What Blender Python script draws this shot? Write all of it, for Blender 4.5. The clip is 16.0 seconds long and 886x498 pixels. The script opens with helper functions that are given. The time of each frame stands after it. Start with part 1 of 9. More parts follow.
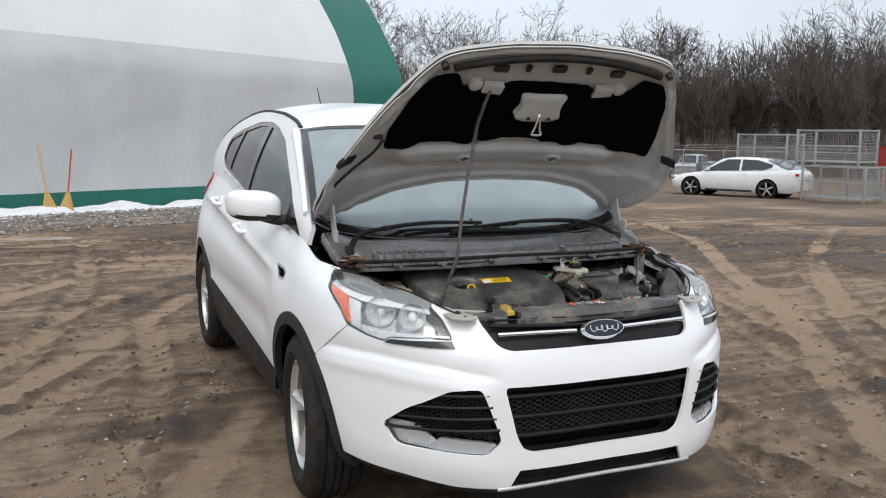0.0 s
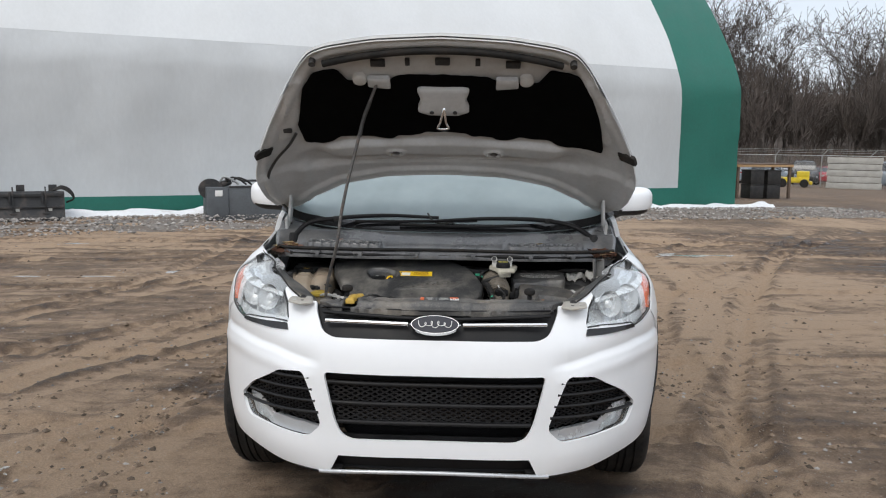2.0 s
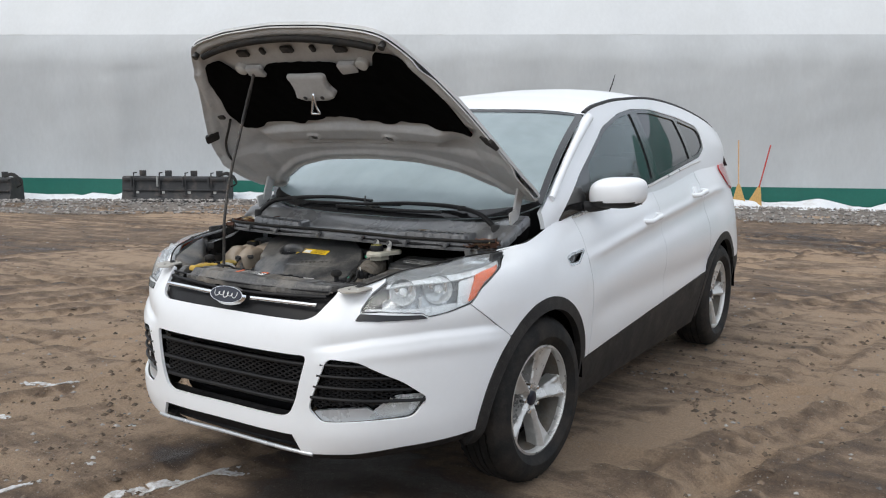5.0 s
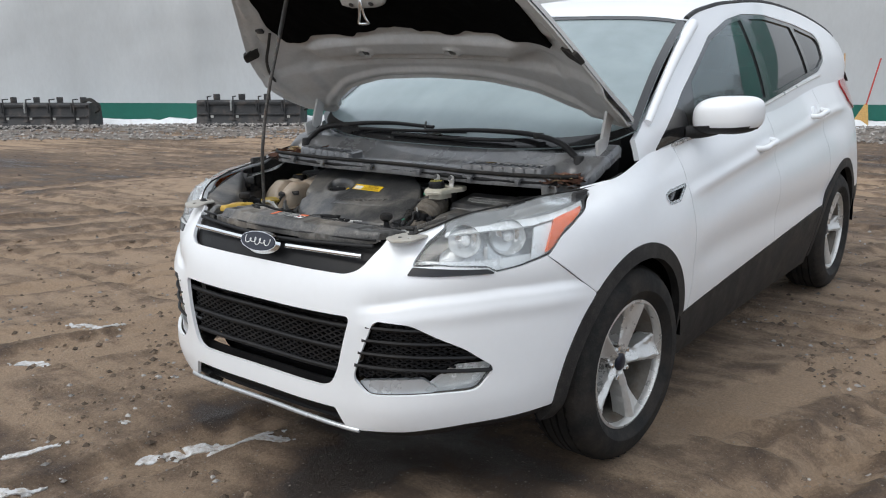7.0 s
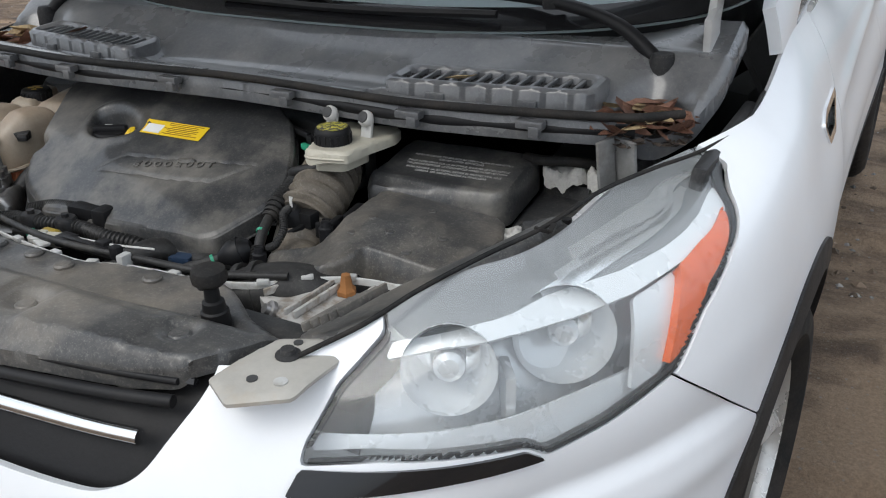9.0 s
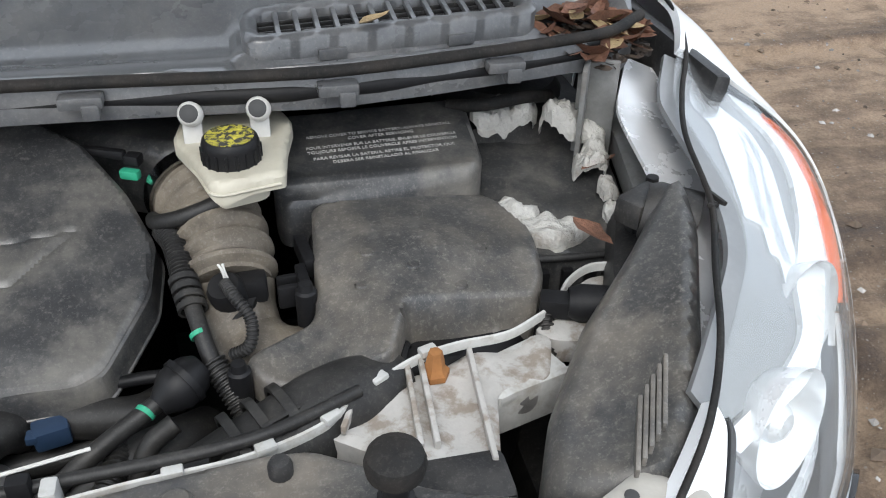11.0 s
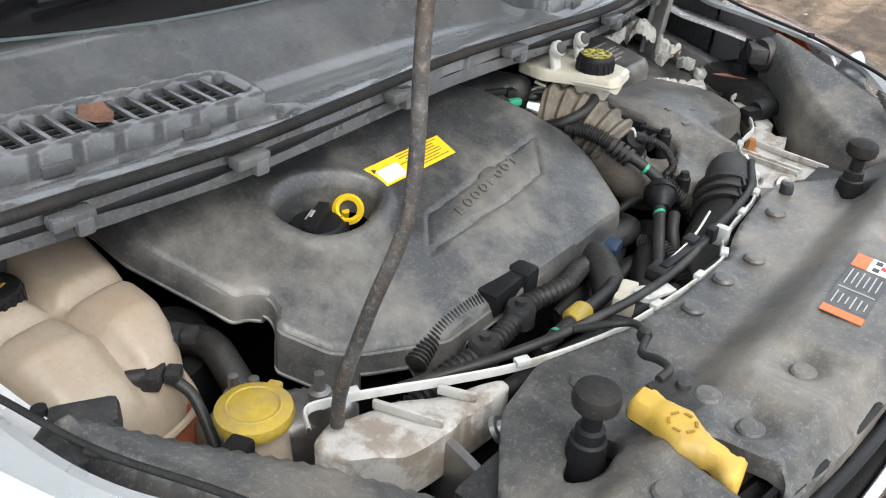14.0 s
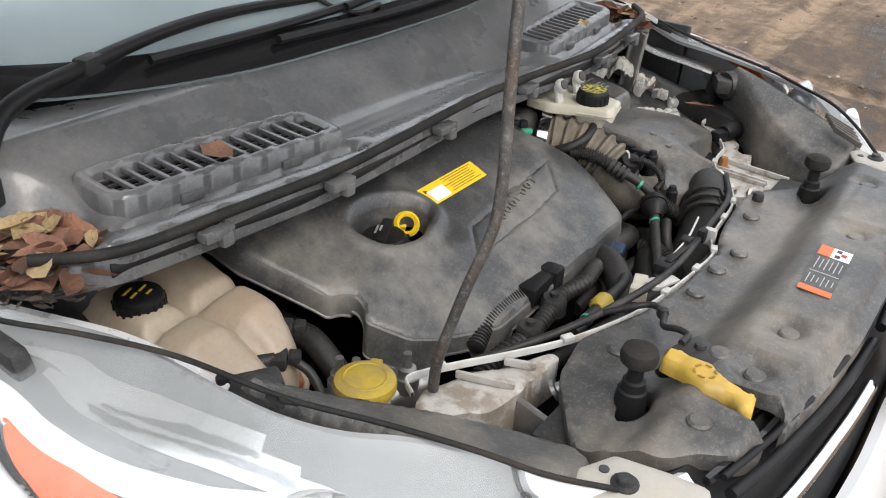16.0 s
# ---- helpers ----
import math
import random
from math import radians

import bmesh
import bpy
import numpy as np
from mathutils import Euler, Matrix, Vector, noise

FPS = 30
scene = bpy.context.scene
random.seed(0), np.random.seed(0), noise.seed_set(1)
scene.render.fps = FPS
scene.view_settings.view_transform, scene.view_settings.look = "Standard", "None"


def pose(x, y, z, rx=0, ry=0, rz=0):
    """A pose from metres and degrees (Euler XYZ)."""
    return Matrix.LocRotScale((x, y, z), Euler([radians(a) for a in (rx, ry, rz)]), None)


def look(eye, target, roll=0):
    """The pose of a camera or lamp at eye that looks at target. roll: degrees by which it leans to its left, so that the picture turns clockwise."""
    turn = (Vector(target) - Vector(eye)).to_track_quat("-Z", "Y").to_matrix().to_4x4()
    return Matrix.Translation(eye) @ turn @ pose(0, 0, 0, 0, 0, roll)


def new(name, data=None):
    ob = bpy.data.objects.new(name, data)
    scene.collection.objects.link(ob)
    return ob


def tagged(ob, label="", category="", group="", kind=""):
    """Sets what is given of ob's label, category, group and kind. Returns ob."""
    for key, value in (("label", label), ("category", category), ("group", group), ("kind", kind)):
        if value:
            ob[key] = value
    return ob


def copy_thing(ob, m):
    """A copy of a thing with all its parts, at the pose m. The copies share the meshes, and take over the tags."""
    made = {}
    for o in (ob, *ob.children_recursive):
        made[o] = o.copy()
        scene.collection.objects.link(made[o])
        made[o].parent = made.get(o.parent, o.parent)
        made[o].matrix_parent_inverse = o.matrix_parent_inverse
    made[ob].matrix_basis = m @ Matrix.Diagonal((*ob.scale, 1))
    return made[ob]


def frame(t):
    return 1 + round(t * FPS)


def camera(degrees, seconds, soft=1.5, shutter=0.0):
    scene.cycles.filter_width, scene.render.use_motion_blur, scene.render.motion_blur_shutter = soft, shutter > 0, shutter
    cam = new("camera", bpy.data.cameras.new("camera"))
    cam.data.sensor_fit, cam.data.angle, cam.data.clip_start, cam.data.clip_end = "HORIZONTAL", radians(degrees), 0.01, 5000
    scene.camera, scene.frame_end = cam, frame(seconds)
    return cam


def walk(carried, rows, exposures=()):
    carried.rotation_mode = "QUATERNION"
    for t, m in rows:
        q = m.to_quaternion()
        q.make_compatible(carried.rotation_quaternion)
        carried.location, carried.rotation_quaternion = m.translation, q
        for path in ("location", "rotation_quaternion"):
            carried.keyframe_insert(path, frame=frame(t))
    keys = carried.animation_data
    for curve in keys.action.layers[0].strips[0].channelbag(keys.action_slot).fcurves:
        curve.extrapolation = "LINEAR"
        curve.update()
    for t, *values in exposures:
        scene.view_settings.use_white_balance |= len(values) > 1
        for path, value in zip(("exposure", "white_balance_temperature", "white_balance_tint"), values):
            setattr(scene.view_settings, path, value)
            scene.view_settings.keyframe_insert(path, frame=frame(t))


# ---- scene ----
cam = camera(54.8, 16.0, soft=1.1)
PATH = [
    (0, (-1.682, -2.279, 1.487), (-0.895, -0.459, 1.224), 0.7),
    (0.5, (-1.271, -2.431, 1.474), (-0.683, -0.538, 1.21), 0.5),
    (1, (-0.786, -2.539, 1.486), (-0.411, -0.592, 1.224), 0.4),
    (1.5, (-0.317, -2.7, 1.487), (-0.167, -0.722, 1.231), 0.7),
    (2, (0.126, -2.672, 1.453), (0.055, -0.69, 1.199), 0.8),
    (2.5, (0.578, -2.58, 1.467), (0.293, -0.617, 1.215), 0.9),
    (3, (1.038, -2.546, 1.485), (0.548, -0.625, 1.224), 1.0),
    (3.5, (1.401, -2.405, 1.445), (0.735, -0.539, 1.176), 0.9),
    (3.7, (1.565, -2.318, 1.441), (0.827, -0.479, 1.172), 0.8),
    (5.8, (2.494, -1.967, 1.45), (1.343, -0.362, 1.135), 0.3),
    (6, (2.5, -1.956, 1.453), (1.335, -0.364, 1.122), 0.2),
    (6.5, (2.363, -1.796, 1.418), (1.175, -0.235, 1.029), -0.1),
    (7, (2.055, -1.53, 1.415), (0.865, 0.01, 0.954), -0.5),
    (7.5, (1.815, -1.171, 1.383), (0.644, 0.357, 0.841), -0.7),
    (8, (1.526, -0.839, 1.375), (0.404, 0.688, 0.738), -0.9),
    (8.5, (1.2, -0.5, 1.366), (0.162, 1.042, 0.628), -1.2),
    (8.7, (1.099, -0.355, 1.341), (0.113, 1.2, 0.559), -1.2),
    (10.8, (0.333, 0.069, 1.3), (0.611, 1.697, 0.172), 1.2),
    (11, (0.27, 0.047, 1.322), (0.671, 1.65, 0.196), 1.5),
    (11.5, (0.113, 0.054, 1.329), (0.771, 1.57, 0.202), 2.1),
    (12, (-0.079, 0.066, 1.316), (0.795, 1.495, 0.224), 2.5),
    (12.5, (-0.274, 0.032, 1.34), (0.77, 1.347, 0.253), 3.2),
    (13, (-0.494, -0.005, 1.366), (0.677, 1.219, 0.303), 3.3),
    (13.5, (-0.645, 0.059, 1.365), (0.618, 1.195, 0.31), 3.3),
    (14, (-0.822, 0.188, 1.356), (0.513, 1.25, 0.312), 3.1),
    (14.5, (-0.936, 0.243, 1.39), (0.445, 1.261, 0.362), 2.9),
    (15, (-1.019, 0.189, 1.42), (0.389, 1.184, 0.406), 2.8),
    (15.5, (-1.049, 0.172, 1.428), (0.373, 1.163, 0.431), 2.9),
    (16, (-1.048, 0.17, 1.428), (0.383, 1.166, 0.448), 2.9),
]
walk(cam, [(t, look(eye, target, roll)) for t, eye, target, roll in PATH], [(0, -.05, 6450, 8), (8.7, .02, 6300, 7), (10.8, .6, 6250, 7), (12.5, .93, 6300, 6), (14.5, .98, 6500, 7), (16, .66, 6700, 9)])

# ---- world, sun, exposure ----
world = bpy.data.worlds.new("overcast_sky")
scene.world = world
world.use_nodes = True
wt = world.node_tree
wt.nodes.clear()


def wnode(kind, **values):
    n = wt.nodes.new(kind)
    for key, value in values.items():
        n.inputs[key].default_value = value
    return n


wout, wbg = wnode("ShaderNodeOutputWorld"), wnode("ShaderNodeBackground", Strength=1.0)
wsky = wt.nodes.new("ShaderNodeTexSky")
wsky.sky_type, wsky.sun_disc, wsky.sun_elevation, wsky.sun_rotation, wsky.dust_density = "NISHITA", False, radians(48), radians(200), 4.0
wcoord, wsep = wnode("ShaderNodeTexCoord"), wnode("ShaderNodeSeparateXYZ")
wgrad = wt.nodes.new("ShaderNodeValToRGB")
wgrad.color_ramp.elements[0].position, wgrad.color_ramp.elements[0].color = 0.0, (.60, .63, .70, 1)
wgrad.color_ramp.elements[1].position, wgrad.color_ramp.elements[1].color = .75, (1.0, 1.03, 1.09, 1)
wnoise = wnode("ShaderNodeTexNoise", Scale=3.2, Detail=5.0, Roughness=.55)
wmap = wnode("ShaderNodeMapRange")
wmap.inputs[1].default_value, wmap.inputs[2].default_value, wmap.inputs[3].default_value, wmap.inputs[4].default_value = .3, .75, .90, 1.12
wmul, wadd, wscale = wt.nodes.new("ShaderNodeVectorMath"), wt.nodes.new("ShaderNodeVectorMath"), wt.nodes.new("ShaderNodeVectorMath")
wmul.operation, wadd.operation, wscale.operation = "SCALE", "ADD", "SCALE"
wscale.inputs["Scale"].default_value = .05
for a, b in ((wcoord.outputs["Generated"], wsep.inputs[0]), (wsep.outputs["Z"], wgrad.inputs[0]), (wcoord.outputs["Generated"], wnoise.inputs["Vector"]),
             (wnoise.outputs[0], wmap.inputs[0]), (wgrad.outputs[0], wmul.inputs[0]), (wmap.outputs[0], wmul.inputs["Scale"]), (wsky.outputs[0], wscale.inputs[0]),
             (wmul.outputs[0], wadd.inputs[0]), (wscale.outputs[0], wadd.inputs[1]), (wadd.outputs[0], wbg.inputs["Color"]), (wbg.outputs[0], wout.inputs[0])):
    wt.links.new(a, b)
sun_data = bpy.data.lights.new("sun", "SUN")
sun_data.energy, sun_data.angle, sun_data.color = 0.7, radians(25), (1.0, .97, .93)
sun = new("sun", sun_data)
sun.matrix_world = look((-3, -8, 12), (0, 0, 0))


# ---- materials ----
def surf(name, base, rough=.5, metal=0.0, vary=.15, scale=6.0, fine=90.0, bump=.08, coat=0.0, dirt=None, amount=.0, dscale=5.0, dlow=.5, dhigh=.65,
         rvary=.12, spec=.5, stretch=(1, 1, 1), bdist=.01, island=False, speck=0.0, sscale=210.0, scol=(.46, .43, .38)):
    """A plain surface with broad and fine variation in colour, gloss and relief, and a second colour of dirt in patches."""
    m = bpy.data.materials.new(name)
    m.use_nodes = True
    t = m.node_tree
    p = t.nodes["Principled BSDF"]
    co, mp = t.nodes.new("ShaderNodeTexCoord"), t.nodes.new("ShaderNodeMapping")
    mp.inputs["Scale"].default_value = stretch
    t.links.new(co.outputs["Object"], mp.inputs[0])

    def noisy(s, detail=6.0, rgh=.6):
        n = t.nodes.new("ShaderNodeTexNoise")
        n.inputs["Scale"].default_value, n.inputs["Detail"].default_value, n.inputs["Roughness"].default_value = s, detail, rgh
        t.links.new(mp.outputs[0], n.inputs["Vector"])
        return n.outputs[0]

    def ranged(src, lo, hi, a, b):
        r = t.nodes.new("ShaderNodeMapRange")
        for i, value in enumerate((lo, hi, a, b)):
            r.inputs[i + 1].default_value = value
        t.links.new(src, r.inputs[0])
        return r.outputs[0]

    broad, grain = noisy(scale), noisy(fine, 3.0, .7)
    mix = t.nodes.new("ShaderNodeMix")
    mix.data_type, mix.blend_type = "RGBA", "MULTIPLY"
    mix.inputs[0].default_value = 1.0
    mix.inputs[6].default_value = (*base, 1)
    both = t.nodes.new("ShaderNodeMath")
    both.operation = "MULTIPLY"
    t.links.new(ranged(broad, .3, .7, 1 - vary, 1 + vary * .6), both.inputs[0])
    t.links.new(ranged(grain, .3, .7, 1 - vary * .5, 1 + vary * .5), both.inputs[1])
    last = both.outputs[0]
    if island:
        geo, mul = t.nodes.new("ShaderNodeNewGeometry"), t.nodes.new("ShaderNodeMath")
        mul.operation = "MULTIPLY"
        t.links.new(ranged(geo.outputs["Random Per Island"], 0, 1, .45, 1.5), mul.inputs[0])
        t.links.new(last, mul.inputs[1])
        last = mul.outputs[0]
    comb = t.nodes.new("ShaderNodeCombineColor")
    for i in range(3):
        t.links.new(last, comb.inputs[i])
    t.links.new(comb.outputs[0], mix.inputs[7])
    colour = mix.outputs[2]
    ro = ranged(broad, .3, .7, max(rough - rvary, .02), min(rough + rvary, 1))
    if dirt:
        patch_ = ranged(noisy(dscale, 8.0, .65), dlow, dhigh, 0, amount)
        over = t.nodes.new("ShaderNodeMix")
        over.data_type = "RGBA"
        t.links.new(patch_, over.inputs[0])
        t.links.new(colour, over.inputs[6])
        over.inputs[7].default_value = (*dirt, 1)
        colour = over.outputs[2]
    if speck:
        for sc, lo, hi, k in ((sscale, .54, .70, speck * .6), (sscale * .12, .48, .74, speck * .45), (sscale * 2.5, .57, .68, speck * .55)):
            over = t.nodes.new("ShaderNodeMix")
            over.data_type = "RGBA"
            t.links.new(ranged(noisy(sc, 4.0, .65), lo, hi, 0, k), over.inputs[0])
            t.links.new(colour, over.inputs[6])
            over.inputs[7].default_value = (*scol, 1)
            colour = over.outputs[2]
    t.links.new(colour, p.inputs["Base Color"])
    t.links.new(ro, p.inputs["Roughness"])
    p.inputs["Metallic"].default_value = metal
    p.inputs["Coat Weight"].default_value, p.inputs["Coat Roughness"].default_value = coat, .04
    p.inputs["Specular IOR Level"].default_value = spec
    if bump:
        b = t.nodes.new("ShaderNodeBump")
        b.inputs["Strength"].default_value, b.inputs["Distance"].default_value = bump, bdist
        t.links.new(grain, b.inputs["Height"])
        t.links.new(b.outputs[0], p.inputs["Normal"])
    return m


def thin_clear(name, tint, film=(.6, .6, .6), dust=0.0, ior=1.45, rough=.02, uneven=.3):
    """A thin clear pane: straight transmission, a pale film for dust and painted-in reflected sky, and a glossy
    surface.
    """
    m = bpy.data.materials.new(name)
    m.use_nodes = True
    t = m.node_tree
    t.nodes.clear()
    out, clear, haze, gloss, fr = (t.nodes.new(k) for k in ("ShaderNodeOutputMaterial", "ShaderNodeBsdfTransparent", "ShaderNodeBsdfDiffuse", "ShaderNodeBsdfGlossy", "ShaderNodeLayerWeight"))
    m1, m2, noise, rng, co = (t.nodes.new(k) for k in ("ShaderNodeMixShader", "ShaderNodeMixShader", "ShaderNodeTexNoise", "ShaderNodeMapRange", "ShaderNodeTexCoord"))
    clear.inputs[0].default_value, haze.inputs[0].default_value = (*tint, 1), (*film, 1)
    gloss.inputs["Color"].default_value, gloss.inputs["Roughness"].default_value = (1, 1, 1, 1), rough
    steep, scaled = t.nodes.new("ShaderNodeMath"), t.nodes.new("ShaderNodeMath")
    steep.operation, steep.inputs[1].default_value = "POWER", 5.0
    base = .6 * ((ior - 1) / (ior + 1)) ** 2
    scaled.operation, scaled.inputs[1].default_value, scaled.inputs[2].default_value = "MULTIPLY_ADD", .85, base
    t.links.new(fr.outputs["Facing"], steep.inputs[0])
    t.links.new(steep.outputs[0], scaled.inputs[0])
    fr.inputs["Blend"].default_value = .5
    noise.inputs["Scale"].default_value, noise.inputs["Detail"].default_value = 7.0, 7.0
    for i, q in enumerate((.35, .7, dust * (1 - uneven), dust * (1 + uneven))):
        rng.inputs[i + 1].default_value = q
    for a, b in ((co.outputs["Object"], noise.inputs["Vector"]), (noise.outputs[0], rng.inputs[0]), (rng.outputs[0], m1.inputs[0]), (clear.outputs[0], m1.inputs[1]), (haze.outputs[0], m1.inputs[2]),
                 (scaled.outputs[0], m2.inputs[0]), (m1.outputs[0], m2.inputs[1]), (gloss.outputs[0], m2.inputs[2]), (m2.outputs[0], out.inputs[0])):
        t.links.new(a, b)
    return m


DUST = (.29, .26, .215)
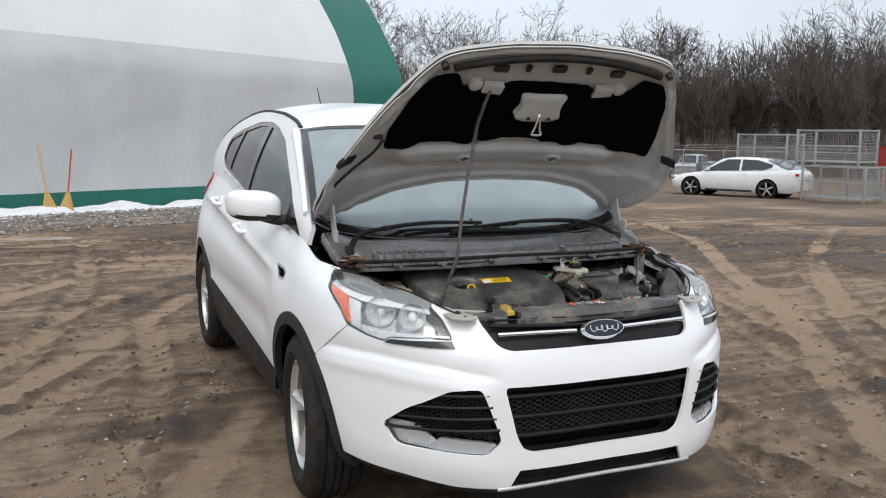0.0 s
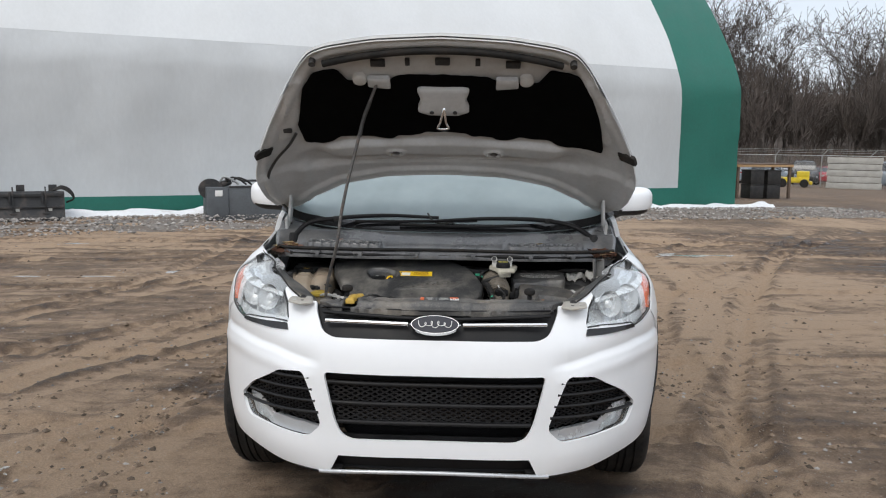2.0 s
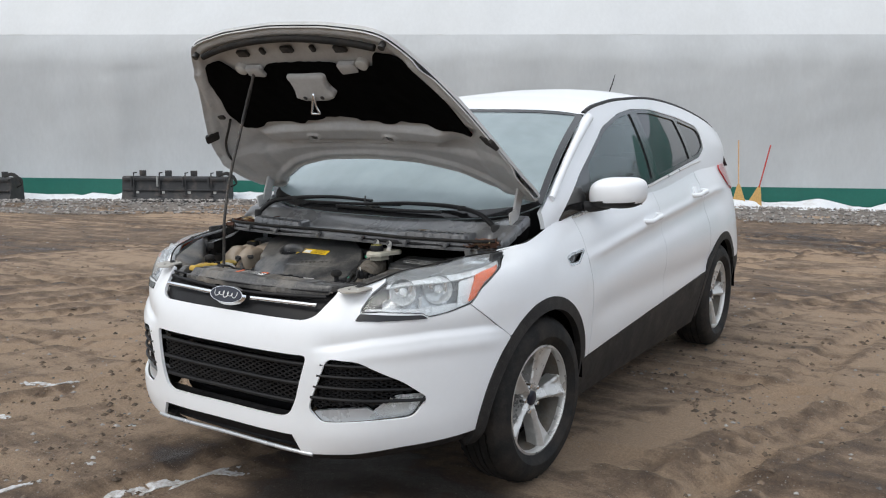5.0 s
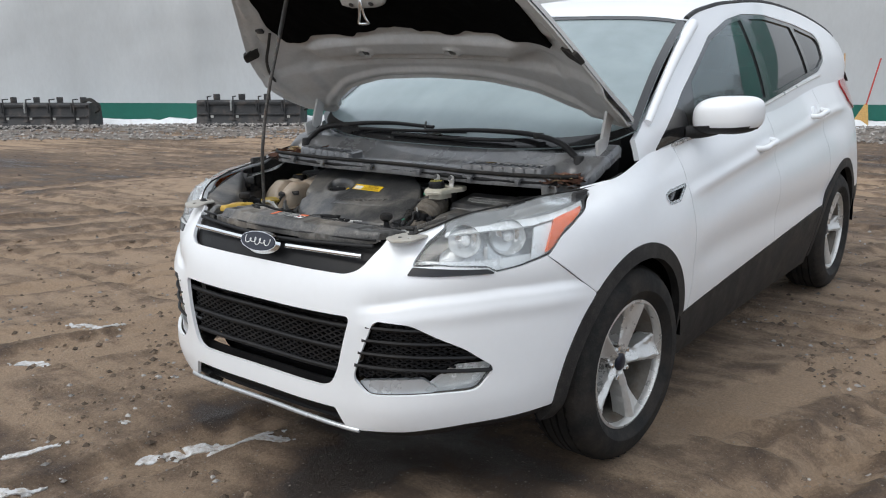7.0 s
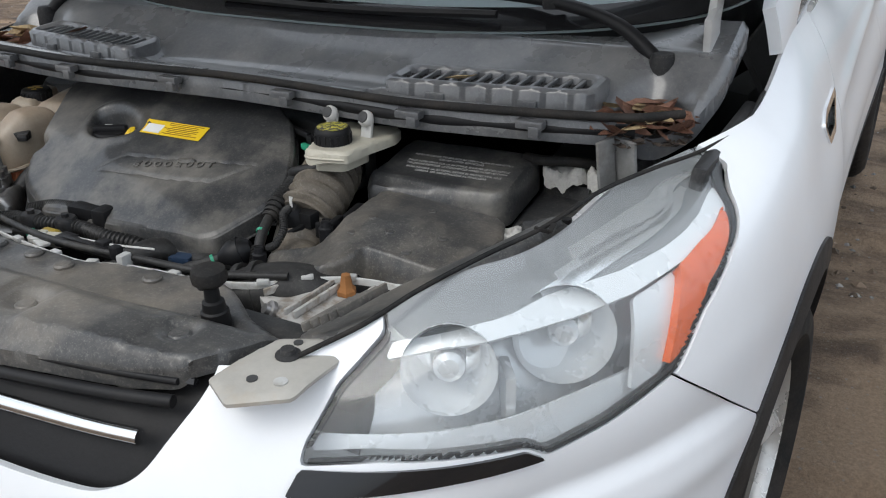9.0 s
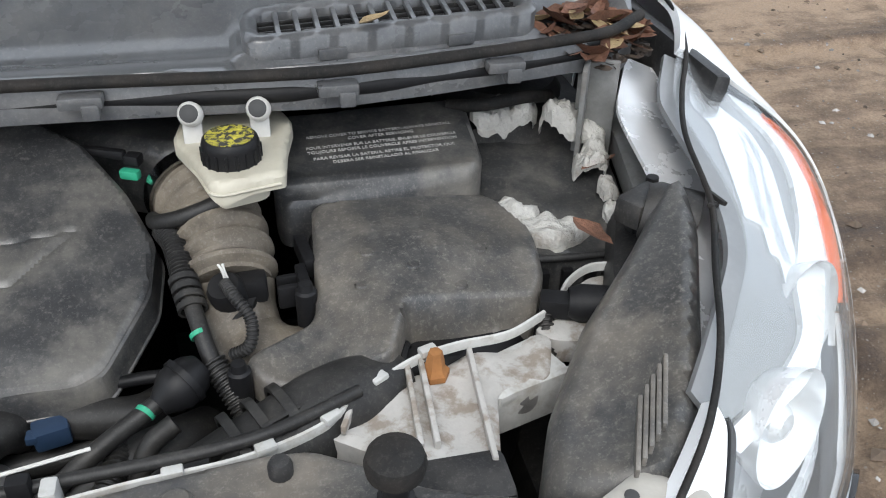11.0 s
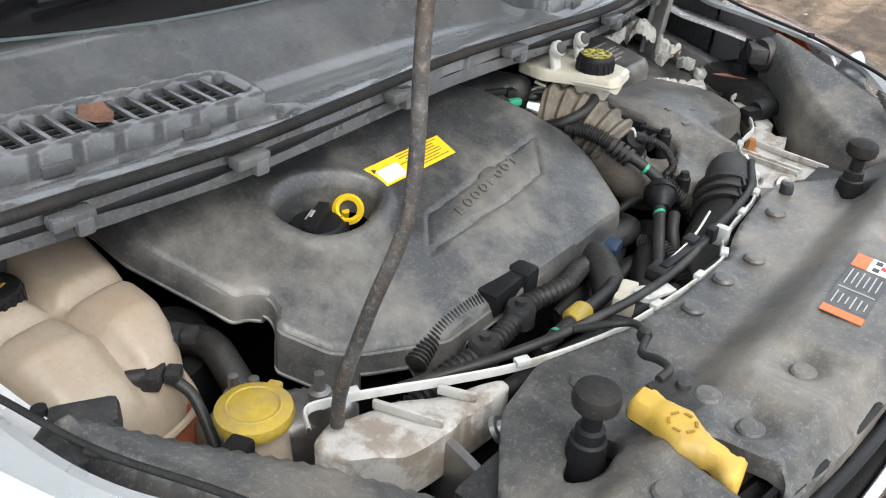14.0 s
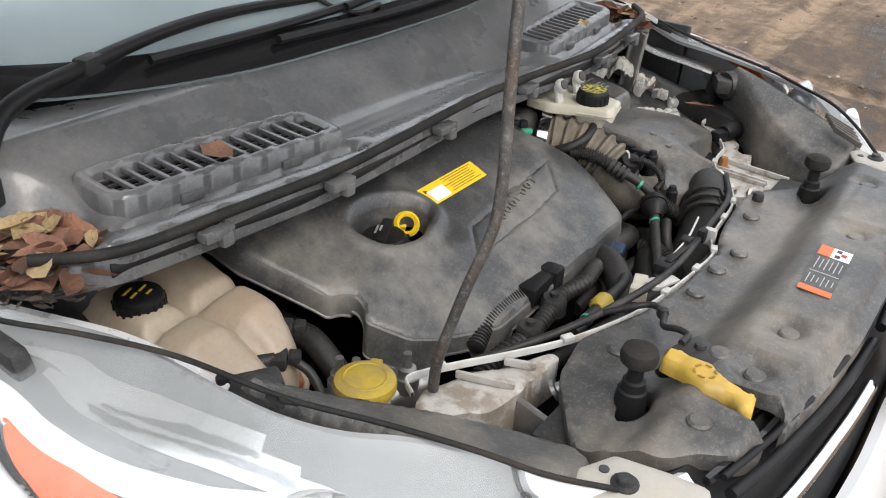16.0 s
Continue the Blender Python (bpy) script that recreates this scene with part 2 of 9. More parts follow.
M = dict(
    paint=surf("white_paint", (.845, .86, .875), .38, vary=.015, scale=2, fine=30, bump=.0, coat=.45, dirt=(.45, .40, .34), amount=.05, dscale=9, dlow=.60, dhigh=.85, rvary=.05),
    hoodpaint=surf("grey_white_primer", (.53, .53, .52), .42, vary=.10, scale=5, fine=60, speck=.14, scol=(.22, .20, .18), bump=.04, dirt=(.36, .335, .30), amount=.5, dscale=7, dlow=.50, dhigh=.8),
    plastic=surf("black_plastic", (.016, .016, .017), .52, vary=.3, scale=9, fine=220, speck=.12, bump=.05, dirt=DUST, amount=.16, dscale=7, dlow=.48, dhigh=.85, bdist=.003),
    black=surf("deep_black_plastic", (.010, .010, .011), .5, spec=.28, vary=.3, scale=9, fine=220, bump=.10, dirt=DUST, amount=.05, dscale=7, dlow=.5, dhigh=.9, bdist=.003),
    cover=surf("dusty_engine_plastic", (.040, .041, .043), .40, vary=.3, scale=6, fine=160, speck=.5, scol=(.20, .19, .17), bump=.05, coat=.2, dirt=(.29, .265, .225), amount=.7, dscale=6, dlow=.47, dhigh=.72, bdist=.003),
    shroud=surf("dusty_grey_plastic", (.055, .055, .055), .38, vary=.2, scale=5, fine=120, speck=.3, bump=.05, dirt=(.36, .31, .245), amount=.46, dscale=4.5, dlow=.46, dhigh=.66, bdist=.003),
    cowl=surf("faded_cowl_plastic", (.098, .101, .106), .30, vary=.25, scale=4, fine=110, speck=.28, scol=(.30, .29, .27), bump=.04, coat=.5, dirt=(.40, .38, .35), amount=.35, dscale=6, dlow=.47, dhigh=.8, bdist=.003),
    trim=surf("matt_black_trim", (.018, .018, .019), .6, spec=.28, vary=.15, scale=8, fine=180, speck=0.1, bump=.08, dirt=DUST, amount=.10, dscale=4, dlow=.5, dhigh=.9, bdist=.003),
    gloss=surf("gloss_black", (.012, .012, .013), .15, spec=.28, vary=.1, bump=0, coat=.5),
    rubber=surf("tyre_rubber", (.012, .012, .012), .75, spec=.28, vary=.3, scale=10, fine=150, speck=.05, bump=.15, dirt=(.16, .12, .09), amount=.22, dscale=8, dlow=.45, dhigh=.8, bdist=.004),
    hose=surf("rubber_hose", (.014, .0135, .013), .55, vary=.25, scale=20, fine=200, speck=0.08, bump=.1, dirt=DUST, amount=.12, dscale=14, dlow=.52, dhigh=.72, bdist=.002),
    bellows=surf("dusty_brown_rubber", (.105, .088, .068), .65, vary=.2, scale=12, fine=160, bump=.15, speck=.3, dirt=(.28, .24, .18), amount=.4, dscale=12, bdist=.002),
    rustdisc=surf("dull_brake_steel", (.10, .085, .075), .5, .5, vary=.2, scale=20, bump=.05),
    # hood insulation; its near-black also stands for shade in gaps and recesses
    felt=surf("black_insulation_and_gaps", (.004, .004, .004), .95, vary=.3, scale=12, fine=300, bump=.5, spec=.03),
    alloy=surf("silver_alloy", (.66, .655, .635), .32, .55, vary=.1, scale=7, fine=120, bump=.03, dirt=(.25, .19, .13), amount=.35, dscale=8, dlow=.45, dhigh=.85),
    barrel=surf("dirty_alloy", (.16, .145, .125), .6, .3, vary=.3, scale=14, fine=90, bump=.05, dirt=(.10, .075, .05), amount=.7, dscale=12),
    chrome=surf("chrome", (.82, .83, .84), .10, 1.0, vary=.05, bump=0),
    steel=surf("bare_metal", (.42, .41, .40), .42, .9, vary=.2, scale=12, fine=100, bump=.06, dirt=(.22, .17, .12), amount=.5, dscale=14),
    support=surf("painted_support", (.46, .445, .42), .5, vary=.15, scale=8, fine=60, speck=0.3, bump=.15, dirt=(.20, .155, .11), amount=.75, dscale=26, dlow=.46, dhigh=.56),
    white=surf("white_plastic", (.58, .57, .54), .45, vary=.1, bump=.03),
    bracket=surf("cream_primer", (.40, .38, .34), .5, vary=.1, scale=9, fine=80, bump=.04, dirt=(.40, .32, .22), amount=.5, dscale=12),
    tank=surf("aged_cream_tank", (.38, .32, .245), .42, vary=.14, scale=7, fine=50, bump=.04, dirt=(.30, .19, .12), amount=.6, dscale=9, speck=.35, scol=(.16, .12, .09), dlow=.42, dhigh=.8),
    reservoir=surf("cream_reservoir", (.52, .49, .40), .4, vary=.08, scale=10, bump=.03, dirt=(.35, .30, .22), amount=.35, dscale=14),
    yellow=surf("yellow_label", (.82, .56, .02), .45, vary=.06, bump=.02),
    cap=surf("yellow_cap", (.42, .30, .04), .55, vary=.2, scale=20, fine=150, bump=.15, dirt=(.30, .22, .10), amount=.7, dscale=22),
    lever=surf("yellow_lever", (.54, .35, .06), .5, vary=.12, scale=14, bump=.05, dirt=(.35, .24, .08), amount=.75, dscale=16),
    label=surf("white_label", (.80, .80, .78), .4, vary=.04, bump=0),
    ink=surf("dark_print_and_holes", (.05, .05, .05), .6, vary=.05, bump=0),
    print_=surf("grey_print", (.42, .42, .40), .6, vary=.1, bump=0),
    orange=surf("orange_label", (.75, .15, .04), .45, vary=.06, bump=0),
    amber=surf("amber_reflector", (.78, .115, .0), .3, vary=.05, scale=30, fine=400, bump=.25, coat=.3, bdist=.002),
    bezel=surf("silver_bezel", (.80, .81, .82), .30, .25, vary=.03, scale=14, bump=0),
    smoke=surf("smoked_bezel", (.25, .255, .26), .36, .15, vary=.08, scale=14, bump=0),
    finchrome=surf("bright_fin", (.88, .89, .90), .14, .8, vary=.03, bump=0),
    brownprint=surf("brown_print_and_grooves", (.30, .17, .02), .6, vary=.2, bump=0),
    labelgrey=surf("dark_label", (.06, .062, .065), .5, vary=.15, scale=30, bump=0, dirt=(.30, .27, .22), amount=.35, dscale=20, dlow=.5, dhigh=.7),
    lippaint=surf("worn_white_paint", (.52, .52, .50), .45, vary=.15, scale=14, bump=.05, dirt=(.26, .22, .17), amount=.6, dscale=30, dlow=.52, dhigh=.66),
    railgrey=surf("dirty_grey_paint", (.22, .22, .215), .5, vary=.25, scale=14, fine=90, bump=.08, dirt=(.12, .10, .08), amount=.6, dscale=16, dlow=.48, dhigh=.66),
    blueplug=surf("blue_plug", (.02, .04, .08), .45, vary=.1, bump=0),
    red=surf("red_lens", (.45, .02, .02), .15, vary=.1, bump=0, coat=.8),
    blue=surf("dark_blue_enamel", (.006, .009, .022), .35, vary=.05, bump=0, coat=.1),
    teal=surf("green_clip", (.04, .35, .20), .45, vary=.1, bump=0),
    foil=surf("torn_insulation", (.50, .49, .46), .75, vary=.2, scale=14, fine=80, bump=.6, dirt=(.28, .25, .21), amount=.8, dscale=16),
    leaf=surf("dead_leaf", (.20, .098, .062), .7, vary=.4, scale=25, fine=200, bump=.3, island=True),
    paleleaf=surf("pale_leaf", (.38, .28, .15), .7, vary=.3, scale=25, fine=200, bump=.3),
    seat=surf("dark_cloth", (.035, .035, .037), .9, vary=.2, scale=14, fine=300, bump=.3),
    beige=surf("grey_cabin_trim", (.14, .14, .14), .8, vary=.1, bump=.1),
    reflector=surf("bright_reflector", (.78, .79, .80), .26, .35, vary=.06, scale=14, bump=0),
    # pane films: some dust, the rest a diffuse stand-in for reflected surroundings
    glass=thin_clear("clear_glass", (.55, .66, .65), (.35, .40, .41), .10, 1.6),
    screen=thin_clear("dust_sheen_windscreen", (.50, .58, .59), (.52, .60, .62), .46, 1.5, .05, .08),
    tint=thin_clear("privacy_glass", (.10, .105, .11), (.26, .27, .28), .22, 1.6),
    lens=thin_clear("clear_lens", (.97, .98, .98), (.7, .72, .72), .05, 1.45),
    # whitish film for the sky's sheen on the headlight lens
    sheenlens=thin_clear("pale_sheen_lens", (.97, .98, .98), (.78, .80, .81), .06, 1.45),
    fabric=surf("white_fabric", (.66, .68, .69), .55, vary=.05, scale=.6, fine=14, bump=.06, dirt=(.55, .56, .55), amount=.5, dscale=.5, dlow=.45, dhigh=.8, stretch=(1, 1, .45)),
    # the same white fabric, greyed for the shade on the upright wall
    shadefabric=surf("shaded_white_fabric", (.53, .55, .56), .6, vary=.06, scale=.7, fine=14, bump=.06, dirt=(.40, .41, .41), amount=.6, dscale=.6, dlow=.45, dhigh=.85, stretch=(1, 1, .4)),
    green=surf("green_fabric", (.012, .135, .10), .5, vary=.12, scale=.8, fine=14, bump=.05),
    snow=surf("snow", (.80, .82, .84), .7, vary=.08, scale=3, fine=30, bump=.5, bdist=.03, dirt=(.35, .30, .25), amount=.6, dscale=3, dlow=.55, dhigh=.75),
    stone=surf("gravel", (.30, .28, .26), .85, vary=.25, scale=4, fine=40, bump=.3, island=True),
    machine=surf("black_steel", (.028, .029, .031), .55, vary=.3, scale=4, fine=40, bump=.1, dirt=(.14, .11, .09), amount=.4, dscale=3),
    slate=surf("grey_steel", (.10, .11, .12), .55, vary=.2, scale=4, fine=40, bump=.08),
    galv=surf("galvanised_steel", (.40, .41, .40), .5, .5, vary=.15, scale=9, fine=40, bump=.05),
    straw=surf("straw", (.56, .36, .13), .8, vary=.3, scale=40, fine=200, bump=.4),
    wood=surf("pale_wood", (.52, .33, .17), .6, vary=.2, scale=20, fine=90, bump=.1),
    darkwood=surf("weathered_wood", (.14, .10, .075), .8, vary=.3, scale=6, fine=60, bump=.2),
    redpaint=surf("red_paint", (.42, .03, .02), .5, vary=.2, bump=.03),
    yellowpaint=surf("yellow_paint", (.66, .50, .03), .45, vary=.15, bump=.03),
    carwhite=surf("white_car_paint", (.78, .79, .80), .25, vary=.03, bump=0, coat=.6),
    cargrey=surf("grey_car_paint", (.20, .24, .28), .3, vary=.08, bump=0, coat=.6),
    carblack=surf("black_car_paint", (.02, .021, .024), .25, vary=.08, bump=0, coat=.6),
    carred=surf("red_car_paint", (.35, .03, .04), .3, vary=.08, bump=0, coat=.6),
    carsilver=surf("silver_car_paint", (.52, .54, .56), .3, .4, vary=.05, bump=0, coat=.6),
    carblue=surf("blue_car_paint", (.06, .12, .30), .3, vary=.08, bump=0, coat=.6),
    darkglass=surf("dark_window", (.03, .035, .04), .08, vary=.05, bump=0, coat=.5),
    bark=surf("bark", (.085, .073, .064), .9, vary=.3, scale=2, fine=20, bump=.4, bdist=.03),
    twig=surf("bare_twigs", (.105, .087, .076), .9, vary=.35, scale=.25, fine=4, bump=0),
    pine=surf("pine_needles", (.035, .045, .032), .9, vary=.4, scale=.5, fine=5, bump=0),
    brush=surf("brown_undergrowth", (.13, .095, .075), .95, vary=.45, scale=.15, fine=1.5, bump=0, dirt=(.20, .10, .05), amount=.5, dscale=.12, dlow=.55, dhigh=.75),
)


# ---- mesh helpers ----
def mesh(name, verts, faces, material, parent=None, label="", sharp=38):
    me = bpy.data.meshes.new(name)
    me.from_pydata(np.asarray(verts, float).tolist(), [], [list(map(int, f)) for f in faces])
    me.materials.append(material)
    if sharp:
        me.shade_smooth()
        me.set_sharp_from_angle(angle=radians(sharp))
    ob = new(name, me)
    if parent:
        ob.parent = parent
    return tagged(ob, label) if label else ob


def part(name, bm, material, parent=None, label="", sharp=38):
    me = bpy.data.meshes.new(name)
    bm.to_mesh(me)
    bm.free()
    me.materials.append(material)
    if sharp:
        me.shade_smooth()
        me.set_sharp_from_angle(angle=radians(sharp))
    ob = new(name, me)
    if parent:
        ob.parent = parent
    return tagged(ob, label) if label else ob


def box(c, size, bevel=.005, rot=(0, 0, 0), taper=1.0, seg=2, m=None):
    """A bevelled box as a bmesh; taper narrows the top."""
    bm = bmesh.new()
    bmesh.ops.create_cube(bm, size=1)
    for v in bm.verts:
        k = taper if v.co.z > 0 else 1
        v.co = Vector((v.co.x * size[0] * k, v.co.y * size[1] * k, v.co.z * size[2]))
    if bevel:
        bmesh.ops.bevel(bm, geom=bm.edges[:], offset=min(bevel, min(size) * .45), segments=seg, affect="EDGES", profile=.6)
    bm.transform(m if m is not None else pose(*c, *rot))
    return bm


def join(*bms):
    out = bms[0]
    for b in bms[1:]:
        me = bpy.data.meshes.new("tmp")
        b.to_mesh(me)
        b.free()
        out.from_mesh(me)
        bpy.data.meshes.remove(me)
    return out


def lathe(profile, seg=24, m=Matrix(), cap=True):
    """A turned body from (radius, height) pairs."""
    V, Fc, n = [], [], len(profile)
    for r, z in profile:
        for k in range(seg):
            a = 2 * math.pi * k / seg
            V.append((r * math.cos(a), r * math.sin(a), z))
    for i in range(n - 1):
        for k in range(seg):
            j = (k + 1) % seg
            Fc.append((i * seg + k, i * seg + j, (i + 1) * seg + j, (i + 1) * seg + k))
    bm = bmesh.new()
    vs = [bm.verts.new(v) for v in V]
    for f in Fc:
        bm.faces.new([vs[i] for i in f])
    if cap:
        bmesh.ops.contextual_create(bm, geom=vs[:seg])
        bmesh.ops.contextual_create(bm, geom=vs[-seg:])
    bmesh.ops.remove_doubles(bm, verts=bm.verts[:], dist=1e-6)
    bmesh.ops.recalc_face_normals(bm, faces=bm.faces[:])
    bm.transform(m)
    return bm


def upright(c, axis):
    """The pose of a turned body at c whose axis points along axis."""
    return Matrix.Translation(c) @ Vector((0, 0, 1)).rotation_difference(Vector(axis)).to_matrix().to_4x4()


def tube_data(pts, r, seg=10, n=None, ribs=0, depth=.12):
    """Vertices and faces of a round bar along a smooth line; r may be a number or a pair (start, end); ribs: rings of a corrugated hose."""
    n = n or max(8, 6 * len(pts))
    if ribs:
        n = ribs * 4 + 1
    L = spline(pts, n) if len(pts) > 2 else np.linspace(pts[0], pts[1], n)
    t = np.gradient(L, axis=0)
    t /= np.linalg.norm(t, axis=1)[:, None] + 1e-12
    u = np.cross(t[0], (0, 0, 1) if abs(t[0][2]) < .9 else (1, 0, 0))
    r0, r1 = r if isinstance(r, tuple) else (r, r)
    V, Fc = [], []
    ang = np.linspace(0, 2 * np.pi, seg, endpoint=False)
    for i in range(n):
        u = u - t[i] * (u @ t[i])
        u /= np.linalg.norm(u)
        w = np.cross(t[i], u)
        rr = r0 + (r1 - r0) * i / (n - 1)
        if ribs:
            rr *= 1 + depth * (1 if i % 4 in (1, 2) else -1)
        V.append(L[i] + rr * (np.cos(ang)[:, None] * u + np.sin(ang)[:, None] * w))
    V = np.concatenate(V)
    for i in range(n - 1):
        for k in range(seg):
            j = (k + 1) % seg
            Fc.append((i * seg + k, i * seg + j, (i + 1) * seg + j, (i + 1) * seg + k))
    Fc.append(tuple(range(seg))[::-1])
    Fc.append(tuple((n - 1) * seg + k for k in range(seg)))
    return V, Fc


def tube(name, pts, r, material, parent=None, label="", **kw):
    return mesh(name, *tube_data(pts, r, **kw), material, parent, label, sharp=50)


def rounded(pts, r=.02, n=4):
    """A polygon with its corners rounded."""
    P, out = [Vector(p) for p in pts], []
    for i, p in enumerate(P):
        a, b = P[i - 1] - p, P[(i + 1) % len(P)] - p
        k = min(r, a.length * .45, b.length * .45)
        a, b = p + a.normalized() * k, p + b.normalized() * k
        for j in range(n + 1):
            t = j / n
            out.append(tuple(a * (1 - t) ** 2 + p * 2 * t * (1 - t) + b * t * t))
    return out


def inside(poly):
    """The signed distance to a polygon's edge, positive within, as a function of two arrays."""
    A = np.array(poly, float)
    B = np.roll(A, -1, axis=0)

    def f(x, y):
        x, y = np.asarray(x, float), np.asarray(y, float)
        d = np.full(x.shape, 1e9)
        odd = np.zeros(x.shape, bool)
        for (ax, ay), (bx, by) in zip(A, B):
            ex, ey = bx - ax, by - ay
            k = np.clip(((x - ax) * ex + (y - ay) * ey) / (ex * ex + ey * ey + 1e-15), 0, 1)
            d = np.minimum(d, np.hypot(x - ax - k * ex, y - ay - k * ey))
            if ay != by:
                odd ^= ((ay > y) != (by > y)) & (x < ex * (y - ay) / ey + ax)
        return np.where(odd, d, -d)
    return f


def cut_grid(us, vs, field):
    """Grid points and quads where field(u, v) is positive, the rim drawn onto its zero line."""
    U, V = np.meshgrid(us, vs, indexing="ij")
    U, V = U.copy(), V.copy()
    nu, nv = U.shape
    f = field(U, V)
    mid = (f[:-1, :-1] + f[1:, :-1] + f[:-1, 1:] + f[1:, 1:]) / 4
    keep = mid > 0
    touch, miss = np.zeros(U.shape, bool), np.zeros(U.shape, bool)
    for di in (0, 1):
        for dj in (0, 1):
            touch[di:nu - 1 + di, dj:nv - 1 + dj] |= keep
            miss[di:nu - 1 + di, dj:nv - 1 + dj] |= ~keep
    rim = touch & miss
    du, dv = us[1] - us[0], vs[1] - vs[0]
    for _ in range(4):
        u, v = U[rim], V[rim]
        f0 = field(u, v)
        gu = (field(u + du * .1, v) - f0) / (du * .1)
        gv = (field(u, v + dv * .1) - f0) / (dv * .1)
        q = (gu * du) ** 2 + (gv * dv) ** 2 + 1e-12
        U[rim] += np.clip(-f0 * gu * du * du / q, -du * .6, du * .6)
        V[rim] += np.clip(-f0 * gv * dv * dv / q, -dv * .6, dv * .6)
    ids = -np.ones(U.shape, int)
    ids[touch] = np.arange(touch.sum())
    i, j = np.nonzero(keep)
    quads = np.stack([ids[i, j], ids[i + 1, j], ids[i + 1, j + 1], ids[i, j + 1]], -1)
    return U[touch], V[touch], quads


def rim_edges(quads):
    """Directed edges that belong to one quad only."""
    E = np.concatenate([quads[:, [k, (k + 1) % 4]] for k in range(4)])
    key = np.sort(E, axis=1)
    _, inv_, cnt = np.unique(key, axis=0, return_inverse=True, return_counts=True)
    return E[cnt[inv_.ravel()] == 1]


def sheet(name, fn, us, vs, field, material, parent=None, label="", thick=.004, flip=False, mirror=False, sharp=38, lift=0.0):
    """A panel of the surface fn(u, v), cut by field, with thickness towards its back."""
    u, v, q = cut_grid(us, vs, field)
    if not len(q):
        return None
    P = fn(u, v)
    e = 1e-3
    N = np.cross(fn(u + e, v) - fn(u - e, v), fn(u, v + e) - fn(u, v - e))
    N /= np.linalg.norm(N, axis=1)[:, None] + 1e-12
    if flip:
        N, q = -N, q[:, ::-1]
    P = P + N * lift
    n = len(P)
    allv = np.concatenate([P, P - N * thick])
    E = rim_edges(q)
    faces = np.concatenate([q, q[:, ::-1] + n, np.stack([E[:, 1], E[:, 0], E[:, 0] + n, E[:, 1] + n], -1)])
    if mirror:
        allv = allv * (-1, 1, 1)
        faces = faces[:, ::-1]
    return mesh(name, allv, faces, material, parent, label, sharp)


def pillow(name, poly, top, material, parent=None, label="", r=.015, depth=.04, res=.008, holes=(), frame_=None, sharp=45, taper=0.0):
    """A moulded cover over a polygon: its top at height top(x, y), rounded towards the rim with radius r, and a skirt of that depth."""
    f = inside(poly)
    hs = [inside(h) for h in holes]

    def field(x, y):
        d = f(x, y)
        for h in hs:
            d = np.minimum(d, -h(x, y))
        return d
    A = np.array(poly)
    lo, hi = A.min(0) - res, A.max(0) + res
    x, y, q = cut_grid(np.arange(lo[0], hi[0] + res, res), np.arange(lo[1], hi[1] + res, res), field)
    d = np.clip(field(x, y), 0, r)
    z = top(x, y) - (r - np.sqrt(np.maximum(r * r - (r - d) ** 2, 0)))
    P = np.stack([x, y, z], -1)
    E = rim_edges(q)
    ids = np.unique(E)
    low = P[ids].copy()
    low[:, 2] -= depth
    if taper:
        c = A.mean(0)
        low[:, :2] += (low[:, :2] - c) / (np.linalg.norm(low[:, :2] - c, axis=1)[:, None] + 1e-9) * taper
    back = {int(k): len(P) + i for i, k in enumerate(ids)}
    faces = q.tolist() + [(b, a, back[int(a)], back[int(b)]) for a, b in E]
    allv = np.concatenate([P, low])
    if frame_ is not None:
        R = np.array(frame_)
        allv = allv @ R[:3, :3].T + R[:3, 3]
    return mesh(name, allv, faces, material, parent, label, sharp)


def thing(name, label, category, group="", kind="", at=(0, 0, 0)):
    ob = new(name)
    ob.location = at
    return tagged(ob, label, category, group, kind)


# ---- the car's outer skin: a plan line with height sections along it ----
def spline(pts, n=400):
    """Points along a smooth line through pts (Catmull-Rom, centripetal enough for even steps)."""
    P = np.array(pts, float)
    d = np.r_[0, np.cumsum(np.linalg.norm(np.diff(P, axis=0), axis=1) ** .6)]
    T = np.gradient(P, d, axis=0)
    t = np.linspace(0, d[-1], n)
    k = np.clip(np.searchsorted(d, t, side="right") - 1, 0, len(d) - 2)
    h = (d[k + 1] - d[k])[:, None]
    a = ((t - d[k])[:, None]) / h
    return ((2 * a**3 - 3 * a**2 + 1) * P[k] + (a**3 - 2 * a**2 + a) * h * T[k]
            + (3 * a**2 - 2 * a**3) * P[k + 1] + (a**3 - a**2) * h * T[k + 1])


PLAN = spline([(0, .135), (.2, .14), (.38, .165), (.52, .225), (.64, .32), (.74, .435), (.82, .57), (.875, .73), (.905, .95), (.915, 1.25),
               (.91, 1.65), (.91, 2.5), (.91, 3.3), (.905, 3.9), (.875, 4.3), (.78, 4.55), (.5, 4.64), (0, 4.655)], 2000)
PLAN_S = np.r_[0, np.cumsum(np.linalg.norm(np.diff(PLAN, axis=0), axis=1))]
tan_ = np.gradient(PLAN, PLAN_S, axis=0)
PLAN_N = np.c_[-tan_[:, 1], tan_[:, 0]] / np.linalg.norm(tan_, axis=1)[:, None]   # inwards


def s_at(x=None, y=None):
    """Length along the plan line where it passes x (at the front) or y (on the side)."""
    k = np.argmin(np.abs(PLAN[:900, 0] - x)) if y is None else np.argmin(np.abs(PLAN[:, 1] - y))
    return PLAN_S[k]


SECTIONS = []


def section(s, *dz):
    SECTIONS.append((s, spline(np.array(dz).reshape(-1, 2), 101)))


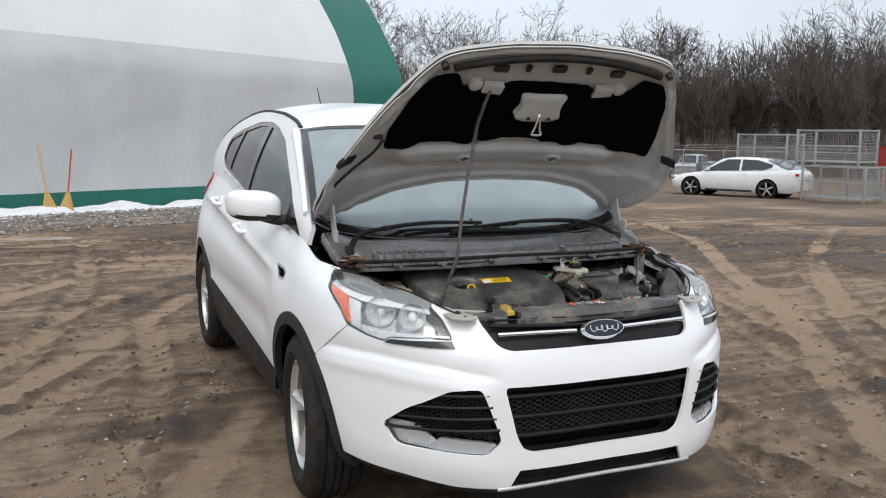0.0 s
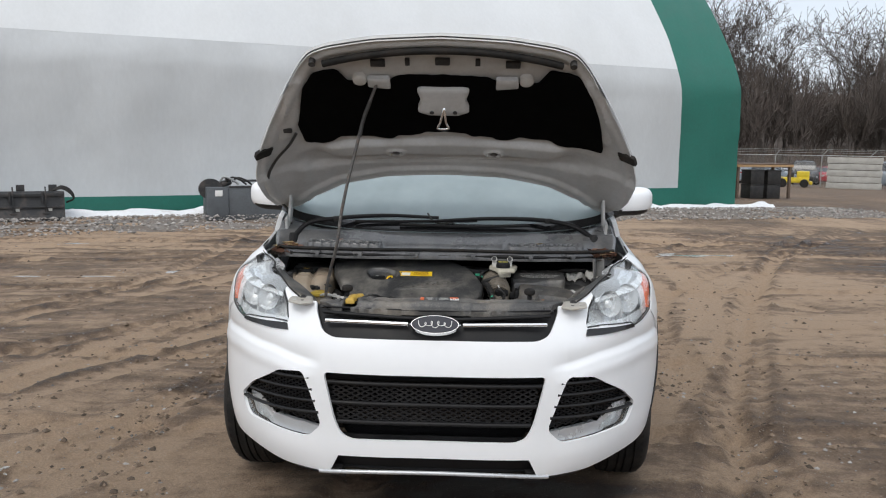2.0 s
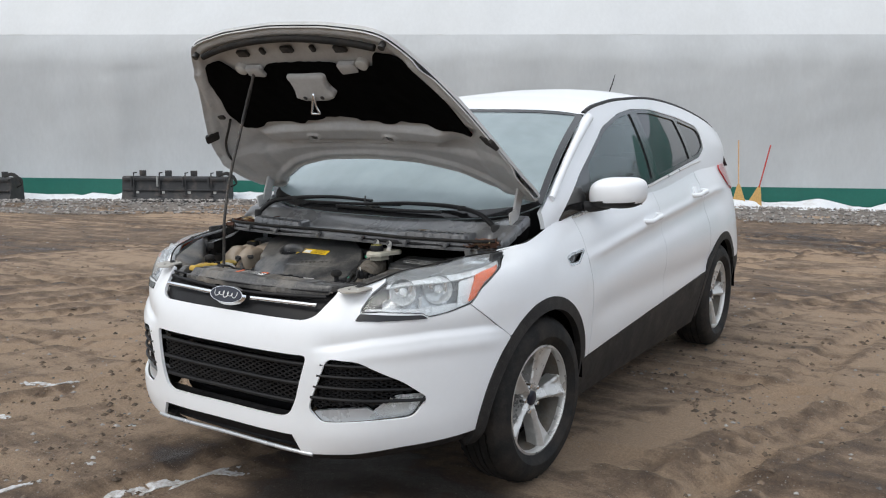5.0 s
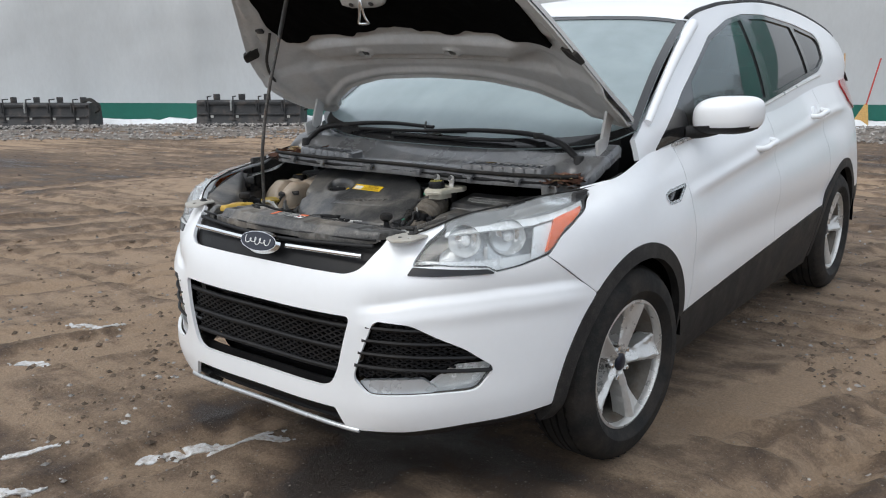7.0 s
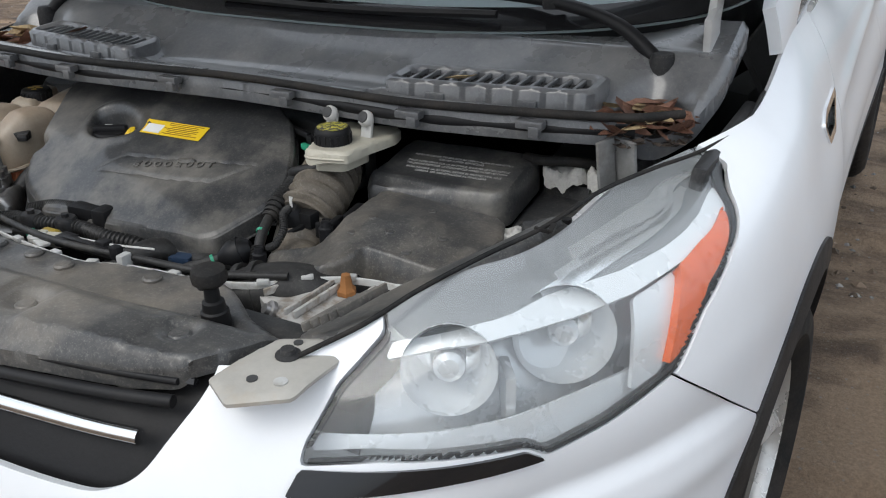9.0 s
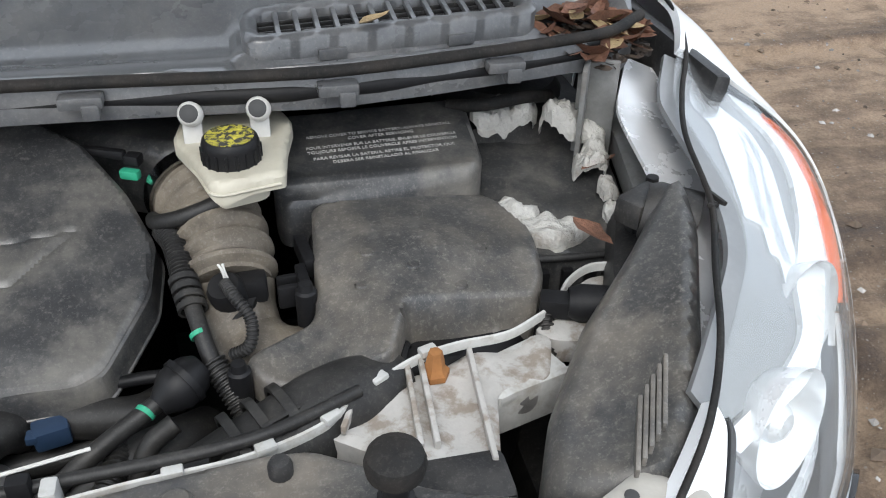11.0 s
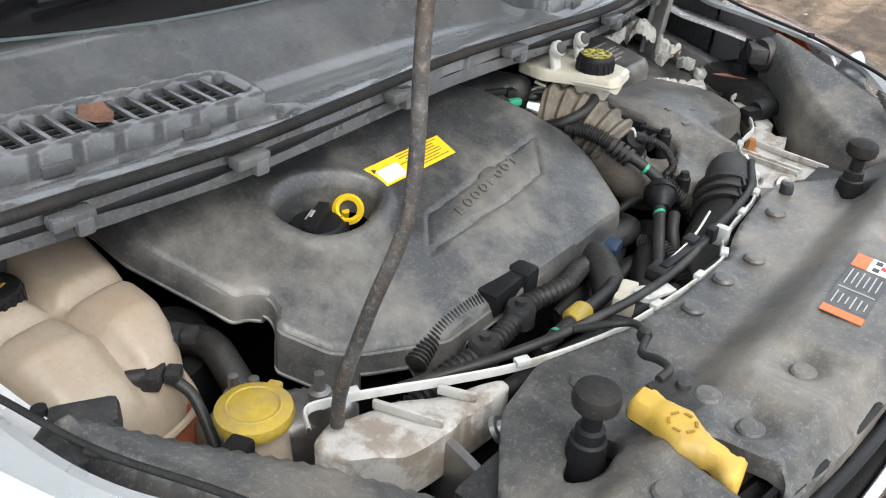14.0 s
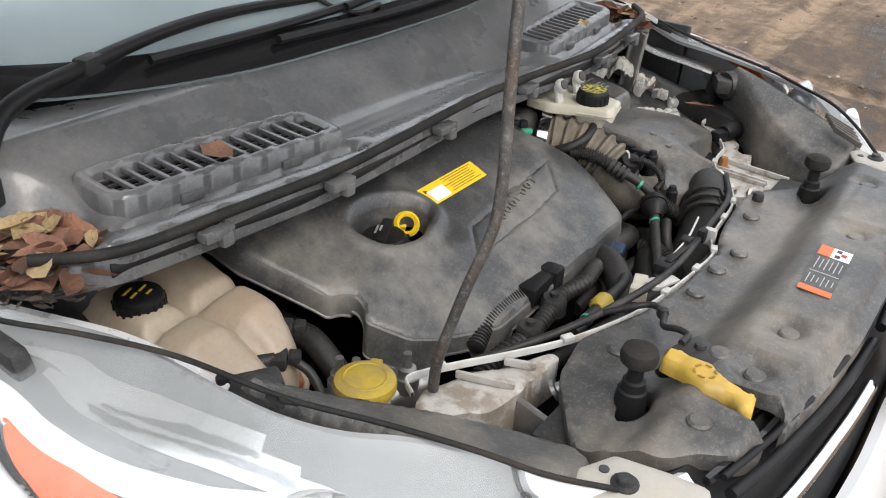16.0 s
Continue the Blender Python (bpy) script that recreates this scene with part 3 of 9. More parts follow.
section(0, .10, .22, .04, .27, .02, .34, .02, .45, .015, .56, .02, .66, .04, .74, .075, .82, .12, .865)
section(s_at(x=.38), .10, .22, .03, .275, .01, .35, .01, .455, .01, .57, .018, .67, .035, .745, .07, .81, .13, .87)
section(s_at(x=.52), .10, .22, .03, .28, 0, .36, 0, .46, 0, .58, .015, .68, .03, .75, .06, .80, .12, .875)
section(s_at(y=.435), .10, .24, .03, .30, .005, .38, 0, .48, 0, .60, .006, .70, .014, .790, .052, .894, .135, .942)
section(s_at(y=.73), .08, .26, .03, .33, .01, .42, 0, .52, 0, .62, .005, .72, .012, .820, .052, .922, .185, .960)
section(s_at(y=1.0), .07, .28, .03, .36, .01, .45, 0, .55, 0, .65, .009, .76, .027, .852, .060, .937, .118, .986)
section(s_at(y=1.35), .09, .22, .055, .32, .03, .44, .015, .56, .01, .68, .018, .79, .05, .89, .08, .97, .125, 1.045)
section(s_at(y=2.5), .10, .22, .065, .32, .04, .44, .025, .56, .018, .68, .022, .80, .05, .92, .075, 1.02, .115, 1.10)
section(s_at(y=3.75), .08, .24, .05, .34, .025, .46, .012, .58, .008, .70, .015, .82, .05, .96, .09, 1.08, .15, 1.19)
section(s_at(y=4.3), .10, .30, .04, .38, .02, .48, .02, .60, .03, .72, .045, .84, .07, .96, .11, 1.08, .16, 1.20)
section(PLAN_S[-1], .12, .32, .05, .40, .01, .50, 0, .60, .03, .72, .06, .86, .09, .98, .12, 1.10, .15, 1.20)
SEC_S = np.array([s for s, _ in SECTIONS])
SEC_C = np.array([c for _, c in SECTIONS])


def skin(s, v):
    """The place on the skin of the car's left half, s metres along the plan line, v from the sill (0) to the shoulder (1)."""
    s, v = np.broadcast_arrays(np.asarray(s, float), np.asarray(v, float))
    s = np.clip(s, 0, PLAN_S[-1])
    v = np.clip(v, 0, 1)
    k = np.clip(np.searchsorted(SEC_S, s, side="right") - 1, 0, len(SEC_S) - 2)
    a = (s - SEC_S[k]) / (SEC_S[k + 1] - SEC_S[k])
    a = a * a * (3 - 2 * a)
    i = np.clip((v * 100).astype(int), 0, 99)
    f = (v * 100 - i)[..., None]
    lo = SEC_C[k, i] * (1 - f) + SEC_C[k, i + 1] * f
    hi = SEC_C[k + 1, i] * (1 - f) + SEC_C[k + 1, i + 1] * f
    dz = lo * (1 - a)[..., None] + hi * a[..., None]
    px = np.interp(s, PLAN_S, PLAN[:, 0]); py = np.interp(s, PLAN_S, PLAN[:, 1])
    nx = np.interp(s, PLAN_S, PLAN_N[:, 0]); ny = np.interp(s, PLAN_S, PLAN_N[:, 1])
    return np.stack([px + nx * dz[..., 0], py + ny * dz[..., 0], dz[..., 1]], -1)


# ---- ground ----
def fall(x, y):
    """The yard falls away gently from the car."""
    r = np.hypot(x, y - 2)
    return -.026 * 1.5 * np.log1p(np.exp(np.clip((r - 6) / 1.5, -30, 60)))


TRACKS = [  # lines of wheel tracks across the yard: points, spacing of the pair
    ([(2.2, -1.2), (3.0, 2.5), (5.2, 6.5), (9.5, 9.5), (16, 11)], .0),
    ([(3.4, -1.5), (4.3, 2.2), (6.6, 5.6), (10.5, 8.0), (18, 9)], .0),
    ([(7.5, -3), (6.8, 3), (7.8, 9), (10, 16), (13, 26)], .0),
    ([(9.2, -3), (8.6, 3), (9.6, 9), (12, 16), (15.5, 26)], .0),
    ([(-9, 12.5), (-4, 12.0), (2, 11.6), (9, 13), (18, 16)], .0),
    ([(-12, 9.2), (-5, 9.6), (2, 9.4), (9, 10.4), (18, 12.5)], .0),
    ([(-14, 6.2), (-7, 7.2), (0, 7.6), (7, 7.4), (14, 9)], .0),
    ([(-13, 3.4), (-7, 4.8), (-2.5, 5.6), (3, 5.8), (9, 6.4)], .0),
    ([(-6.5, -1.5), (-4.2, 2), (-3.2, 6), (-3.5, 11)], .0),
    ([(-4.8, -2.2), (-2.7, 1.6), (-1.7, 6), (-1.6, 11)], .0),
    ([(-3.2, -2.5), (-1.9, .4), (-1.3, 2.8), (-1.2, 5)], .0),
    ([(2.0, -2), (1.55, 0), (1.5, 2.5), (1.8, 5), (3.4, 8)], .0),
]


trk = random.Random(5)
for k in range(9):
    an, off, bow = trk.uniform(-.25, .35) + (1.2 if k % 3 == 2 else 0), trk.uniform(-3, 11), trk.uniform(-2.5, 2.5)
    for gap in (0, 1.5):
        TRACKS.append(([(u * math.cos(an) - (off + gap + bow * (u / 14) ** 2) * math.sin(an), 1 + u * math.sin(an) + (off + gap + bow * (u / 14) ** 2) * math.cos(an)) for u in (-15, -8, 0, 8, 15)], .0))

PUDDLES = [(-5.4, 11.45, .75, .35), (-4.6, 6.1, .38, .10), (-3.8, 6.17, .34, .09), (-3.17, 6.56, .14, .07), (-2.1, 11.7, .9, .22), (-5.6, 9.3, .3, .12), (3.2, 9.0, .5, .2)]


def to_line(x, y, pts):
    L = spline(pts, 26)
    d, along, acc = np.full(x.shape, 1e9), np.zeros(x.shape), 0.0
    for a, b in zip(L[:-1], L[1:]):
        e = b - a
        n = np.linalg.norm(e)
        k = np.clip(((x - a[0]) * e[0] + (y - a[1]) * e[1]) / n ** 2, 0, 1)
        q = np.hypot(x - a[0] - k * e[0], y - a[1] - k * e[1])
        near = q < d
        d = np.where(near, q, d)
        along = np.where(near, acc + k * n, along)
        acc += n
    return d, along


def hash_noise(x, y, seed):
    """Smooth value noise on a unit lattice."""
    xi, yi = np.floor(x).astype(int), np.floor(y).astype(int)
    fx, fy = x - xi, y - yi
    fx, fy = fx * fx * (3 - 2 * fx), fy * fy * (3 - 2 * fy)

    def h(i, j):
        n = (i * 374761393 + j * 668265263 + seed * 974711) & 0x7fffffff
        n = ((n ^ (n >> 13)) * 1274126177) & 0x7fffffff
        return ((n ^ (n >> 16)) & 0xffff) / 65535.0
    return (h(xi, yi) * (1 - fx) + h(xi + 1, yi) * fx) * (1 - fy) + (h(xi, yi + 1) * (1 - fx) + h(xi + 1, yi + 1) * fx) * fy


def fbm(x, y, seed, octaves=4):
    t, a = 0, 1.0
    for k in range(octaves):
        t = t + a * (hash_noise(x * 2 ** k, y * 2 ** k, seed + k) - .5)
        a *= .5
    return t


def wall_y(x):
    """Plan line of the fabric building's long side."""
    return 19.0 + .53 * x


PALE = [  # broad dry tyre marks: points, half width
    ([(.85, 1.35), (1.09, 1.89), (1.60, 3.01), (2.10, 4.5), (2.41, 6.07), (2.43, 8.29), (2.03, 10.99), (1.2, 13)], .17),
    ([(1.15, 5.2), (1.48, 5.3), (2.03, 5.57), (1.92, 6.61), (1.48, 9.07), (.6, 11.5)], .13),
    ([(1.9, .5), (2.5, 1.3), (3.9, 3.1), (5.2, 5.3), (7, 8), (9, 12)], .14),
    ([(2.6, .8), (3.4, 1.75), (4.4, 2.96), (7.8, 6.5), (12, 10)], .13),
    ([(3.2, 5.0), (2.6, 5.6), (1.6, 5.9), (.9, 5.9)], .10),
    ([(-1.8, .2), (-1.3, 1.23), (-.97, 2.0), (-.63, 2.6)], .11),
    ([(-2.6, 1.4), (-2.08, 2.4), (-1.5, 3.45), (-.8, 4.6), (.4, 6.6)], .13),
    ([(-2.6, 2.1), (-2.1, 3.05), (-1.55, 4.1), (-.7, 5.9)], .12),
    ([(-3.4, -.2), (-3.1, .75), (-2.8, 1.77), (-2.3, 3.6), (-1.4, 6.0)], .13),
    ([(-5.9, .6), (-5.1, 1.75), (-4.3, 2.96), (-3.2, 4.6), (-1.8, 7.0)], .14),
    ([(-8.2, 1.2), (-7.3, 2.8), (-6.6, 4.6), (-5.2, 7.5)], .15),
    ([(-2.5, -.3), (-2.25, .35), (-1.84, 1.11), (-1.5, 2.0)], .10),
    ([(-12, 8.3), (-7, 8.7), (-2, 8.6), (4, 8.9), (10, 9.8)], .16),
    ([(-12, 10.4), (-6, 10.8), (0, 10.5), (6, 11), (12, 12)], .16),
]


def relief(x, y):
    """Bumps, wheel ruts and tread marks; also how much dry pale soil lies on the tracks, lowered below the car for its
    shade.
    """
    z = .035 * fbm(x * .5, y * .5, 3) + .018 * fbm(x * 1.7, y * 1.7, 11) + .010 * fbm(x * 7, y * 7, 23, 3)
    dry_shade = .70 + .7 * fbm(x * .35 + 3, y * .5, 31, 3)
    for i, (pts, _) in enumerate(TRACKS):
        d, s = to_line(x, y, pts)
        wob = .12 + .04 * fbm(s * .7, s * 0 + i, 41, 2)
        k = np.clip(1.15 - (d / wob) ** 4, 0, 1)
        berm = np.exp(-((d - wob * 1.15) / .05) ** 2)
        tread = np.clip(np.sin(s * 38 + 2.2 * np.sign(d - wob * .5)) * 3, -1, 1)
        z = z + k * (-.022 + .006 * tread) + .014 * berm * (.6 + fbm(s * 3, d * 3, 53, 2))
        dry_shade = dry_shade + k * (.20 + .10 * tread) * (.7 + .8 * fbm(s * .6, d * 0 + i * 5.0, 61, 2)) - .16 * berm
    for i, (pts, half) in enumerate(PALE):
        d, s = to_line(x, y, pts)
        fray = .03 * fbm(x * 6, y * 6, 45, 3)
        k = np.clip((half - d + fray) / .03, 0, 1) * np.clip(.75 + 1.5 * fbm(s * .8, d * 3 + i * 7.0, 63, 3), .15, 1)
        cleat = np.clip(np.sin(s * 44 + 55 * d) * 3, -1, 1) * np.clip(d / half - .25, 0, 1)
        z = z + k * (-.010 + .007 * cleat) + .010 * np.exp(-((d - half * 1.1) / .03) ** 2)
        dry_shade = dry_shade + k * (.52 + .22 * cleat) - .10 * np.exp(-((d - half * 1.25) / .06) ** 2)
    # smaller crossing wheel marks
    for seed, ang in ((71, .25), (72, -.12), (73, 1.0)):
        u = x * math.cos(ang) + y * math.sin(ang)
        v = -x * math.sin(ang) + y * math.cos(ang)
        w = fbm(u * .12, v * 1.6, seed, 3)
        k = np.clip((np.abs(w) - .24) * 3, 0, 1)
        z = z - .012 * k
        dry_shade = dry_shade - .14 * k
    dry_shade = dry_shade + .28 * fbm(x * 2.2 + y * .6, y * 9 - x * 1.5, 83, 3) + .22 * fbm(x * 9, y * 9, 87, 3)
    flat = np.exp(-(((np.abs(x) - .79) / .22) ** 2)) * (np.exp(-((y - 1.06) / .3) ** 2) + np.exp(-((y - 3.75) / .3) ** 2))
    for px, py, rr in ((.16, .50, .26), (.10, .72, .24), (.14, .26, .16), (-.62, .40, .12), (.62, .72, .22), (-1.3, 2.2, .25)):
        dry_shade = dry_shade - .75 * np.clip(np.exp(-(((x - px) / rr) ** 2 + ((y - py) / rr) ** 2)) + .5 * fbm(x * 4, y * 4, 107, 3), 0, 1) * (np.hypot(x - px, y - py) < 2 * rr)
    for px, py, rx, ry in PUDDLES:
        q = np.exp(-(((x - px) / rx) ** 2 + ((y - py) / ry) ** 2))
        z = z * (1 - .7 * q) - .022 * q
        dry_shade = dry_shade + .25 * q
    # car's shade painted into the soil below it; a damp spot in front
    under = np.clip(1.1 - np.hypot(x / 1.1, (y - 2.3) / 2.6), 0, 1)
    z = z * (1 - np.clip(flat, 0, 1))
    dry_shade = dry_shade - .10 * np.clip(under * 1.6, 0, 1) - .12 * np.exp(-(np.hypot(x + .3, (y - .15) * 1.6) / .9) ** 2)
    return z, dry_shade


def graded(a, b, step, far, grow=1.18):
    """Even steps between a and b, growing beyond to far on both sides."""
    mid = list(np.arange(a, b, step))
    hi, lo, k = [], [], step
    q = b
    while q < far:
        hi.append(q)
        k *= grow
        q += k
    q, k = a, step
    while q > -far:
        k *= grow
        q -= k
        lo.append(q)
    return np.array(lo[::-1] + mid + hi + [hi[-1] + k])


gx, gy = graded(-9, 10, .036, 900), graded(-2.5, 11.5, .036, 900)
GX, GY = np.meshgrid(gx, gy, indexing="ij")
gr, gdry_shade = relief(GX, GY)
fade = np.clip(1.6 - np.hypot(GX, GY - 6) / 26, 0, 1)
GZ = np.maximum(fall(GX, GY), -6) + gr * fade
GV = np.stack([GX, GY, GZ], -1).reshape(-1, 3)
ni, nj = GX.shape
gi, gj = np.meshgrid(np.arange(ni - 1), np.arange(nj - 1), indexing="ij")
gi, gj = gi.ravel(), gj.ravel()
GF = np.stack([gi * nj + gj, (gi + 1) * nj + gj, (gi + 1) * nj + gj + 1, gi * nj + gj + 1], -1)


def ground_material():
    m = bpy.data.materials.new("muddy_gravel")
    m.use_nodes = True
    t = m.node_tree
    p = t.nodes["Principled BSDF"]
    co = t.nodes.new("ShaderNodeTexCoord")
    # dry soil value, with the shade below the car included
    at = t.nodes.new("ShaderNodeAttribute")
    at.attribute_name = "dry_shade"

    def noisy(s, d=8, r=.62):
        n = t.nodes.new("ShaderNodeTexNoise")
        n.inputs["Scale"].default_value, n.inputs["Detail"].default_value, n.inputs["Roughness"].default_value = s, d, r
        t.links.new(co.outputs["Object"], n.inputs["Vector"])
        return n.outputs[0]

    def maths(op, a, b):
        n = t.nodes.new("ShaderNodeMath")
        n.operation = op
        for i, q in enumerate((a, b)):
            if isinstance(q, (int, float)):
                n.inputs[i].default_value = q
            else:
                t.links.new(q, n.inputs[i])
        return n.outputs[0]
    def streaks(turn, sx, sy):
        mp = t.nodes.new("ShaderNodeMapping")
        mp.inputs["Rotation"].default_value, mp.inputs["Scale"].default_value = (0, 0, turn), (sx, sy, 1)
        t.links.new(co.outputs["Object"], mp.inputs[0])
        n = t.nodes.new("ShaderNodeTexNoise")
        n.inputs["Scale"].default_value, n.inputs["Detail"].default_value, n.inputs["Roughness"].default_value, n.inputs["Distortion"].default_value = 1.0, 7, .62, .35
        t.links.new(mp.outputs[0], n.inputs["Vector"])
        return n.outputs[0]
    n1, n2, n3 = noisy(1.3), noisy(9, 12, .76), noisy(95, 6, .8)
    dry_shade_tone = maths("ADD", at.outputs["Fac"], maths("MULTIPLY", maths("SUBTRACT", n2, .5), 1.25))
    dry_shade_tone = maths("ADD", dry_shade_tone, maths("MULTIPLY", maths("SUBTRACT", n1, .5), .5))
    lines = [streaks(.12, .45, 6.5), streaks(-.30, .5, 8.0), streaks(1.15, .4, 7.0)]
    for ln, wt_ in zip(lines, (.75, .5, .45)):
        dry_shade_tone = maths("ADD", dry_shade_tone, maths("MULTIPLY", maths("SUBTRACT", ln, .5), wt_))
    ramp = t.nodes.new("ShaderNodeValToRGB")
    e = ramp.color_ramp.elements
    e[0].position, e[0].color = .0, (.036, .023, .016, 1)
    e[1].position, e[1].color = 1.0, (.40, .285, .19, 1)
    for pos, col in ((.22, (.074, .048, .032)), (.45, (.140, .095, .063)), (.7, (.232, .162, .108))):
        q = e.new(pos)
        q.color = (*col, 1)
    t.links.new(dry_shade_tone, ramp.inputs[0])
    grain = t.nodes.new("ShaderNodeMix")
    grain.data_type, grain.blend_type = "RGBA", "OVERLAY"
    grain.inputs[0].default_value = .85
    t.links.new(ramp.outputs[0], grain.inputs[6])
    t.links.new(n3, grain.inputs[7])
    peb = t.nodes.new("ShaderNodeTexVoronoi")
    peb.inputs["Scale"].default_value, peb.inputs["Randomness"].default_value = 42, 1
    t.links.new(co.outputs["Object"], peb.inputs["Vector"])
    spots = t.nodes.new("ShaderNodeMapRange")
    for i, q in enumerate((.12, .20, 1, 0)):
        spots.inputs[i + 1].default_value = q
    t.links.new(peb.outputs["Distance"], spots.inputs[0])
    pick = maths("GREATER_THAN", peb.outputs["Color"], .62)
    stone = t.nodes.new("ShaderNodeMix")
    stone.data_type = "RGBA"
    t.links.new(maths("MULTIPLY", maths("MULTIPLY", spots.outputs[0], pick), .8), stone.inputs[0])
    t.links.new(grain.outputs[2], stone.inputs[6])
    stone.inputs[7].default_value = (.36, .32, .27, 1)
    grit = t.nodes.new("ShaderNodeTexVoronoi")
    grit.inputs["Scale"].default_value, grit.inputs["Randomness"].default_value = 115, 1
    t.links.new(co.outputs["Object"], grit.inputs["Vector"])
    tiny = t.nodes.new("ShaderNodeMapRange")
    for i, q in enumerate((.16, .26, 1, 0)):
        tiny.inputs[i + 1].default_value = q
    t.links.new(grit.outputs["Distance"], tiny.inputs[0])
    bits = maths("MULTIPLY", tiny.outputs[0], maths("GREATER_THAN", grit.outputs["Color"], .55))
    gritty = t.nodes.new("ShaderNodeMix")
    gritty.data_type = "RGBA"
    t.links.new(maths("MULTIPLY", bits, .55), gritty.inputs[0])
    t.links.new(stone.outputs[2], gritty.inputs[6])
    gritty.inputs[7].default_value = (.38, .33, .27, 1)
    t.links.new(gritty.outputs[2], p.inputs["Base Color"])
    rr = t.nodes.new("ShaderNodeMapRange")
    for i, q in enumerate((.02, .5, .38, .92)):
        rr.inputs[i + 1].default_value = q
    t.links.new(dry_shade_tone, rr.inputs[0])
    t.links.new(rr.outputs[0], p.inputs["Roughness"])
    b1, b2 = t.nodes.new("ShaderNodeBump"), t.nodes.new("ShaderNodeBump")
    b1.inputs["Strength"].default_value, b1.inputs["Distance"].default_value = 1.0, .02
    b2.inputs["Strength"].default_value, b2.inputs["Distance"].default_value = .5, .03
    t.links.new(maths("ADD", n3, maths("MULTIPLY", bits, .35)), b1.inputs["Height"])
    t.links.new(maths("ADD", n2, maths("MULTIPLY", maths("ADD", lines[0], lines[1]), .8)), b2.inputs["Height"])
    t.links.new(b2.outputs[0], b1.inputs["Normal"])
    t.links.new(b1.outputs[0], p.inputs["Normal"])
    return m


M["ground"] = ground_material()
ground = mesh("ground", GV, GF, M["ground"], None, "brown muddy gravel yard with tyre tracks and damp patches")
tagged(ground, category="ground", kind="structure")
dry_shade_attr = ground.data.attributes.new("dry_shade", "FLOAT", "POINT")
dry_shade_attr.data.foreach_set("value", np.clip(gdry_shade * fade + .45 * (1 - fade), -.2, 1.2).ravel().astype(np.float32))


def ground_z(x, y):
    r, _ = relief(np.array([float(x)]), np.array([float(y)]))
    f = float(np.clip(1.6 - math.hypot(x, y - 6) / 26, 0, 1))
    return float(fall(np.array(float(x)), np.array(float(y)))) + float(r[0]) * f


# ---- fabric building ----
WD = Vector((1, .53, 0)).normalized()
WN = Vector((WD.y, -WD.x, 0))
END = Vector((7.9, wall_y(7.9), 0))
dome = thing("fabric_building", "long white fabric storage building with green end band and base", "building")
PROFILE = spline([(0, -.9), (0, 0), (0, 1.5), (0, 3.0), (.05, 3.55), (.55, 4.6), (1.5, 6.0), (3.0, 7.6), (5.0, 9.2), (7.5, 10.6), (10.0, 11.3)], 90)


def hull(u, k):
    """Fabric at u metres back from the end along the wall, k along the arch from the ground up."""
    d = np.interp(k, np.linspace(0, 1, 90), PROFILE[:, 0])
    z = np.interp(k, np.linspace(0, 1, 90), PROFILE[:, 1])
    u = np.asarray(u, float)
    fold = .035 * fbm(u * .55, z * .35, 5, 3) * np.clip(z / 1.5, 0, 1) + .05 * np.exp(-((np.mod(u + 1.5, 6.1) - 3.0) / .28) ** 2) * np.clip((3.9 - z) / .6, 0, 1)
    fold = fold + .020 * np.abs(fbm(u * .9 - z * .5, z * 1.3 + u * .25, 27, 3)) * np.clip(z / 1.5, 0, 1) + (.034 * fbm(u * 1.6 + z * .9, z * .5 - u * .3, 15, 4) + .012 * fbm(u * .35, z * 2.6 + u * .5, 19, 3)) * np.clip(z / 1.5, 0, 1)
    d = d - fold
    return np.stack([END.x - WD.x * u - WN.x * d, END.y - WD.y * u - WN.y * d, z - .45], -1)


kz = lambda z: float(np.interp(z, PROFILE[:, 1], np.linspace(0, 1, 90)))
u_all = np.arange(0, 60, .25)
# wall and roof differ in colour to carry the light change at the kink
sheet("lower_wall", hull, np.arange(2.2, 60, .2), np.linspace(kz(.62), kz(3.98), 40), lambda u, k: np.ones_like(u), M["shadefabric"], dome, "white wall fabric, its shade given as grey-white colour", thick=.02, flip=True)
sheet("roof_fabric", hull, np.arange(2.2, 60, .4), np.linspace(kz(3.98), 1, 50), lambda u, k: np.ones_like(u), M["fabric"], dome, "white roof fabric, coloured brighter where it faces the sky", thick=.02, flip=True)
sheet("base_band", hull, np.arange(2.2, 60, .3), np.linspace(0, kz(.62), 10), lambda u, k: np.ones_like(u), M["green"], dome, "dark green base band", thick=.02, flip=True, lift=.01)
sheet("end_band", hull, np.linspace(-.02, 2.2, 12), np.linspace(0, 1, 90), lambda u, k: np.ones_like(u), M["green"], dome, "green end band", thick=.03, flip=True)
prof_end = [tuple(hull(np.array(0.0), np.array(k)).tolist()) for k in np.linspace(0, 1, 40)]
deep = Vector((-WN.x, -WN.y, 0)) * 20
EV = [Vector(p) for p in prof_end] + [Vector((END.x - WN.x * (20 - q), END.y - WN.y * (20 - q), p[2])) for p, q in zip(prof_end, [float(np.interp(k, np.linspace(0, 1, 90), PROFILE[:, 0])) for k in np.linspace(0, 1, 40)])]
mesh("end_wall", [tuple(v) for v in EV], [(i, i + 1, 41 + i, 40 + i) for i in range(39)], M["green"], dome)
mesh("far_slope", [tuple((Vector((v[0], v[1], v[2])) - WD * q)) for q in (0, 60) for v in [EV[40 + i] for i in range(40)]], [(i, i + 1, 41 + i, 40 + i) for i in range(39)], M["fabric"], dome)


# ---- the white crossover ----
car = thing("crossover", "white mid-size crossover parked on muddy gravel with its hood propped open", "car")


def skinm(s, v):
    """The skin of both halves: s is negative on the car's right."""
    s = np.asarray(s, float)
    P = skin(np.abs(s), v)
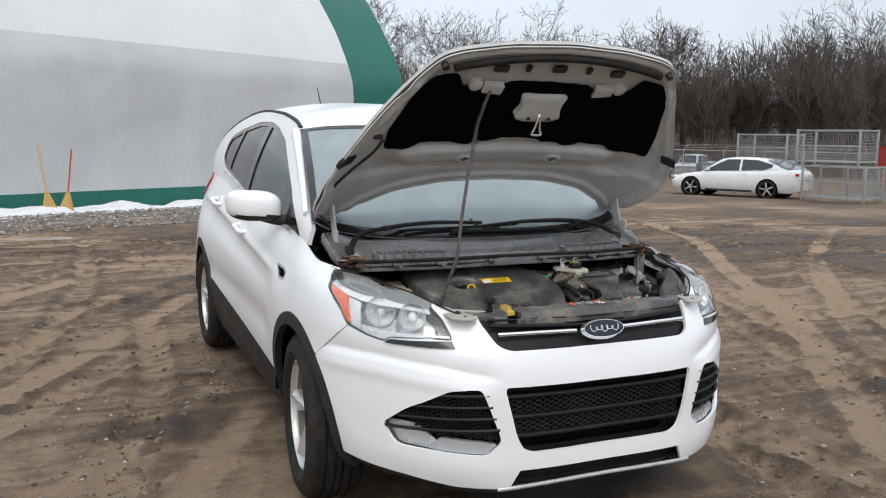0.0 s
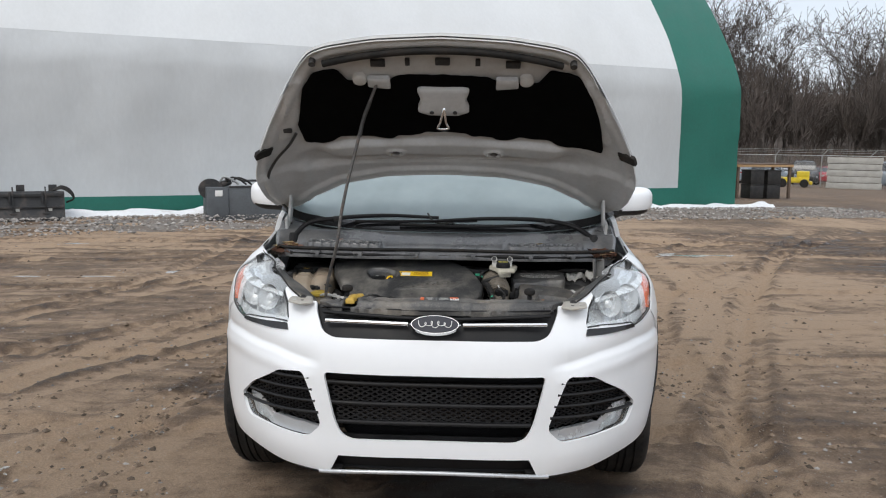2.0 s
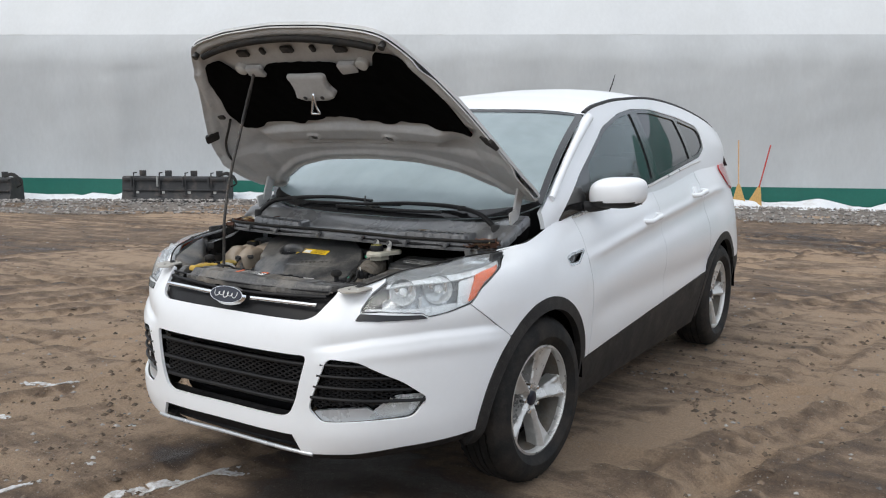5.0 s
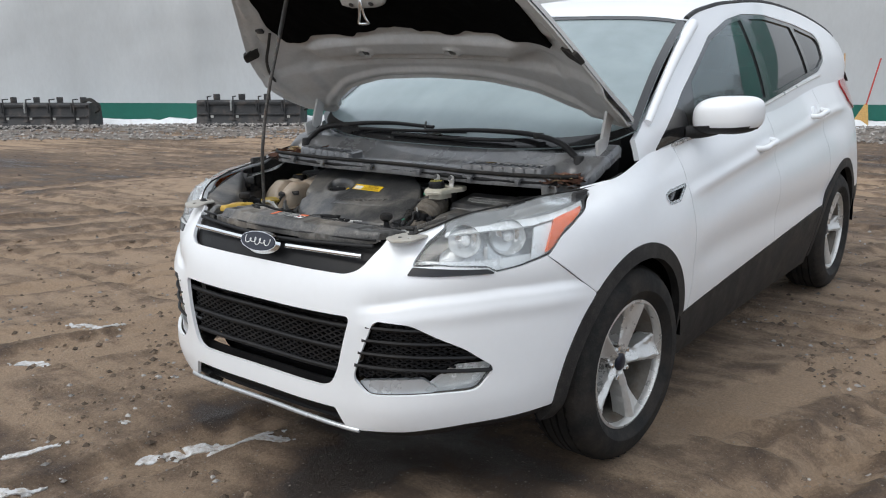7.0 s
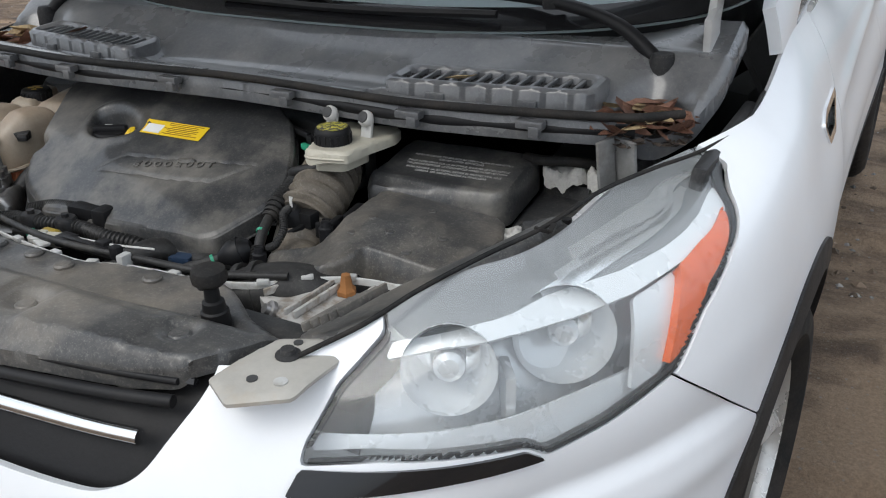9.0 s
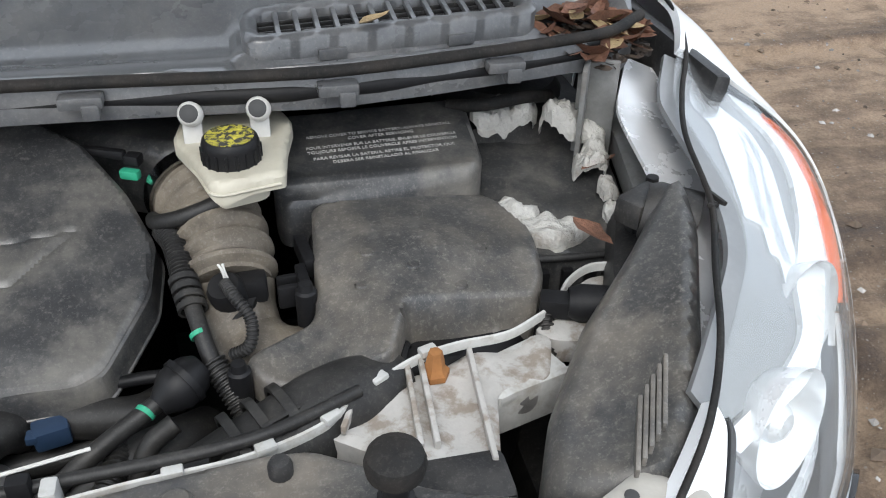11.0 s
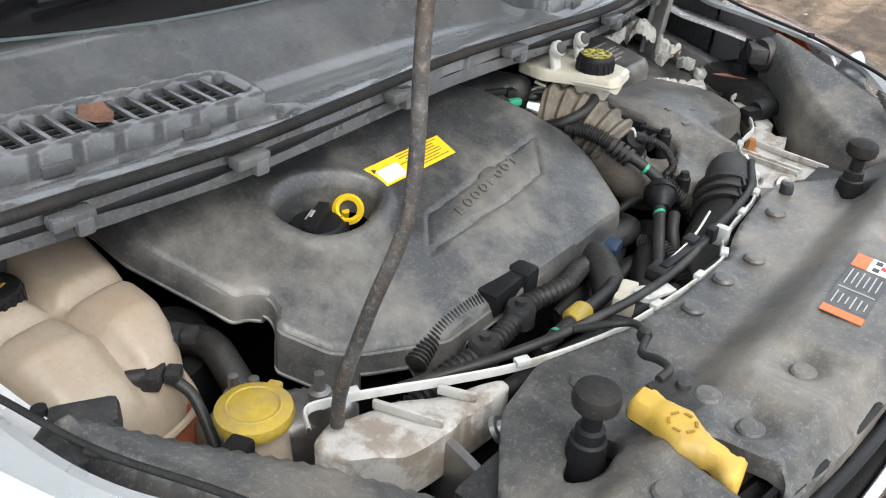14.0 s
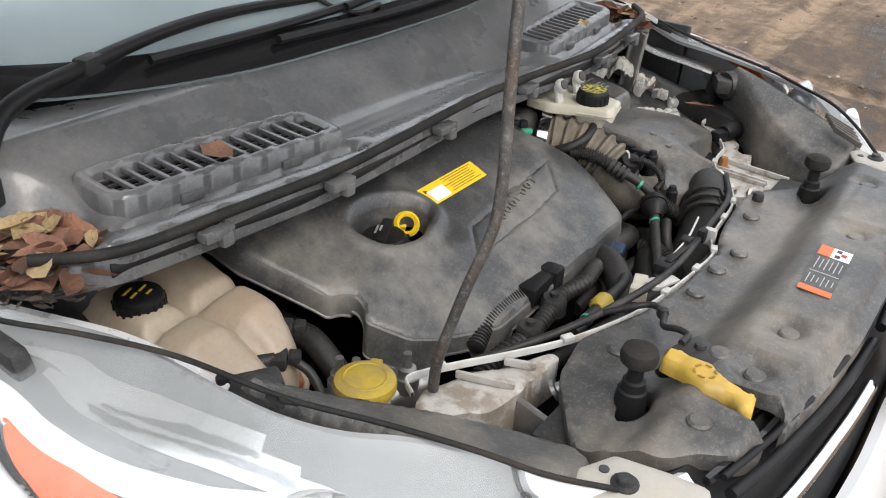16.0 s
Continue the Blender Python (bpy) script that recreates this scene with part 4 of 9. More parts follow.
    P[..., 0] *= np.where(s < 0, -1, 1)
    return P


def skin_in(depth):
    """The skin moved inwards by depth."""
    def fn(s, v):
        e = 2e-3
        P = skinm(s, v)
        N = np.cross(skinm(s + e, v) - skinm(s - e, v), skinm(s, np.minimum(v + e, 1)) - skinm(s, np.maximum(v - e, 0)))
        return P - depth * N / (np.linalg.norm(N, axis=-1)[..., None] + 1e-12)
    return fn


ARCH_F, ARCH_R, ARCH = (1.045, .345), (3.745, .345), .43
S_DOOR1, S_DOOR2, S_DOOR3, S_END = s_at(y=1.515), s_at(y=2.565), s_at(y=3.42), PLAN_S[-1]
p_low = inside(rounded([(-.385, .652), (.385, .652), (.345, .49), (.322, .440), (.285, .422), (-.285, .422), (-.322, .440), (-.345, .49)], .02))
p_up = inside(rounded([(-.43, .90), (.43, .90), (.43, .858), (.395, .787), (.355, .770), (-.355, .770), (-.395, .787), (-.43, .858)], .02))
p_fog = inside(rounded([(.46, .648), (.555, .638), (.675, .565), (.735, .50), (.70, .432), (.61, .428), (.44, .418), (.392, .465)], .02))
p_head = inside(rounded([(.586, .800), (.662, .804), (.815, .796), (.836, .782), (.914, .793), (1.016, .818), (1.068, .866), (1.15, .908), (1.244, .941), (1.306, .957), (1.30, 1.3), (.74, 1.3), (.694, .901), (.636, .863), (.594, .818)], .008))
p_chin = inside([(-.36, .30), (-.33, .362), (.33, .362), (.36, .30), (.36, .1), (-.36, .1)])


def lamp_in(depth):
    """The skin moved straight inwards, for the parts inside a headlight."""
    return lambda s, v: skin(s, v) + depth * 1.2 * np.array((-.50, .72, -.48))


def white_low(s):
    """Height of the lower rim of the white bumper."""
    return np.interp(np.abs(s), [0, .36, .40, .56, .74, .95, 1.1], [.30, .30, .295, .302, .322, .335, .345])


def ring(y, z, c):
    return np.hypot(y - c[0], z - c[1])


def f_bumper(s, v):
    P = skinm(s, v)
    a, x, y, z = np.abs(s), np.abs(P[..., 0]), P[..., 1], P[..., 2]
    d = np.minimum.reduce([-p_low(x, z), -p_up(x, z), -p_fog(x, z), -p_head(a, z), -p_chin(x, z), z - white_low(s)])
    seam = 1.018 + (.808 - z) * 1.37 - a - .002
    d = np.minimum(d, seam)
    return np.minimum(d, np.where(a > .9, ring(y, z, ARCH_F) - ARCH, 1))


def f_fender(s, v):
    P = skin(s, v)
    y, z = P[..., 1], P[..., 2]
    d = np.minimum(-p_head(s, z), s - (1.018 + (.808 - z) * 1.37) - .002)
    d = np.minimum.reduce([d, ring(y, z, ARCH_F) - ARCH, z - sill(y), S_DOOR1 - .002 - s])
    return np.minimum(d, -vent_hole(y, z))


def sill(y):
    """Upper rim of the black sill cladding."""
    return np.interp(y, [.6, 1.4, 2.5, 3.3, 4.6], [.3, .425, .495, .555, .56])


vent_hole = inside(rounded([(1.295, .897), (1.315, .868), (1.40, .868), (1.475, .905), (1.485, .912), (1.34, .908)], .008))


def f_side(s0, s1, arch=None):
    def f(s, v):
        P = skin(s, v)
        y, z = P[..., 1], P[..., 2]
        d = np.minimum.reduce([s - s0 - .002, s1 - .002 - s, z - sill(y)])
        return np.minimum(d, ring(y, z, arch) - ARCH + .005) if arch else d
    return f


def crease(fn):
    """The side skin with its character line pressed in below the shoulder."""
    def g(s, v):
        P = fn(s, v)
        y, z = P[..., 1], P[..., 2]
        line = np.interp(y, [1.4, 2.58, 3.7], [.862, .964, 1.05])
        k = np.clip((y - 1.45) / .25, 0, 1) * np.clip((4.1 - y) / .3, 0, 1)
        P = P.copy()
        P[..., 0] += .010 * k * np.exp(-((z - line) / .022) ** 2) - .012 * k * np.exp(-((z - line + .075) / .06) ** 2)
        P[..., 0] -= .014 * k * np.exp(-((z - .62) / .07) ** 2)
        return P
    return g


def ledged(s, v):
    """The bumper's skin with a ledge pressed in above the fog lamp pocket."""
    P = skin_in(0.0)(s, v)
    a, h = np.abs(s), P[..., 2] - np.interp(np.abs(s), [.40, .50, .62, .85, 1.05, 1.2], [.655, .668, .688, .706, .704, .695])
    k = np.clip((a - .40) / .08, 0, 1) * np.clip((1.22 - a) / .15, 0, 1)
    q = np.clip(h / .030, 0, 1)
    g = q * q * (3 - 2 * q) * np.exp(-np.clip(h - .03, 0, 1) / .045) * k
    low = np.exp(-((h + .030) / .026) ** 2) * k
    return P * (1 - 0) + (skin_in(.011)(s, v) - P) * g[..., None] - (skin_in(.006)(s, v) - P) * low[..., None]


front_bumper = sheet("front_bumper", ledged, np.linspace(-1.32, 1.32, 430), np.linspace(0, 1, 150), f_bumper, M["paint"], car, thick=.012)
side_skin = crease(skin)
for mir in (False, True):
    side_args = dict(mirror=mir, thick=.010)
    sheet("fender", side_skin, np.arange(.95, S_DOOR1 + .01, .010), np.linspace(0, 1, 130), f_fender, M["paint"], car, **side_args)
    door_f = sheet("front_door", side_skin, np.arange(S_DOOR1 - .01, S_DOOR2 + .02, .02), np.linspace(0, 1, 90), f_side(S_DOOR1, S_DOOR2), M["paint"], car, **side_args)
    door_r = sheet("rear_door", side_skin, np.arange(S_DOOR2 - .01, S_DOOR3 + .02, .014), np.linspace(0, 1, 100), f_side(S_DOOR2, S_DOOR3, ARCH_R), M["paint"], car, **side_args)
    sheet("rear_quarter", side_skin, np.arange(S_DOOR3 - .01, S_END, .016), np.linspace(0, 1, 100), f_side(S_DOOR3, S_END + .01, ARCH_R), M["paint"], car, **side_args)
    for c in (ARCH_F, ARCH_R):
        def f_arch(s, v, c=c):
            P = skin(s, v)
            r = ring(P[..., 1], P[..., 2], c)
            return np.minimum.reduce([ARCH - .001 - r, r - .378, P[..., 2] - .27])
        s0 = s_at(y=c[0] - .46)
        sheet("wheel_arch_trim", skinm, np.arange(s0, s0 + .98, .011), np.linspace(0, 1, 130), f_arch, M["trim"], car, mirror=mir, thick=.03, lift=.004)

    def f_clad(s, v):
        P = skin(s, v)
        y, z = P[..., 1], P[..., 2]
        return np.minimum.reduce([sill(y) - .003 - z, ring(y, z, ARCH_F) - ARCH, ring(y, z, ARCH_R) - ARCH])
    sheet("sill_cladding", skinm, np.arange(s_at(y=1.3), s_at(y=4.55), .02), np.linspace(0, .45, 46), f_clad, M["trim"], car, mirror=mir, thick=.02, lift=.002)

    def f_chinlip(s, v):
        P = skin(s, v)
        return np.minimum.reduce([white_low(s) - .004 - P[..., 2], ring(P[..., 1], P[..., 2], ARCH_F) - ARCH])
    sheet("lower_valance", skin_in(.022), np.arange(.33, 1.06, .012), np.linspace(.04, .35, 40), f_chinlip, M["trim"], car, mirror=mir, thick=.02)

    # lamps
    head = new("headlight")
    head.parent = car
    tagged(head, "clear headlight with an orange side reflector")

    def f_head(s, v):
        P = skin(s, v)
        return p_head(s, P[..., 2]) - .003
    us, vs = np.arange(.53, 1.46, .006), np.linspace(.6, 1, 100)
    lens = sheet("lens", skinm, us, vs, f_head, M["sheenlens"], head, mirror=mir, thick=.003, lift=-.002)
    lens.visible_shadow = False
    height = lambda s, v: skin(s, v)[..., 2]
    sheet("reflector", lamp_in(.062), us, vs, lambda s, v: f_head(s, v) + .016, M["reflector"], head, mirror=mir, thick=.004)
    band = inside([(.688, .881), (.748, .893), (.818, .900), (.898, .901), (.98, .906), (1.056, .916), (1.212, .936), (1.27, .949), (1.136, .938), (1.058, .929), (.984, .922), (.878, .918), (.792, .909), (.70, .893)])
    sheet("bezel", lamp_in(.010), us, vs, lambda s, v: np.minimum(f_head(s, v) - .003, band(s, height(s, v))), M["bezel"], head, "bright silver bezel", mirror=mir, thick=.006)
    sheet("bezel_hood", lamp_in(.016), us, vs, lambda s, v: np.minimum(f_head(s, v) - .003, height(s, v) - np.interp(s, [.6, .70, .79, .88, .98, 1.06, 1.14, 1.27], [.885, .893, .907, .915, .919, .926, .935, .946])), M["smoke"], head, "grey upper bezel", mirror=mir, thick=.006)
    p_side = inside(rounded([(.978, .902), (1.052, .913), (1.022, .874), (.996, .824), (.95, .815), (.962, .86)], .006))
    sheet("side_bezel", lamp_in(.016), us, vs, lambda s, v: np.minimum(f_head(s, v) - .004, p_side(s, height(s, v))), M["bezel"], head, mirror=mir, thick=.006)
    sheet("lamp_floor", lamp_in(.028), us, vs, lambda s, v: np.minimum(f_head(s, v) - .005, np.interp(s, [.58, .8, .95, 1.05], [.822, .826, .836, .855]) - height(s, v)), M["bezel"], head, mirror=mir, thick=.004)
    rim = lambda s, v: np.minimum(f_head(s, v) + .001, .003 - f_head(s, v))
    sheet("lens_rim", skin_in(.003), us, vs, rim, M["black"], head, mirror=mir, thick=.006)
    for line in ([(.876, .917), (.99, .931), (1.154, .947)], [(.908, .924), (1.028, .938), (1.208, .950)], [(.95, .934), (1.08, .945), (1.256, .956)]):
        fs, fz = [p[0] for p in line], [p[1] for p in line]
        sheet("bezel_fin", lamp_in(.012), us, np.linspace(.6, 1, 130), lambda s, v: np.minimum.reduce([np.interp(s, fs, [.0045, .0034, .0008]) - np.abs(height(s, v) - np.interp(s, fs, fz)), s - fs[0], fs[-1] - s, f_head(s, v) - .003]), M["finchrome"], head, mirror=mir, thick=.005)
    p_amber = inside(rounded([(1.206, .938), (1.108, .926), (1.058, .916), (1.030, .878), (1.003, .828), (1.032, .840), (1.088, .890)], .004))
    sheet("side_reflector", lamp_in(.006), us, vs, lambda s, v: np.minimum(f_head(s, v) - .003, p_amber(s, height(s, v))), M["amber"], head, "orange side reflector", mirror=mir, thick=.02)
    p_strip = inside(rounded([(.570, .776), (.588, .798), (.812, .794), (.834, .781), (.726, .778), (.654, .775)], .004))
    sheet("lower_strip", skinm, us, np.linspace(.55, .9, 70), lambda s, v: p_strip(s, skin(s, v)[..., 2]), M["gloss"], head, mirror=mir, thick=.008, lift=.002)
    sg = -1 if mir else 1
    for s0, z0, r in ((.758, .860, .048), (.915, .864, .054)):
        k = skin_in(.095)(np.array(s0), np.array(.74))
        out = Vector((sg * .45, -.85, .18))
        c = (sg * float(k[0]), float(k[1]), z0)
        part("lamp_bowl", lathe([(r, .036), (r * .98, .03), (r * .8, .010), (r * .4, -.004), (.008, -.008), (.008, .02), (.001, .022)], 28, upright(c, out), False), M["reflector"], head)
        for dx, dy, w in ((-.026, -.012, .020), (.022, .010, .016)):
            part("reflector_step", box((c[0] + sg * dx, c[1] + dy, c[2] + .004), (w, .012, .044), .002, (10, 0, sg * 30)), M["finchrome"], head)
        part("bulb_shield", lathe([(.016, .010), (.016, .026), (.010, .032), (.001, .033)], 14, upright(c, out)), M["reflector"], head)
    k = skin_in(.070)(np.array(.825), np.array(.74))
    part("lamp_divider", box((sg * float(k[0]), float(k[1]), .812), (.012, .045, .075), .004, (0, 0, sg * 35)), M["reflector"], head)

    # fog lamp pocket
    pocket = new("fog_lamp_pocket")
    pocket.parent = car
    tagged(pocket, "black mesh pocket with a clear fog lamp")

    def f_pocket(s, v):
        P = skin(s, v)
        return p_fog(P[..., 0], P[..., 2]) + .004
    uf, vf = np.arange(.36, .98, .005), np.linspace(.2, .68, 110)
    sheet("pocket_back", skin_in(.055), uf, vf, f_pocket, M["gloss"], pocket, mirror=mir, thick=.004)
    p_lamp = inside(rounded([(.735, .505), (.70, .432), (.61, .426), (.585, .438), (.66, .505)], .014))
    p_long = inside(rounded([(.585, .470), (.62, .440), (.61, .428), (.44, .419), (.405, .452), (.47, .462)], .008))
    fl = sheet("fog_lamp", skin_in(.010), uf, vf, lambda s, v: p_lamp(skin(s, v)[..., 0], skin(s, v)[..., 2]), M["lens"], pocket, mirror=mir, thick=.003)
    fl.visible_shadow = False
    sheet("fog_reflector", skin_in(.035), uf, vf, lambda s, v: p_lamp(skin(s, v)[..., 0], skin(s, v)[..., 2]) + .002, M["reflector"], pocket, mirror=mir, thick=.003)
    sheet("fog_bezel", skin_in(.018), uf, vf, lambda s, v: p_long(skin(s, v)[..., 0], skin(s, v)[..., 2]), M["carsilver"], pocket, mirror=mir, thick=.02)
    for k in range(4):
        zk = .625 - .046 * k
        xs = np.linspace(.40 + .012 * (3 - k), min(.735, .60 + .045 * k), 12)
        L = [(sg * x, float(np.interp(x, PLAN[:700, 0], PLAN[:700, 1])) + .012, zk - .05 * (x - .45) + .006 * k) for x in xs]
        tube("grille_bar", L, .006, M["black"], pocket, seg=6)

    # honeycomb of the pocket: crossing slanted bars
    V, Fc = [], []
    for sl in (1, -1):
        for c in np.arange(-.2, 1.6, .028):
            for a in np.arange(.40, .735, .02):
                z1, z2 = .3 + c * .5 + sl * (a - .55) * .55, .3 + c * .5 + sl * (a + .02 - .55) * .55
                mx, mz = a + .01, (z1 + z2) / 2
                if p_fog(np.array(mx), np.array(mz)) < .004 or p_lamp(np.array(mx), np.array(mz)) > -.014 or p_long(np.array(mx), np.array(mz)) > -.010:
                    continue
                y1, y2 = (float(np.interp(q, PLAN[:700, 0], PLAN[:700, 1])) + .030 for q in (a, a + .02))
                n0 = len(V)
                for (x_, y_, z_) in ((a, y1, z1), (a + .02, y2, z2)):
                    for dz, dy in ((.0025, 0), (-.0025, 0), (-.0025, .010), (.0025, .010)):
                        V.append((sg * x_, y_ + dy, z_ + dz))
                for i in range(4):
                    j = (i + 1) % 4
                    Fc.append((n0 + i, n0 + j, n0 + 4 + j, n0 + 4 + i))
    mesh("pocket_mesh", V, Fc, M["black"], pocket, sharp=0)

    # fender vent
    vent = sheet("side_vent", skin_in(.016), np.arange(s_at(y=1.27), s_at(y=1.51), .004), np.linspace(.68, .85, 40), lambda s, v: vent_hole(skin(s, v)[..., 1], skin(s, v)[..., 2]) + .003, M["gloss"], car, mirror=mir, thick=.004)
    sheet("chrome_frame", skinm, np.arange(s_at(y=1.27), s_at(y=1.51), .003), np.linspace(.68, .85, 60), lambda s, v: np.minimum(vent_hole(skin(s, v)[..., 1], skin(s, v)[..., 2]) + .006, .005 - vent_hole(skin(s, v)[..., 1], skin(s, v)[..., 2])), M["chrome"], vent, mirror=mir, thick=.01, lift=.003)
    # door handles
    for door, yh, zh in ((door_f, 2.41, .975), (door_r, 3.31, 1.055)):
        x0 = float(skin(np.array(s_at(y=yh)), np.array(.85))[0])
        hnd = tube("door_handle", [(sg * (x0 - .004), yh - .11, zh - .012), (sg * (x0 + .032), yh - .085, zh - .010), (sg * (x0 + .036), yh, zh), (sg * (x0 + .034), yh + .07, zh + .007), (sg * (x0 - .004), yh + .095, zh + .01)], .014, M["paint"], door, seg=10)
        part("handle_cup", lathe([(.001, .004), (.04, .002), (.045, 0), (.045, -.02)], 20, upright((sg * (x0 + .000), yh - .02, zh - .004), (sg, 0, .25))), M["paint"], door)
    # tail lamp
    p_tail = inside(rounded([(4.02, 1.17), (4.10, 1.215), (4.60, 1.2), (4.60, 1.02), (4.28, 1.02), (4.12, 1.07)], .03))
    sheet("tail_light", skinm, np.arange(s_at(y=3.95), S_END - .35, .012), np.linspace(.6, 1, 50), lambda s, v: p_tail(skin(s, v)[..., 1], skin(s, v)[..., 2]), M["red"], car, "red tail light", mirror=mir, thick=.01, lift=.012)
    # wheel housing
    for c in (ARCH_F, ARCH_R):
        V, Fc = [], []
        for i, a in enumerate(np.linspace(0, 180, 24)):
            for x in (.52, .885 - .075 * max(0, -math.cos(radians(a)))):
                V.append((sg * x, c[0] + .40 * math.cos(radians(a)), c[1] + .40 * math.sin(radians(a))))
            V.append((sg * .52, c[0], c[1]))
        for i in range(23):
            Fc += [(3 * i, 3 * i + 1, 3 * i + 4, 3 * i + 3), (3 * i + 2, 3 * i, 3 * i + 3)]
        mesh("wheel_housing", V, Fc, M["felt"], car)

part("underbody", box((0, 2.5, .30), (1.52, 3.4, .14), .03), M["black"], car)

# ---- front openings ----
grille = new("upper_grille")
grille.parent = car
tagged(grille, "black upper grille with two chrome bars")
sheet("grille_panel", skin_in(.022), np.linspace(-.52, .52, 110), np.linspace(.75, 1, 40), lambda s, v: p_up(np.abs(skinm(s, v)[..., 0]), skinm(s, v)[..., 2]) + .004, M["black"], grille, thick=.01)


def front_line(x, z, d):
    k = np.clip(np.interp(z, SEC_C[0][:, 1], np.linspace(0, 1, 101)), 0, 1)
    P = skin_in(d)(np.array(x), np.array(float(k)))
    return (x, float(P[1]), z)


for sg in (-1, 1):
    tube("chrome_bar", [front_line(sg * x, .8165 - .010 * (x / .4) ** 2 + .014 * (x / .4), .004) for x in np.linspace(.095, .385, 10)], .0085, M["chrome"], grille, "bright chrome bar", seg=8)
    for k in range(4):
        x = .11 + .08 * k
        tube("slot", [front_line(sg * (x + q), .848 + .012 * (x / .4), .016) for q in (0, .03, .062)], .0055, M["gloss"], grille, seg=6)
    tube("grille_lip", [front_line(sg * x, .833 + .012 * (x / .4), .012) for x in np.linspace(.02, .40, 8)], .007, M["black"], grille, seg=8)
badge = Matrix.Translation((0, .195, .822)) @ pose(0, 0, 0, 90 - 24, 0, 0)
oval = [(math.cos(a), math.sin(a)) for a in np.linspace(0, 2 * math.pi, 40, endpoint=False)]


def oval_bm(rx, ry, h, m, bev=.003):
    bm = bmesh.new()
    f = bm.faces.new([bm.verts.new((rx * x, ry * y, 0)) for x, y in oval])
    r = bmesh.ops.extrude_face_region(bm, geom=[f])
    for v in r["geom"]:
        if isinstance(v, bmesh.types.BMVert):
            v.co.z += h
            v.co.x *= (rx - bev) / rx
            v.co.y *= (ry - bev) / ry
    bmesh.ops.recalc_face_normals(bm, faces=bm.faces[:])
    bm.transform(m)
    return bm


emblem = part("emblem", oval_bm(.088, .037, .014, badge, .006), M["chrome"], grille, "plain blue oval emblem with a chrome rim")
script = [(-.054 + .0018 * k - .007 * math.sin(k * .52), (.0085 + .004 * math.cos(k * .21)) * math.cos(k * .52), .0172) for k in range(61)]
tube("emblem_squiggle", [tuple(badge @ Vector(p)) for p in script], .0013, M["label"], emblem, seg=5, n=240)
part("emblem_field", oval_bm(.080, .030, .003, badge @ Matrix.Translation((0, 0, .0135)), .002), M["blue"], emblem)
lg = new("lower_grille")
lg.parent = car
tagged(lg, "black honeycomb lower grille")
sheet("grille_back", skin_in(.11), np.linspace(-.46, .46, 60), np.linspace(.2, .8, 40), lambda s, v: p_low(np.abs(skinm(s, v)[..., 0]), skinm(s, v)[..., 2]) + .03, M["gloss"], lg, thick=.01)
for zk, hw in ((.615, .375), (.545, .36), (.478, .335)):
    tube("grille_bar", [front_line(x, zk, .022) for x in np.linspace(-hw, hw, 16)], .0085, M["black"], lg, seg=8)
tube("bumper_beam", [front_line(x, .640, .075) for x in np.linspace(-.38, .38, 12)], .03, M["black"], lg, seg=8)
V, Fc = [], []
for sl in (1, -1):
    for c in np.arange(-1.2, 1.2, .034):
        for a in np.arange(-.38, .38, .02):
            z1, z2 = .54 + c * .5 + sl * a * .5, .54 + c * .5 + sl * (a + .02) * .5
            mx, mz = a + .01, (z1 + z2) / 2
            if abs(mx) > np.interp(mz, [.478, .615], [.335, .372]) or not .482 < mz < .612:
                continue
            q1, q2 = front_line(a, z1, .028), front_line(a + .02, z2, .028)
            n0 = len(V)
            for q in (q1, q2):
                for dz, dy in ((.003, 0), (-.003, 0), (-.003, .014), (.003, .014)):
                    V.append((q[0], q[1] + dy, q[2] + dz))
            for i in range(4):
                j = (i + 1) % 4
                Fc.append((n0 + i, n0 + j, n0 + 4 + j, n0 + 4 + i))
mesh("honeycomb", V, Fc, M["black"], lg, sharp=0)
tube("chin_strip", [front_line(x, .305 - .012 * (abs(x) / .4) ** 3, .004) for x in np.linspace(-.40, .40, 24)], .008, M["carsilver"], car, "silver chin strip", seg=8)
sheet("chin_back", skin_in(.05), np.linspace(-.42, .42, 40), np.linspace(.05, .34, 14), lambda s, v: np.ones_like(s), M["black"], car, thick=.01)

# ---- glasshouse ----
RAIL = spline([(.775, 1.20, 1.085), (.735, 1.45, 1.225), (.69, 1.70, 1.365), (.640, 1.96, 1.51), (.618, 2.3, 1.575), (.605, 2.6, 1.60), (.60, 3.0, 1.615), (.60, 3.5, 1.59), (.613, 3.9, 1.54), (.63, 4.2, 1.48), (.64, 4.4, 1.42)], 300)


def side_top(y, w):
    """The upper side from the shoulder (w = 0) to the roof rail (w = 1)."""
    y, w = np.broadcast_arrays(np.asarray(y, float), np.asarray(w, float))
    k = np.interp(y, PLAN[300:, 1], np.arange(300, 2000))
    s = np.interp(k, np.arange(2000), PLAN_S)
    L = skin(np.where(y > 4.5, S_END - 1.2, s), np.ones_like(y))
    Rx, Rz = np.interp(y, RAIL[:, 1], RAIL[:, 0]), np.interp(y, RAIL[:, 1], RAIL[:, 2])
    x = L[..., 0] * (1 - w) + Rx * w + .022 * np.sin(np.pi * w) * np.clip((y - 1.2) / .4, 0, 1)
    z = L[..., 2] * (1 - w) + np.maximum(Rz, L[..., 2] + .01) * w
    return np.stack([x, y + 0 * w, z], -1)


dlo_pts = [(1.345, 1.042), (1.65, 1.232), (2.10, 1.452), (2.38, 1.524), (2.62, 1.553), (2.92, 1.556), (3.40, 1.516), (3.74, 1.466), (3.80, 1.42), (3.78, 1.32), (3.62, 1.262), (2.57, 1.146), (2.0, 1.098)]
dlo = inside(rounded(dlo_pts, .03))


